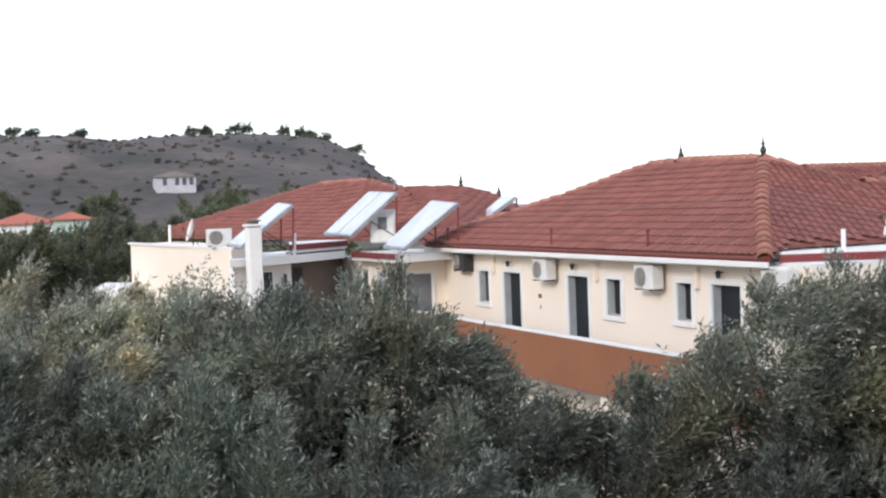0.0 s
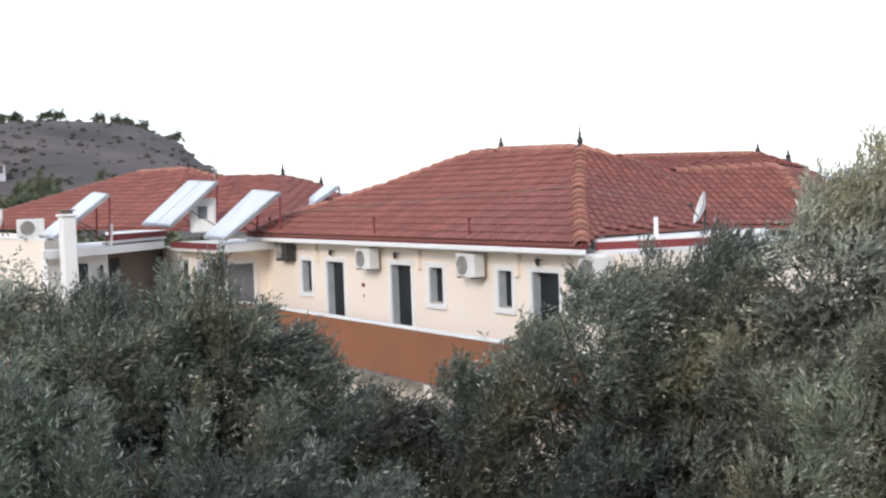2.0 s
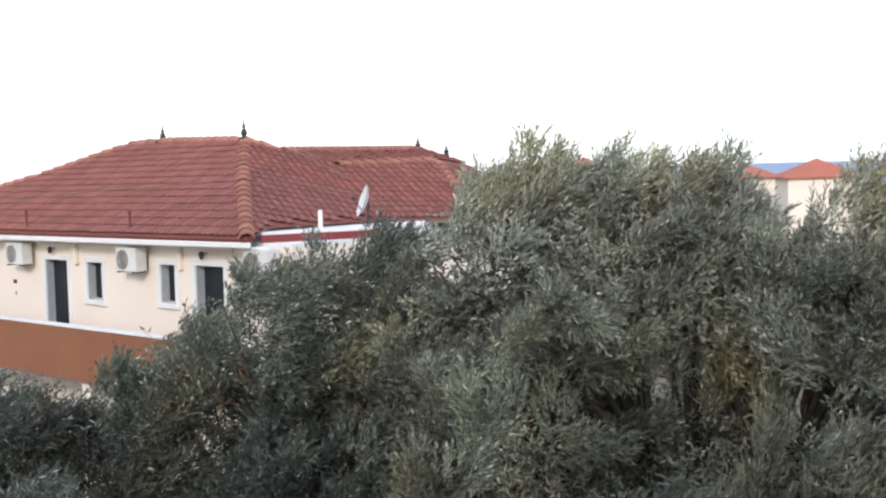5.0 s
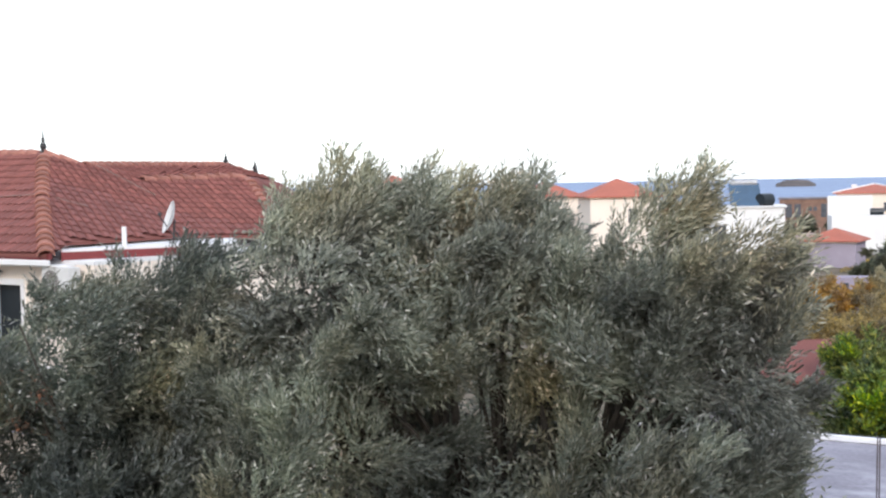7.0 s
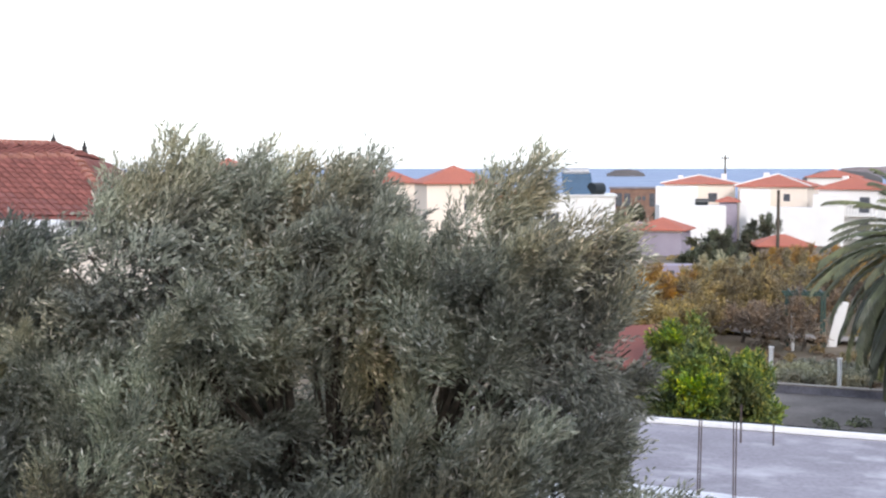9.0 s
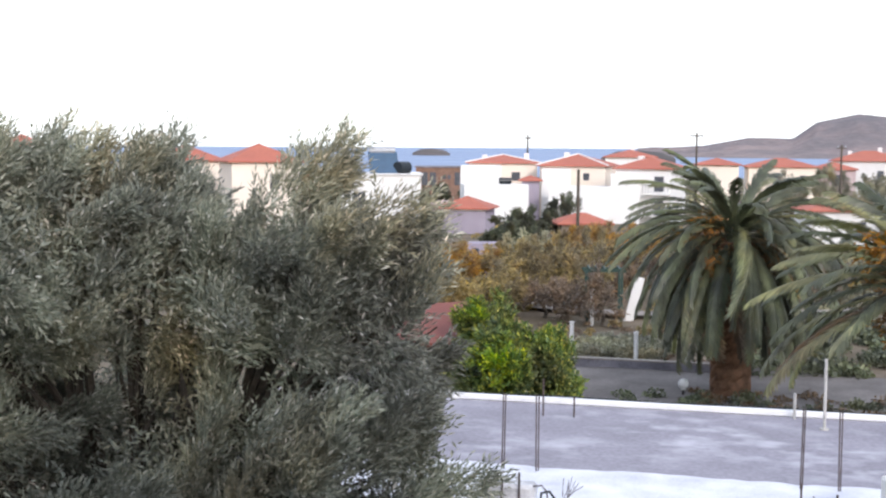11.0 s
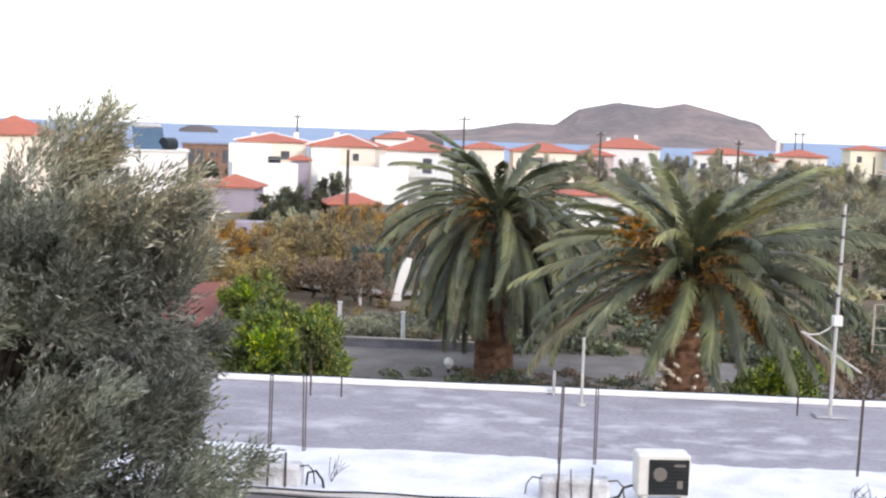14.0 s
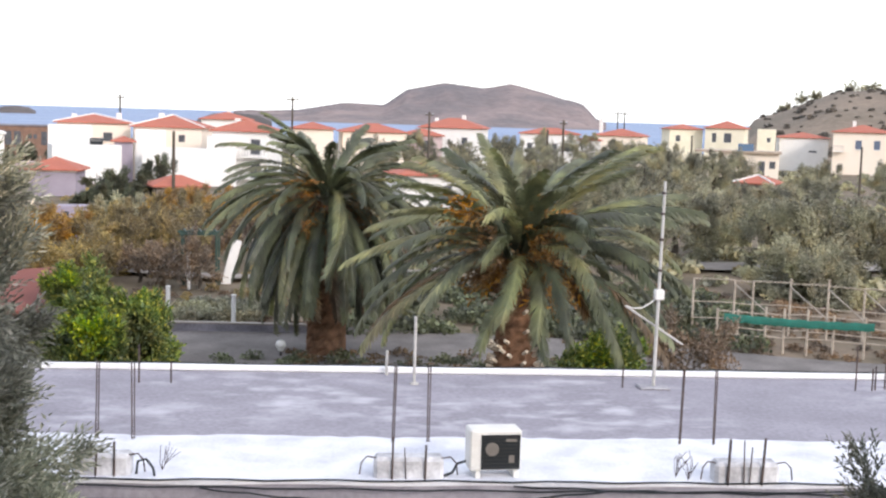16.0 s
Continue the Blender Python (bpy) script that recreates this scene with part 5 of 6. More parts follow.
# cables slung along the roof's front edge
for k, (x0, x1, y, z, sag) in enumerate(((-7, 6, -0.04, 3.04, 0.0), (-5.2, 9, -0.13, 2.98, 0.05), (-3.4, 2.4, -0.16, 2.95, 0.20), (1.0, 9.5, -0.10, 2.99, 0.09), (-11, 19, 7.66, 3.135, 0.0))):
    ob = thing("cable", RO, "black cable slung along the roof edge", "cable", "cables on the roof edge")
    bm = bmesh.new()
    n = 26
    pts = [Vector((x0 + (x1 - x0) * i / n, y, z - sag * math.sin(math.pi * i / n) + 0.012 * math.sin(i * 1.9 + k))) for i in range(n + 1)]
    tube(bm, pts, 0.014, 5)
    part("cable", bm, M_DARK, ob)
# dry weeds on the roof edge
for i, (x, y) in enumerate(((3.45, 0.35), (3.6, 0.2), (-4.0, 0.5))):
    ob = thing("dry_weed", RO @ Matrix.Translation((x, y, 3.02)), "dry leafless weed on the roof edge", "weed", "weeds on the roof")
    r = random.Random(i)
    bm = bmesh.new()
    for _ in range(7):
        a = Vector((0, 0, 0))
        d = Vector((r.uniform(-0.5, 0.5), r.uniform(-0.3, 0.3), 1))
        for _ in range(3):
            b = a + d.normalized() * r.uniform(0.08, 0.16)
            rod(bm, a, b, 0.006, 0.004, 4)
            a = b
            d += Vector((r.uniform(-0.7, 0.7), r.uniform(-0.5, 0.5), 0))
    part("stem", bm, M_RUSTBAR, ob)


# ---- palms ----
M_PALMDRY = leaf_mat("palm_dry_leaf", [(0.0, (0.22, 0.12, 0.04)), (0.6, (0.34, 0.18, 0.055)), (1.0, (0.42, 0.26, 0.09))])
M_PALMBROWN = leaf_mat("palm_brown_leaf", [(0.0, (0.10, 0.07, 0.04)), (0.6, (0.17, 0.115, 0.065)), (1.0, (0.25, 0.18, 0.11))])
M_STUBCUT = mat("cut_frond_base", (0.78, 0.70, 0.58), (0.58, 0.48, 0.36), 0.9, 8, 40, 0.2)


def palm(seed, az, d, trunk_h, trunk_r, length, n, label, cuts=0, base=0.0, lean=(0, 0), skirt=0.0, plume=0.55, bend=(1.15, 0.85), hang=1.46):
    rng = np.random.default_rng(seed)
    foot = at(az, d, base)
    ob = thing("palm_tree", Matrix.Translation(foot), label, "palm tree", "palms in the garden")
    bm = bmesh.new()
    seg, rows = 16, 26
    rings = []
    for j in range(rows + 1):
        t = j / rows
        rr = trunk_r * (1.15 - 0.25 * t + (0.35 * max(0, t - 0.72) / 0.28 if t > 0.72 else 0)) * (1 + 0.05 * (j % 2))
        rings.append([bm.verts.new((rr * math.cos(2 * math.pi * (i + 0.5 * (j % 2)) / seg) * (1 + 0.07 * ((i + j) % 2)), rr * math.sin(2 * math.pi * (i + 0.5 * (j % 2)) / seg) * (1 + 0.07 * ((i + j) % 2)), -0.2 + (trunk_h + 0.2) * t)) for i in range(seg)])
    for a, b in zip(rings, rings[1:]):
        for i in range(seg):
            bm.faces.new((a[i], a[(i + 1) % seg], b[(i + 1) % seg], b[i]))
    bm.faces.new(rings[-1])
    part("trunk", bm, M_PALMBARK, ob, "rough brown trunk")
    # old leaf bases all over the trunk
    v, f = [], []
    for k in range(170):
        z = trunk_h * (0.12 + 0.88 * rng.random())
        a = rng.uniform(0, 2 * math.pi)
        o = np.array([math.cos(a), math.sin(a), 0.0])
        s = np.array([-math.sin(a), math.cos(a), 0.0])
        p = o * trunk_r * 0.95 + np.array([0, 0, z])
        tip = p + o * 0.16 + np.array([0, 0, 0.18])
        k0 = len(v)
        v += [p - s * 0.09, p + s * 0.09, tip + s * 0.05, tip - s * 0.05, p + np.array([0, 0, -0.1])]
        f += [(k0, k0 + 1, k0 + 2), (k0, k0 + 2, k0 + 3), (k0, k0 + 4, k0 + 1)]
    tagged(raw("leaf_bases", v, f, M_PALMBARK, ob), "", "", "", "stuff")
    for k in range(cuts):
        z = trunk_h * rng.uniform(0.42, 0.90)
        a = rng.uniform(0, 2 * math.pi)
        o = Vector((math.cos(a), math.sin(a), 0.45))
        p = Vector((math.cos(a) * trunk_r * 1.05, math.sin(a) * trunk_r * 1.05, z))
        part("cut_stub", rod(bmesh.new(), p, p + o * 0.20, 0.05, 0.045, 6), M_STUBCUT, ob)
    top = np.array([0, 0, trunk_h])
    for k in range(n):
        t = (k + 0.5) / n
        a = k * 2.39996 + rng.normal() * 0.15
        start = 1.48 - (1.62 + skirt) * t ** 0.85 + rng.normal() * 0.09      # rise of the leaf base: upright in the heart, hanging outside
        droop = min(bend[0] + bend[1] * t, start + hang) + rng.normal() * 0.12
        L = length * (0.66 + 0.34 * math.sin(math.pi * min(0.6, 0.08 + t * 1.1))) * rng.uniform(0.88, 1.08)
        v, tri = frond(rng, L, droop, 96, plume)
        rot = np.array(Matrix.Rotation(a, 3, "Z") @ Matrix.Rotation(-(start - 1.05), 3, "Y") @ Matrix.Rotation(rng.normal() * 0.25, 3, "X"))
        w = v @ rot.T
        w += top + np.array([math.cos(a), math.sin(a), 0]) * trunk_r * 0.5 + np.array([0, 0, 0.35 * (1 - t)])
        hgt = np.clip((w[:, 2:3] - top[2] + 1.0) / 2.5, 0, 1)
        w[:, :2] += np.array(lean)[None, :] * hgt * np.clip(np.linalg.norm(w[:, :2], axis=1, keepdims=True) / length, 0, 1)
        raw("frond", w, tri, M_PALM if t < 0.96 else M_PALMBROWN, ob)
    # orange fruit stalks in the heart
    for k in range(14 if cuts else 12):
        a = k * 2.4 + rng.normal() * 0.3
        reach = rng.uniform(1.2, 2.9) * trunk_r
        p = np.array([math.cos(a), math.sin(a), 0]) * reach + top + np.array([0, 0, rng.uniform(-0.5, 1.1) if cuts else rng.uniform(-0.8, 0.7)])
        c = np.repeat(p[None, :], 46, 0) + rng.normal(size=(46, 3)) * 0.27
        ax = np.array([math.cos(a), math.sin(a), -0.2])[None, :] + rng.normal(size=(46, 3)) * 0.6
        v, q = sprigs(rng, c, ax, 0.4, 8, 0.20 if cuts else 0.14, 0.06 if cuts else 0.04, 0.6)
        tagged(raw("fruit_stalk", v, q, M_PALMDRY, ob), "orange fruit stalks", "", "", "stuff")
    return ob


palm(21, -60.8, 42.0, 5.15, 0.56, 4.35, 150, "tall date palm with a dense round crown", lean=(0.35, 0.1), skirt=0.85)
palm(22, -69.5, 31.0, 4.55, 0.50, 4.3, 84, "broad date palm blown by the wind with orange stalks", cuts=64, lean=(0.6, -0.5), skirt=-0.25, plume=0.60, bend=(0.95, 0.55), hang=1.05)

# ---- garden, orchard and far trees ----
M_FAROLIVE = leaf_mat("far_olive_leaf", [(0.0, (0.22, 0.218, 0.150)), (0.5, (0.36, 0.348, 0.235)), (1.0, (0.48, 0.465, 0.33))], patch=0.3, through_light=0.3)
M_AUTUMN = leaf_mat("autumn_leaf", [(0.0, (0.20, 0.165, 0.085)), (0.5, (0.33, 0.26, 0.12)), (1.0, (0.46, 0.36, 0.16))], through_light=0.35)
M_ORANGE = leaf_mat("orange_leaf", [(0.0, (0.26, 0.15, 0.04)), (0.5, (0.46, 0.27, 0.06)), (1.0, (0.56, 0.36, 0.10))], through_light=0.35)
M_LIME = leaf_mat("lemon_leaf", [(0.0, (0.05, 0.095, 0.025)), (0.45, (0.115, 0.185, 0.04)), (0.85, (0.27, 0.33, 0.06)), (1.0, (0.48, 0.46, 0.06))])
M_DKGREEN = leaf_mat("dark_green_leaf", [(0.0, (0.07, 0.082, 0.052)), (0.6, (0.12, 0.135, 0.085)), (1.0, (0.18, 0.195, 0.125))], through_light=0.3)
M_PINKISH = leaf_mat("vine_leaf", [(0.0, (0.12, 0.085, 0.06)), (0.5, (0.20, 0.145, 0.10)), (1.0, (0.28, 0.215, 0.15))])

leafy("lemon_tree", 31, at(-51.3, 33), [blob(-51.4, 33, 2.72, 0.85), blob(-50.3, 33, 2.35, 0.75), blob(-52.5, 33, 2.35, 0.8), blob(-51.4, 32.6, 1.8, 1.15), blob(-52.0, 32.8, 2.45, 0.85), blob(-50.8, 32.8, 2.5, 0.8), blob(-53.0, 33, 1.7, 0.65), blob(-49.7, 33, 1.7, 0.75)], 4200, "bright green lemon tree with yellow fruit", "lemon tree",
      leaf=(0.12, 0.055), twig=0.3, leaves=10, lean=(0, 0, 0.3), material=M_LIME, trunk=0.12)
leafy("bush", 32, at(-49.2, 36), [blob(-49.3, 34, 1.75, 0.65), blob(-48.3, 34, 1.6, 0.75), blob(-47.2, 34, 1.4, 0.8)], 1500, "dark green bush beside the lemon tree", "bush",
      leaf=(0.12, 0.05), twig=0.3, leaves=10, lean=(0, 0, 0.3), material=M_DKGREEN, trunk=0.1)
leafy("bush", 33, at(-50.3, 40), [blob(-50.2, 40, 2.7, 0.75), blob(-49.6, 40, 2.2, 0.7)], 1100, "olive-green round garden bush", "bush", leaf=(0.12, 0.05), twig=0.3, leaves=10, lean=(0, 0, 0.3), material=M_LIME, trunk=0.1)

rng1 = random.Random(9)
ORCH = [(-48.5, 70, 2.5, 1.2, "o"), (-49.3, 72, 2.3, 1.2, "o"), (-50.2, 64, 1.5, 1.2, "a"), (-51.3, 70, 2.4, 1.3, "a"), (-52.3, 68, 2.5, 1.3, "a"), (-53.4, 72, 2.6, 1.4, "a"), (-54.2, 66, 2.2, 1.2, "p"),
        (-55.4, 78, 2.7, 1.3, "o"), (-56.4, 80, 2.7, 1.3, "o"), (-52.4, 60, 1.9, 1.1, "p"), (-53.4, 59, 2.0, 1.1, "p"), (-55.0, 58, 2.1, 1.2, "p"), (-49.0, 62, 1.3, 1.1, "a"), (-48.0, 66, 1.5, 1.2, "a"),
        (-54.6, 75, 2.7, 1.3, "a"), (-58.0, 75, 2.4, 1.3, "a"), (-59.6, 70, 2.2, 1.3, "p"), (-62.5, 70, 2.0, 1.4, "a"), (-64.6, 66, 2.0, 1.4, "p"), (-67.0, 72, 2.2, 1.4, "a"), (-47.2, 72, 3.0, 1.5, "a"), (-50.9, 76, 2.3, 1.5, "a"), (-51.2, 82, 2.5, 1.5, "g"), (-52.2, 80, 2.3, 1.5, "g"), (-52.9, 84, 2.2, 1.5, "a"), (-47.6, 58, 1.9, 1.4, "a"),
        (-48.6, 56, 1.7, 1.3, "a"), (-50.6, 60, 2.2, 1.4, "a"), (-51.6, 63, 2.4, 1.4, "a"), (-53.8, 64, 2.7, 1.4, "a"), (-55.6, 68, 2.9, 1.4, "a"), (-56.6, 66, 2.6, 1.4, "p"), (-53.6, 90, 2.4, 1.5, "o"), (-55.6, 88, 2.6, 1.5, "o"), (-57.2, 86, 2.4, 1.5, "a")]
LOOK = {"g": (M_FAROLIVE, "green tree at the orchard's edge"), "o": (M_ORANGE, "fruit tree with orange autumn leaves"), "a": (M_AUTUMN, "orchard tree with thin brownish leaves"), "p": (M_PINKISH, "nearly bare orchard tree with russet leaves")}
for i, (az, d, z, r, kind) in enumerate(ORCH):
    leafy("fruit_tree", 100 + i, at(az, d), [blob(az - 0.5, d, z - r * 0.52, r * 0.72), blob(az + 0.55, d + 0.6, z - r * 0.6, r * 0.75), blob(az, d - 0.5, z - r * 0.85, r * 0.75)], 620 if kind != "p" else 300, LOOK[kind][1], "fruit tree", "orchard trees",
          leaf=(0.13, 0.065), twig=0.36, leaves=8, lean=(0, 0, 0.3), material=LOOK[kind][0], trunk=0.09, inner=0.3)
# dark trees round the houses
for i, (az, d, z, r) in enumerate([(-51.2, 98, 2.3, 1.4), (-52.1, 100, 2.0, 1.3), (-53.1, 118, 2.5, 1.1), (-50.4, 96, 1.5, 1.2), (-51.7, 94, 1.2, 1.2), (-48.4, 165, 1.9, 1.5), (-47.4, 165, 1.7, 1.4), (-57.6, 96, 1.3, 1.0)]):
    leafy("tree", 140 + i, at(az, d), [blob(az - 0.35, d, z, r * 0.8), blob(az + 0.4, d + 0.8, z - 0.3, r * 0.8)], 620, "dark green tree beside white houses", "tree", "trees among the houses",
          leaf=(0.17, 0.08), twig=0.4, leaves=9, lean=(0, 0, 0.3), material=M_DKGREEN, trunk=0.1, inner=0.3)
# grove on the right: large grey-green olives
GROVE = [(-66.3, 118, 4.7, 2.6), (-68.3, 112, 5.6, 2.8), (-70.2, 108, 6.1, 3.0), (-72.4, 98, 5.5, 2.9), (-73.7, 92, 6.2, 3.0), (-75.2, 88, 6.4, 3.0), (-76.4, 76, 5.4, 2.8), (-77.7, 80, 4.7, 2.4), (-71.0, 86, 4.7, 2.5), (-68.2, 84, 4.0, 2.2), (-74.6, 70, 4.3, 2.3),
         (-80.6, 72, 4.9, 2.4), (-82.3, 68, 5.2, 2.6), (-84.3, 70, 5.2, 2.7), (-86.8, 70, 5.2, 2.7), (-81.6, 62, 2.9, 1.8), (-83.3, 60, 2.6, 1.7), (-89.5, 68, 5.2, 2.8), (-79.2, 110, 3.6, 2.2), (-74.0, 130, 5.9, 2.6), (-82.5, 140, 4.5, 2.4), (-85.5, 135, 4.8, 2.5), (-76.8, 125, 5.2, 2.5), (-78.0, 150, 5.0, 2.4), (-79.1, 165, 4.8, 2.4), (-75.6, 140, 6.4, 2.6), (-80.9, 120, 2.9, 2.0), (-78.3, 104, 3.4, 2.2),
         (-63.2, 150, 5.4, 2.4), (-65.0, 155, 6.0, 2.6), (-66.8, 150, 5.7, 2.4), (-68.7, 158, 6.3, 2.6), (-70.5, 152, 6.4, 2.7), (-72.2, 158, 6.6, 2.6), (-73.9, 165, 6.2, 2.4)]
for i, (az, d, top_z, r) in enumerate(GROVE):
    z = top_z - 0.94 * r
    k = math.degrees(r / d)
    leafy("olive_tree", 200 + i, at(az, d), [blob(az - k * 0.42, d, z + 0.25, r * 0.66), blob(az + k * 0.45, d + 1, z + 0.1, r * 0.62), blob(az, d - 1.0, z - 0.5, r * 0.72), blob(az + k * 0.1, d, z + r * 0.42, r * 0.52), blob(az - k * 0.5, d - 0.6, z - r * 0.4, r * 0.5)], 1700,
          "large grey-green olive tree in the grove", "olive tree", "olives of the grove", leaf=(0.16, 0.06), twig=0.42, leaves=8, lean=(0.2, 0, 0.35), material=M_FAROLIVE, trunk=0.22, inner=0.45)
# far trees at the foot of the western hill and behind the wing
for i, (az, d, z, r) in enumerate([(19.6, 70, 3.8, 2.8), (17.6, 75, 3.8, 2.8), (15.6, 80, 4.0, 2.6), (20.5, 110, 3.6, 2.6), (14.8, 110, 4.0, 2.4), (13.6, 140, 5.2, 2.6), (12.4, 120, 5.0, 2.4), (11.2, 130, 6.6, 3.0), (10.0, 150, 7.0, 2.6), (8.8, 120, 6.3, 2.4), (18.8, 130, 3.4, 2.2), (16.4, 100, 3.6, 2.2), (9.6, 200, 9.5, 2.6), (15.2, 170, 7.5, 2.8), (19.3, 190, 8.6, 3.0), (7.0, 180, 9.0, 2.6), (21.5, 60, 4.0, 3.0)]):
    k = math.degrees(r / d)
    z += 1.7 if az > 14 else 0.2
    leafy("tree", 240 + i, at(az, d), [blob(az - k * 0.4, d, z, r * 0.7), blob(az + k * 0.45, d + 1, z - 0.2, r * 0.7), blob(az, d - 1.0, z - 0.9, r * 0.8), blob(az, d, z + r * 0.4, r * 0.5)], 1000,
          "dark evergreen tree below the hill", "tree", "trees below the hill", leaf=(0.26, 0.10), twig=0.7, leaves=9, lean=(0.2, 0, 0.35), material=M_DKGREEN, trunk=0.2, inner=0.35)
leafy("cypress", 260, at(10.55, 60, 0), [blob(10.55, 60, z, 0.55 - 0.06 * i, 1.5) for i, z in enumerate((4.5, 5.8, 7.0, 8.1))], 500, "slim dark cypress behind the wing", "cypress", leaf=(0.2, 0.06), twig=0.5, leaves=9, lean=(0, 0, 1.0), material=M_DKGREEN, trunk=0.12)


def scrub(name, label, seed, az0, az1, d0, d1, n, rmin, rmax, material, zfun, L=56, size=0.30):
    """Low bushes over a hillside: many leafy clumps in one mesh."""
    rng = np.random.default_rng(seed)
    az, d = rng.uniform(az0, az1, n), rng.uniform(d0, d1, n)
    c = np.array([[*at(a, dd)[:2], zfun(a, dd)] for a, dd in zip(az, d)])
    keep = c[:, 2] > -50
    c = c[keep]
    m = len(c)
    rad = rng.uniform(rmin, rmax, m)
    off = unit(rng.normal(size=(m * L, 3)))
    off[:, 2] = np.abs(off[:, 2]) * 0.8
    p = np.repeat(c, L, 0) + off * np.repeat(rad, L)[:, None] * rng.uniform(0.4, 1, (m * L, 1))
    s = np.repeat(rad, L)[:, None] * size
    a1 = unit(rng.normal(size=(m * L, 3))) * s
    a2 = unit(np.cross(a1, rng.normal(size=(m * L, 3)))) * s * 0.7
    v = np.stack([p - a1, p + a2, p + a1, p - a2], 1).reshape(-1, 3)
    ob = raw(name, v, np.arange(len(v)).reshape(-1, 4), material)
    return tagged(ob, label, "scrub", "", "stuff")


def drop_on(obname):
    from mathutils.bvhtree import BVHTree
    ob = bpy.data.objects[obname]
    tree = BVHTree.FromPolygons([v.co[:] for v in ob.data.vertices], [p.vertices[:] for p in ob.data.polygons])

    def zf(a, d):
        p = at(a, d, 300)
        hit = tree.ray_cast(p, Vector((0, 0, -1)))
        return hit[0].z if hit[0] is not None else -99
    return zf


# white wall greyed and blued: distance haze put into its colour
M_VILLA = mat("haze_greyed_white", (0.55, 0.54, 0.57), (0.44, 0.43, 0.46), 0.9, 0.8, 30, 0.1)
# scrub colour lifted towards the hill's tone to stand for haze
M_SCRUB = leaf_mat("hazed_scrub_leaf", [(0.0, (0.11, 0.10, 0.088)), (0.6, (0.14, 0.128, 0.112)), (1.0, (0.175, 0.158, 0.138))], patch=0.03, through_light=0.3)
zw = drop_on("hill_west")
vd = next(d for d in range(230, 415) if zw(12.0, d) > EYE[2] + d * math.tan(radians(1.02)))
house(12.05, vd, 0.0296 * vd, 7, zw(12.0, vd) + 0.0095 * vd, 0.0045 * vd, M_VILLA, "white villa with a veranda on the hillside", roof_mat=M_BRICKW, base=zw(12.0, vd) - 0.3, turn=8,
      windows=[(-2.6, 1.3, 0.9, 1.6), (0.2, 1.3, 0.9, 1.6), (1.8, 1.3, 0.9, 1.6), (3.4, 1.3, 0.9, 1.6)])
scrub("hill_scrub", "dark scrub scattered over the western hillside", 51, 1.5, 24, 215, 425, 700, 0.4, 1.2, M_SCRUB, lambda a, d: -99 if 11.0 < a < 13.1 and vd - 70 < d < vd + 12 else zw(a, d))
scrub("crest_trees", "small trees along the crest of the hill", 52, 4, 20, 416, 422, 34, 0.5, 1.3, M_DKGREEN, zw)
for i, (az, r) in enumerate(((8.8, 1.6), (9.3, 1.8), (7.1, 1.7), (6.4, 1.5), (5.9, 1.4), (5.3, 1.4), (11.2, 1.4), (10.6, 1.5), (3.9, 1.3), (18.8, 1.6), (18.0, 1.2), (15.9, 1.3))):
    z = zw(az, 420)
    leafy("hilltop_tree", 270 + i, at(az, 420, z - 0.3), [blob(az - 0.1, 420, z + r * 1.0, r * 0.75), blob(az + 0.14, 420, z + r * 0.8, r * 0.7)], 90, "small tree on the hill's crest", "tree", "trees on the hill's crest",
          leaf=(0.5, 0.25), twig=1.0, leaves=7, lean=(0.1, 0, 0.3), material=M_DKGREEN, trunk=0.2, inner=0.2)
ze = drop_on("hill_east")
scrub("hill_scrub", "dark bushes scattered over the eastern hillside", 53, -95, -80, 330, 522, 300, 0.6, 1.9, M_SCRUB, ze)
for i, (az, r, up) in enumerate(((-81.6, 2.6, 0.9), (-82.2, 2.2, 0.7), (-80.9, 1.4, 0.8), (-83.6, 2.4, 0.5), (-84.4, 2.2, 0.5))):
    z = ze(az, 516)
    leafy("hilltop_tree", 290 + i, at(az, 516, z - 0.3), [blob(az - 0.1, 516, z + r * up, r * 0.8), blob(az + 0.12, 516, z + r * up * 0.8, r * 0.75)], 90, "round bush on the eastern crest", "tree", "trees on the hill's crest",
          leaf=(0.5, 0.25), twig=1.0, leaves=7, lean=(0.1, 0, 0.3), material=M_FAROLIVE, trunk=0.2, inner=0.2)
scrub("undergrowth", "dry undergrowth between the orchard trees", 54, -60, -46, 50, 130, 330, 0.15, 0.45, M_AUTUMN, lambda a, d: 0.05)
scrub("undergrowth", "grey-green undergrowth of the grove", 55, -92, -62, 64, 190, 800, 0.3, 1.0, M_FAROLIVE, lambda a, d: 0.05)
scrub("undergrowth", "dry brown grass round the timber frame", 59, -94, -71, 45, 63, 420, 0.12, 0.40, M_PINKISH, lambda a, d: 0.05, 170, 0.13)
scrub("undergrowth", "dry grass beside the yard", 60, -63, -46, 47, 58, 300, 0.1, 0.3, M_PINKISH, lambda a, d: 0.05, 170, 0.13)
scrub("undergrowth", "dark bushes and dry leaves round the palms", 63, -79, -56, 34, 41, 260, 0.2, 0.55, M_DKGREEN, lambda a, d: 0.05, 170, 0.13)
scrub("undergrowth", "dark bushes behind the broad palm", 65, -80, -62, 46, 58, 150, 0.5, 1.15, M_DKGREEN, lambda a, d: 0.1, 170, 0.13)
scrub("undergrowth", "russet dry leaves below the palms", 64, -78, -58, 34, 42, 160, 0.15, 0.5, M_PALMBROWN, lambda a, d: 0.05, 170, 0.13)
scrub("town_shrubs", "dark shrubs between the houses of the town", 56, -90, -45, 155, 290, 420, 0.5, 1.5, M_FAROLIVE, lambda a, d: 0.1)
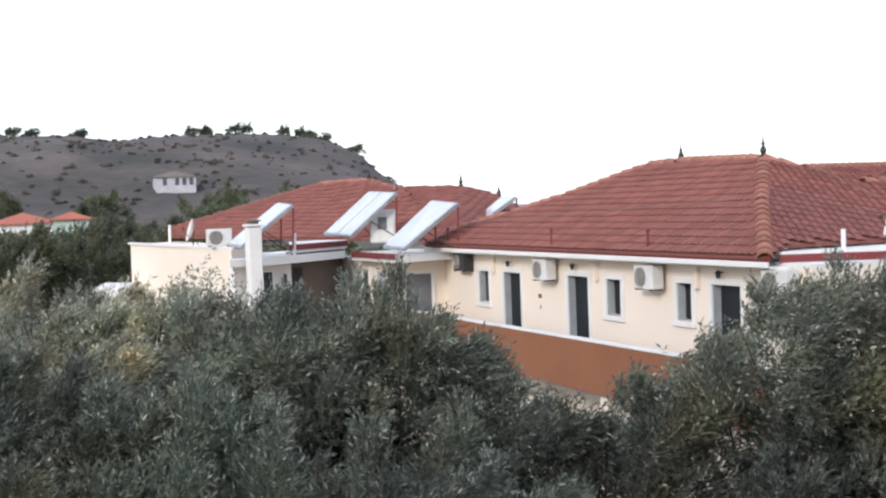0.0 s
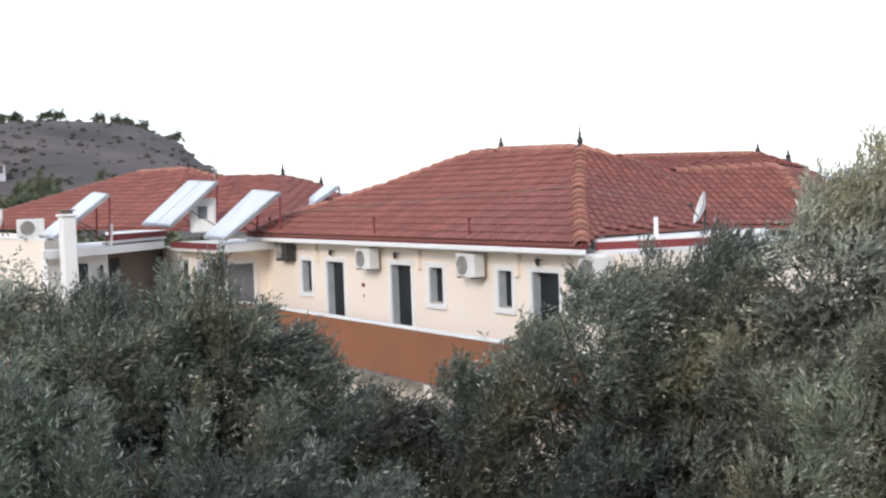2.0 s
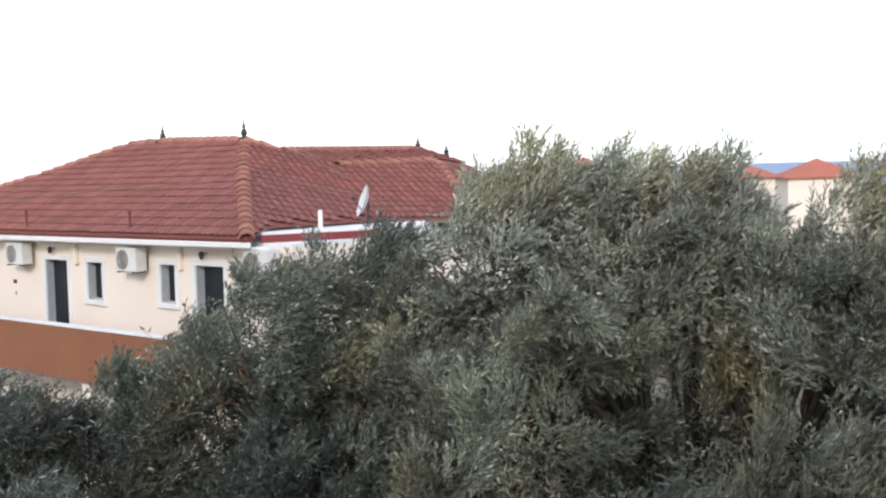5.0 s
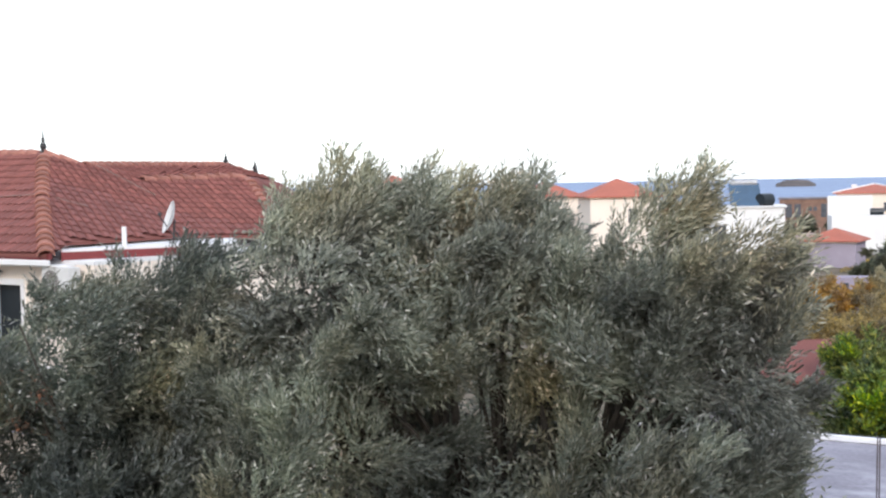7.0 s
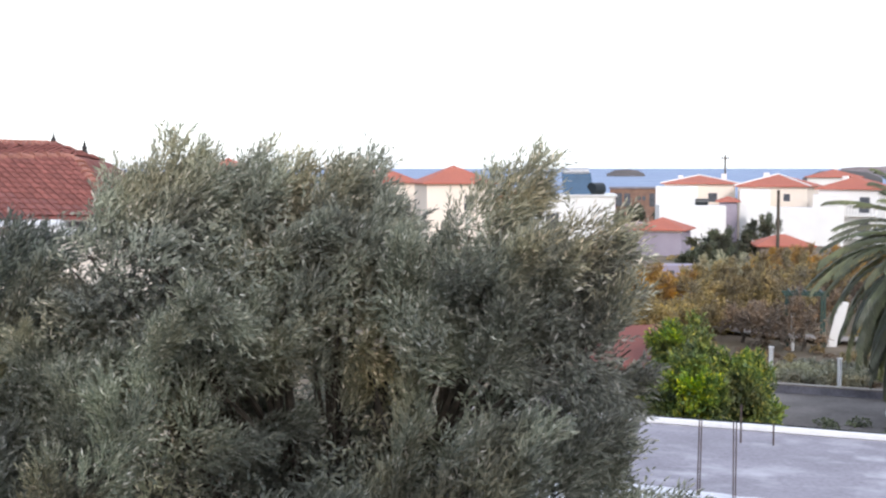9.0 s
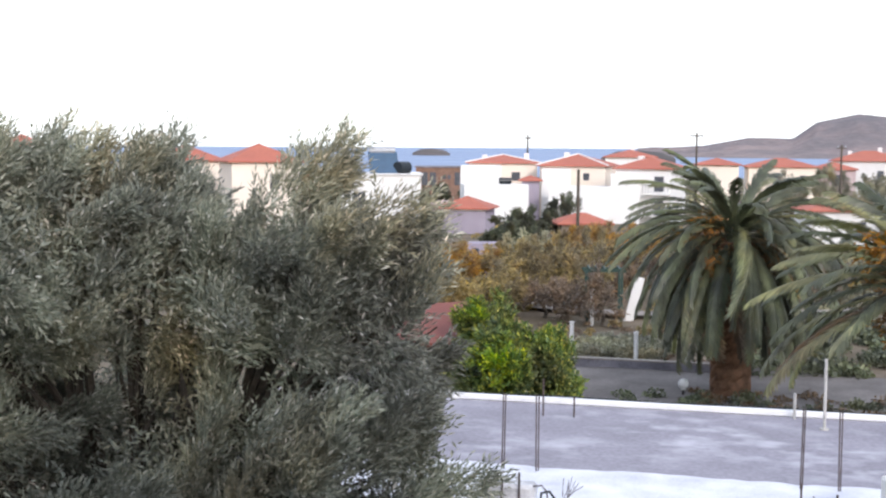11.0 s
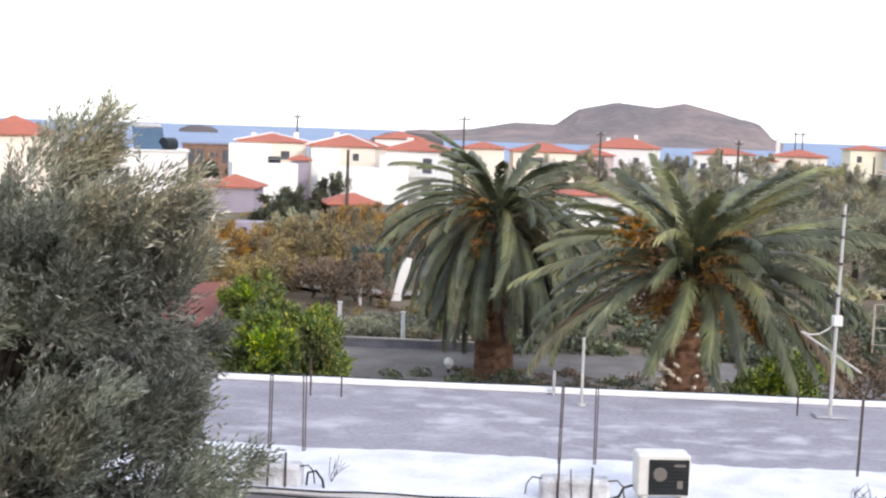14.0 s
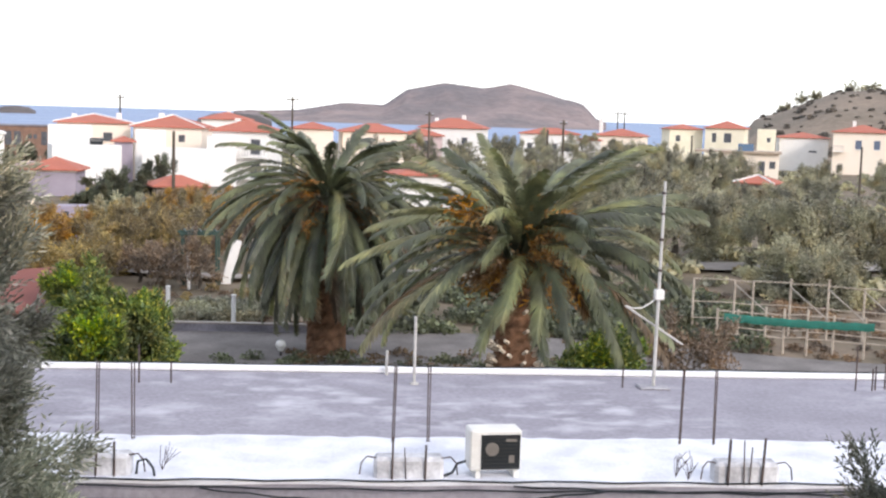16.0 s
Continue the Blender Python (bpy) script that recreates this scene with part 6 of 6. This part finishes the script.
scrub("hedge", "low dry hedge beside the yard", 57, -58.2, -54.0, 47, 51, 70, 0.3, 0.6, M_FAROLIVE, lambda a, d: 0.35, 170, 0.13)
scrub("foot_scrub", "dark bushes on the slope below the hill", 58, 2, 26, 90, 215, 1000, 0.8, 2.2, M_DKGREEN, lambda a, d: 0.3 + max(0, (d - 190)) * 0.03)

# yard, paths and low walls
def strip(name, pts, w, z, material, label, cat):
    bm = bmesh.new()
    pts = [Vector((p[0], p[1], 0)) for p in pts]
    l, r = [], []
    for i, p in enumerate(pts):
        d = (pts[min(i + 1, len(pts) - 1)] - pts[max(i - 1, 0)]).normalized()
        n = Vector((-d.y, d.x, 0)) * w / 2
        l.append(bm.verts.new((p.x + n.x, p.y + n.y, z)))
        r.append(bm.verts.new((p.x - n.x, p.y - n.y, z)))
    for i in range(len(pts) - 1):
        bm.faces.new((l[i], r[i], r[i + 1], l[i + 1]))
    me = bpy.data.meshes.new(name)
    bmesh.ops.recalc_face_normals(bm, faces=bm.faces)
    bm.to_mesh(me)
    bm.free()
    me.materials.append(material)
    return tagged(new(name, me), label, cat, "", "structure")


M_PATH = mat("pale_gravel", (0.34, 0.31, 0.28), (0.24, 0.21, 0.19), 0.95, 0.8, 20, 0.4)
strip("road", [at(-40, 40), at(-48, 41), at(-55, 42), at(-62, 43), at(-72, 42), at(-84, 41), at(-95, 43)], 8.0, 0.16, M_ROAD, "grey worn asphalt yard behind the roof", "road")
strip("path", [at(-50, 66), at(-52.5, 63), at(-56, 61), at(-60, 62), at(-66, 66)], 1.6, 0.19, M_PATH, "pale gravel path through the orchard", "path")
strip("path", [at(-74, 75), at(-77.4, 72), at(-80, 73), at(-86, 78)], 4.0, 0.19, M_PATH, "bare grey track under the olives", "path")
lw = thing("low_wall", Matrix.Identity(4), "low concrete wall along the yard", "wall")
pa, pb = at(-53.6, 46.2), at(-60.2, 45.6)
dd = (pb - pa).normalized()
nn2 = Vector((-dd.y, dd.x, 0)) * 0.2
part("base", prism(bmesh.new(), [pa, pb, pb + nn2, pa + nn2], -0.1, 0.42), M_CONCRETE, lw)
part("coping", prism(bmesh.new(), [pa - nn2 * 0.2, pb - nn2 * 0.2, pb + nn2 * 1.2, pa + nn2 * 1.2], 0.424, 0.48), M_PATH, lw)
M_GLOBE = mat("milky_globe", (0.85, 0.85, 0.83), (0.78, 0.78, 0.76), 0.25, 3, 30, 0.0, spec=0.6)
for az, d, z in ((-58.75, 41.3, 0.42), (-57.0, 50, 0.35)):
    ob = thing("garden_lamp", Matrix.Translation(at(az, d, 0.1)), "white globe garden lamp on a short post", "garden lamp", "globe lamps")
    part("post", rod(bmesh.new(), (0, 0, -0.1), (0, 0, z - 0.15), 0.04), M_DARKMETAL, ob)
    bm = bmesh.new()
    bmesh.ops.create_uvsphere(bm, u_segments=18, v_segments=12, radius=0.17, matrix=Matrix.Translation((0, 0, z)))
    rod(bm, (0, 0, z - 0.2), (0, 0, z - 0.14), 0.08, None, 12)
    part("globe", bm, M_GLOBE, ob, smooth=True)
for az, d, h in ((-56.6, 46.6, 1.35), (-53.7, 47.5, 1.55), (-58.8, 47.5, 1.1), (-54.6, 58, 1.6), (-61.6, 48, 1.2)):
    ob = thing("garden_post", Matrix.Translation(at(az, d)), "slim whitish post beside the yard", "post", "posts of the garden")
    part("post", boxed(-0.06, 0.06, -0.06, 0.06, -0.1, h, bevel=0.01), M_WHITE, ob)
    part("cap", boxed(-0.08, 0.08, -0.08, 0.08, h + 0.002, h + 0.05, bevel=0.01), M_WHITE, ob)
# open gate arch by the palm
ob = thing("garden_screen", Matrix.Translation(at(-56.25, 60)) @ pose(0, 0, 0, 0, 14, -56), "white curved garden panel beside the palm", "panel")
part("panel", boxed(-0.22, 0.22, -0.05, 0.05, -0.1, 2.1, bevel=0.02), M_WHITE, ob)
ob = thing("red_shed", Matrix.Translation(at(-47.9, 42)) @ pose(0, 0, 0, 0, 0, -48 + 20), "low shed with a flat red roof", "shed")
part("wall", boxed(-1.6, 1.3, -1.2, 1.2, -0.1, 1.75), M_BRICKW, ob)
bm = bmesh.new()
vs = [bm.verts.new(p) for p in ((-1.9, -1.5, 1.76), (1.5, -1.5, 1.76), (1.5, 1.5, 2.65), (-1.9, 1.5, 2.65))]
bm.faces.new(vs)
r = bmesh.ops.extrude_face_region(bm, geom=list(bm.faces))
bmesh.ops.translate(bm, vec=(0, 0, 0.1), verts=[e for e in r["geom"] if isinstance(e, bmesh.types.BMVert)])
part("roof", bm, M_TILE, ob)
ob = house(-49.6, 82, 1.9, 2, 1.9, 0, M_LILAC, "small blue-grey hut among orchard trees", roof=False, name="hut", windows=[(-0.4, 0.7, 0.35, 0.9), (0.4, 0.7, 0.35, 0.9)])

# dark green pergola among the orchard trees
M_PERGOLA = mat("dark_green_paint", (0.035, 0.075, 0.06), (0.025, 0.05, 0.04), 0.6, 4, 40, 0.1)
pg = thing("pergola", Matrix.Translation(at(-55.1, 60)) @ pose(0, 0, 0, 0, 0, -50), "small dark green metal pergola in the orchard", "pergola")
for x in (-0.8, 0.8):
    for y in (-0.6, 0.6):
        part("post", boxed(x - 0.05, x + 0.05, y - 0.05, y + 0.05, -0.1, 2.3, bevel=0.01), M_PERGOLA, pg)
for y in (-0.6, 0.6):
    part("beam", boxed(-1.0, 1.0, y - 0.05, y + 0.05, 2.303, 2.42, bevel=0.01), M_PERGOLA, pg)
for x in (-0.7, -0.35, 0.0, 0.35, 0.7):
    part("rafter", boxed(x - 0.03, x + 0.03, -0.85, 0.85, 2.423, 2.5), M_PERGOLA, pg)

# timber frames with a green cloth
M_TIMBER = mat("raw_timber", (0.48, 0.42, 0.35), (0.34, 0.29, 0.24), 0.9, 5, 40, 0.3)
M_CLOTH = mat("green_cloth", (0.02, 0.17, 0.13), (0.015, 0.12, 0.09), 0.7, 3, 40, 0.1)
fr = thing("timber_frame", Matrix.Identity(4), "open frame of thin timber posts and rails", "timber frame")
ROWS = [(50.0, [-77.4, -79.2, -80.0, -81.6, -83.2, -84.7, -86.3], 2.25), (46.5, [-78.5, -79.4, -80.6, -81.4, -82.4, -83.5, -84.8, -86.0, -87.5], 1.55)]
for d, azs, h in ROWS:
    for az in azs:
        part("post", rod(bmesh.new(), at(az, d, -0.1), at(az, d, h + 0.12 * math.sin(az * 7)), 0.045, None, 6), M_TIMBER, fr)
    for z in (h - 0.12, h * 0.55, 0.6):
        for a0, a1 in zip(azs, azs[1:]):
            part("rail", rod(bmesh.new(), at(a0, d, z), at(a1, d, z + 0.05 * math.sin(a0 * 5)), 0.022, None, 5), M_TIMBER, fr)
for a0 in (-79.2, -81.6, -83.2, -84.7):
    part("diagonal", rod(bmesh.new(), at(a0, 50.0, 2.0), at(a0 - 1.7, 46.5, 1.3), 0.025, None, 5), M_TIMBER, fr)
cl = thing("green_cloth", Matrix.Identity(4), "long green cloth hung over the timber frame", "cloth")
v, f = [], []
n = 40
for i in range(n + 1):
    a = -78.8 - 6.4 * i / n
    for j, (dz, dd2) in enumerate(((0.0, -0.35), (-0.03, 0.0), (-0.22, 0.05))):
        p = at(a, 46.3 + dd2 + 0.4 * (1 if j == 0 else 0), 1.36 + dz * 1.3 + 0.012 * math.sin(i * 1.3) - 0.06 * math.sin(math.pi * i / n) + 0.008 * math.sin(i * 2.9 + j))
        v.append(p[:])
for i in range(n):
    for j in range(2):
        f.append((i * 3 + j, (i + 1) * 3 + j, (i + 1) * 3 + j + 1, i * 3 + j + 1))
raw("cloth", v, f, M_CLOTH, cl)
leafy("bush", 61, at(-73.6, 36), [blob(-73.2, 36, 1.2, 0.9), blob(-74.4, 36.5, 1.0, 0.8), blob(-72.4, 36, 0.8, 0.7)], 1200, "yellowing bush below the palm", "bush", leaf=(0.13, 0.06), twig=0.35, leaves=9, lean=(0, 0, 0.3), material=M_LIME, trunk=0.06)
leafy("shrub", 62, at(-76.8, 38), [blob(-76.4, 38, 1.6, 1.0), blob(-77.6, 38.5, 1.3, 0.9), blob(-78.6, 39, 0.9, 0.8)], 520, "thin shrub with reddish twigs and pale flowers", "shrub", leaf=(0.12, 0.05), twig=0.4, leaves=7, lean=(0, 0, 0.3), material=M_PINKISH, trunk=0.07, inner=0.3)

# ---- utility poles ----
for az, d, top, w in ((-51.6, 170, 9.6, 1.0), (-53.9, 98, 6.4, 0), (-59.1, 160, 9.9, 1.6), (-65.25, 150, 8.5, 1.0), (-71.3, 140, 8.0, 0.8), (-73.7, 240, 9.7, 1.6), (-74.0, 240, 9.7, 1.6), (-70.6, 130, 7.0, 0), (-77.0, 150, 6.6, 0), (-84.2, 150, 6.0, 0)):
    ob = thing("utility_pole", Matrix.Translation(at(az, d)) @ pose(0, 0, 0, 0, 0, az + 15), "wooden utility pole with a crossarm" if w else "plain wooden utility pole", "utility pole", "utility poles")
    part("pole", rod(bmesh.new(), (0, 0, -0.3), (0, 0, top), 0.15, 0.11, 8), M_BARK, ob)
    if w:
        part("crossarm", boxed(-w / 2, w / 2, -0.06, 0.06, top - 0.45, top - 0.32), M_BARK, ob)
        for x in (-w / 2 + 0.08, 0, w / 2 - 0.08):
            part("insulator", rod(bmesh.new(), (x, 0, top - 0.318), (x, 0, top - 0.12), 0.06, 0.04, 8), M_JAMB, ob)

# ---- solar heaters on the white house ----
def heater(az, d, z, turn, mat_, lb):
    ob = thing("solar_water_heater", Matrix.Translation(at(az, d, z)) @ pose(0, 0, 0, 0, 0, az + turn), lb, "solar heater", "solar heaters on the white house")
    bm = bmesh.new()
    vs = [bm.verts.new(p) for p in ((-1.15, -0.6, 0.1), (1.15, -0.6, 0.1), (1.15, 0.6, 1.75), (-1.15, 0.6, 1.75))]
    bm.faces.new(vs)
    r = bmesh.ops.extrude_face_region(bm, geom=list(bm.faces))
    bmesh.ops.translate(bm, vec=(0, 0.06, -0.08), verts=[e for e in r["geom"] if isinstance(e, bmesh.types.BMVert)])
    part("panel", bm, mat_, ob, "dark blue collector panel")
    part("tank", rod(bmesh.new(), (-1.0, 0.75, 1.85), (1.0, 0.75, 1.85), 0.28, None, 14), M_METAL, ob)
    for x in (-0.9, 0.9):
        part("leg", rod(bmesh.new(), (x, 0.75, -0.02), (x, 0.75, 1.6), 0.04), M_DARKMETAL, ob)
    return ob


heater(-45.1, 98.5, 5.92, 10, M_PANELBLUE, "blue solar water heater with its tank on the roof")
heater(-43.6, 99.5, 5.92, 70, M_PANELBLUE, "second solar water heater seen from its side")
ob = thing("water_barrel", Matrix.Translation(at(-45.95, 98.5, 5.92)), "black plastic water barrel on the roof", "barrel")
bm = bmesh.new()
rod(bm, (-0.55, 0, 0.5), (0.55, 0, 0.5), 0.5, None, 16)
part("barrel", bm, M_DARK, ob)
part("stand", boxed(-0.6, 0.6, -0.4, 0.4, -0.01, 0.08), M_CONCRETE, ob)

# low islets on the horizon
for nm, crest, d in (("islet_1", [(-46.4, -0.35), (-46.8, -0.17), (-47.3, -0.14), (-47.8, -0.19), (-48.1, -0.35)], 1300), ("islet_2", [(-54.9, -0.5), (-55.6, -0.2), (-56.6, -0.15), (-57.6, -0.25), (-58.2, -0.5)], 500)):
    hill(nm, crest, d, 80, 60, M_HILL, "low dark islet in the sea", 4.0, 0.1, step=0.1, rows=10)

# ---- near olives ----
leafy("olive_tree", 1, at(-31, 13.5), [blob(-27.3, 13, 6.86, 1.35), blob(-25.2, 13.9, 5.3, 1.5), blob(-25.3, 13.3, 7.38, 0.75), blob(-29.7, 13, 7.32, 0.8), blob(-31.4, 12.8, 6.85, 1.3), blob(-33.6, 12.8, 6.95, 1.2), blob(-35.2, 12.8, 7.2, 0.9), blob(-37.0, 12.6, 6.8, 0.9), blob(-38.9, 12.3, 6.85, 1.0), blob(-40.8, 12, 6.8, 1.0), blob(-42.6, 12, 7.0, 0.9), blob(-43.4, 12, 7.1, 0.75), blob(-44.4, 12, 6.9, 0.7), blob(-45.1, 12, 6.35, 0.65), blob(-45.3, 12, 5.7, 0.65), blob(-43.0, 11.8, 5.6, 0.85), blob(-44.3, 11.5, 4.6, 0.75),
                                       blob(-46.4, 11.8, 5.0, 0.55), blob(-47.2, 11.6, 4.4, 0.55), blob(-26.6, 12.9, 4.9, 1.7), blob(-37.8, 12.3, 4.8, 1.5), blob(-32.5, 14.0, 4.9, 1.6), blob(-35.0, 12.9, 4.9, 1.2), blob(-41, 11.6, 4.8, 1.3), blob(-23.5, 13.6, 6.4, 1.1)],
      35000, "large wind-blown olive tree with silvery leaves", lean=(0.52, -0.2, 0.40), twig=0.25, leaves=12, leaf=(0.078, 0.019), group="near olives", spread=0.42, lumps=9,
      tips=[(-24.9, 13, 7.9), (-25.4, 13, 7.8), (-26.5, 13, 8.05), (-27.0, 13, 7.95), (-27.6, 13, 8.1), (-30.3, 13, 8.05), (-31.9, 13, 7.98), (-33.4, 13, 7.95), (-35.6, 13, 8.0), (-40.9, 12, 7.85), (-42.5, 12, 8.0), (-42.9, 12, 7.85)])
leafy("olive_tree", 6, at(-16, 15), [blob(-21.2, 14.3, 6.45, 1.2), blob(-18.3, 14.5, 6.3, 1.15), blob(-15.2, 15, 6.0, 1.15), blob(-12.4, 15.5, 5.7, 1.1), blob(-10.0, 15.6, 5.35, 0.9), blob(-20, 14, 4.4, 1.7), blob(-13, 15, 3.9, 1.5), blob(-16.5, 14.5, 4.3, 1.5)],
      15000, "olive tree with dark green leaves beside the balcony", lean=(0.52, -0.2, 0.36), twig=0.27, leaves=12, leaf=(0.080, 0.020), group="near olives", spread=0.42, material=M_OLIVEPALE, lumps=9)
leafy("olive_tree", 2, at(3, 17.5), [blob(5.7, 17, 5.85, 1.3), blob(2.6, 17.2, 5.65, 1.35), blob(-0.6, 17.5, 4.95, 1.25), blob(-3.2, 17, 4.7, 1.2), blob(-6.0, 17, 4.5, 1.0), blob(-8.3, 16.6, 4.7, 0.95), blob(8.6, 18, 5.8, 1.35), blob(2, 16.5, 3.9, 1.8), blob(7.5, 17, 4.1, 1.7)],
      18000, "olive tree with dense grey-green leaves", lean=(0.5, -0.1, 0.35), twig=0.29, leaves=13, leaf=(0.088, 0.022), group="near olives", spread=0.55, material=M_OLIVEPALE, lumps=8)
leafy("olive_tree", 3, at(14, 22), [blob(10.6, 22, 6.35, 1.1), blob(12.8, 22, 6.0, 1.1), blob(11.5, 22, 5.2, 1.4), blob(14.6, 21.5, 5.45, 1.15), blob(13.6, 22.5, 4.9, 1.5), blob(16, 23, 5.3, 1.6), blob(19.5, 23, 5.7, 1.7), blob(12, 21, 4.0, 1.9), blob(17, 22, 4.0, 2.0), blob(21.5, 22, 4.6, 2.0)],
      13000, "olive tree with dark leaves before a cream wall", lean=(0.5, -0.1, 0.3), twig=0.32, leaves=12, leaf=(0.10, 0.026), group="near olives", spread=0.5, lumps=8)
leafy("olive_tree", 4, at(0, 12.5), [blob(-1.0, 12.2, 4.6, 1.2), blob(3.2, 12.0, 4.8, 1.2), blob(9.5, 12.4, 5.1, 1.2), blob(-4.8, 12.6, 4.0, 1.0), blob(6.4, 12.3, 4.6, 1.2), blob(14, 13, 5.2, 1.4), blob(19, 13, 5.4, 1.4)],
      12500, "low olive with pale silvery leaves", lean=(0.35, -0.1, 0.6), twig=0.28, leaves=13, leaf=(0.085, 0.022), group="near olives", spread=0.55, material=M_OLIVEPALE, lumps=8)
leafy("olive_tree", 5, at(-88, 13.5), [blob(-86.2, 13.5, 4.35, 0.36), blob(-88.6, 13.5, 4.2, 0.7)], 1000, "olive branch reaching over the roof edge", lean=(0.2, 0.3, 0.5), twig=0.3, leaves=13, leaf=(0.08, 0.026), group="near olives", material=M_OLIVEPALE)

# ---- tiles and ridge caps, last ----
rt = random.Random(4)
spots = tile_spots(front, Lz - Cz, rng=rt)
spots += tile_spots([[Cz, K1, E0], [K1, VB, E0]] + right[1:], along, rng=rt)
spots += tile_spots([[LL, LR, EE], [LL, EE, VB]], along, rng=rt)
spots += tile_spots([[LR, RE, FAR], [LR, FAR, EE]], RE - LR, rng=rt)
lay(spots, TILE, hotel, "tile", 290)
caps(Cz, K1, hotel)
caps(K1, F2, hotel)
caps(EE, LR, hotel)
caps(LL, LR, hotel)
for p, q in ((F1, F2), (F2, KK), (KK, F4), (F4, RE), (K2, S1), (S1, S2), (S2, S3), (S3, S4), (S4, F1), (Lz, K2)):
    caps(p, q, hotel, sink=-0.05, lift=0.05)
spots = tile_spots([[A1, A2, A4], [A2, A3, A4], [A1, A4, A5]], A2 - A1, rng=rt)
spots += tile_spots([[A2, A25, A3], [A25, V1, A3]], B2 - A2, rng=rt)
spots += tile_spots([[A25, B2, V1], [B2, B3, V1]], B2 - A25, rng=rt)
spots += tile_spots([[B2, B4, B3], [B2, B5, B4]], B4 - B2, rng=rt)
lay(spots, TILE, wing, "tile", 0)
for p, q in ((A4, A3), (V1, B3), (A5, A4), (B4, B3), (B5, B4), (V1, A3)):
    caps(p, q, wing, sink=-0.10, lift=0.05)
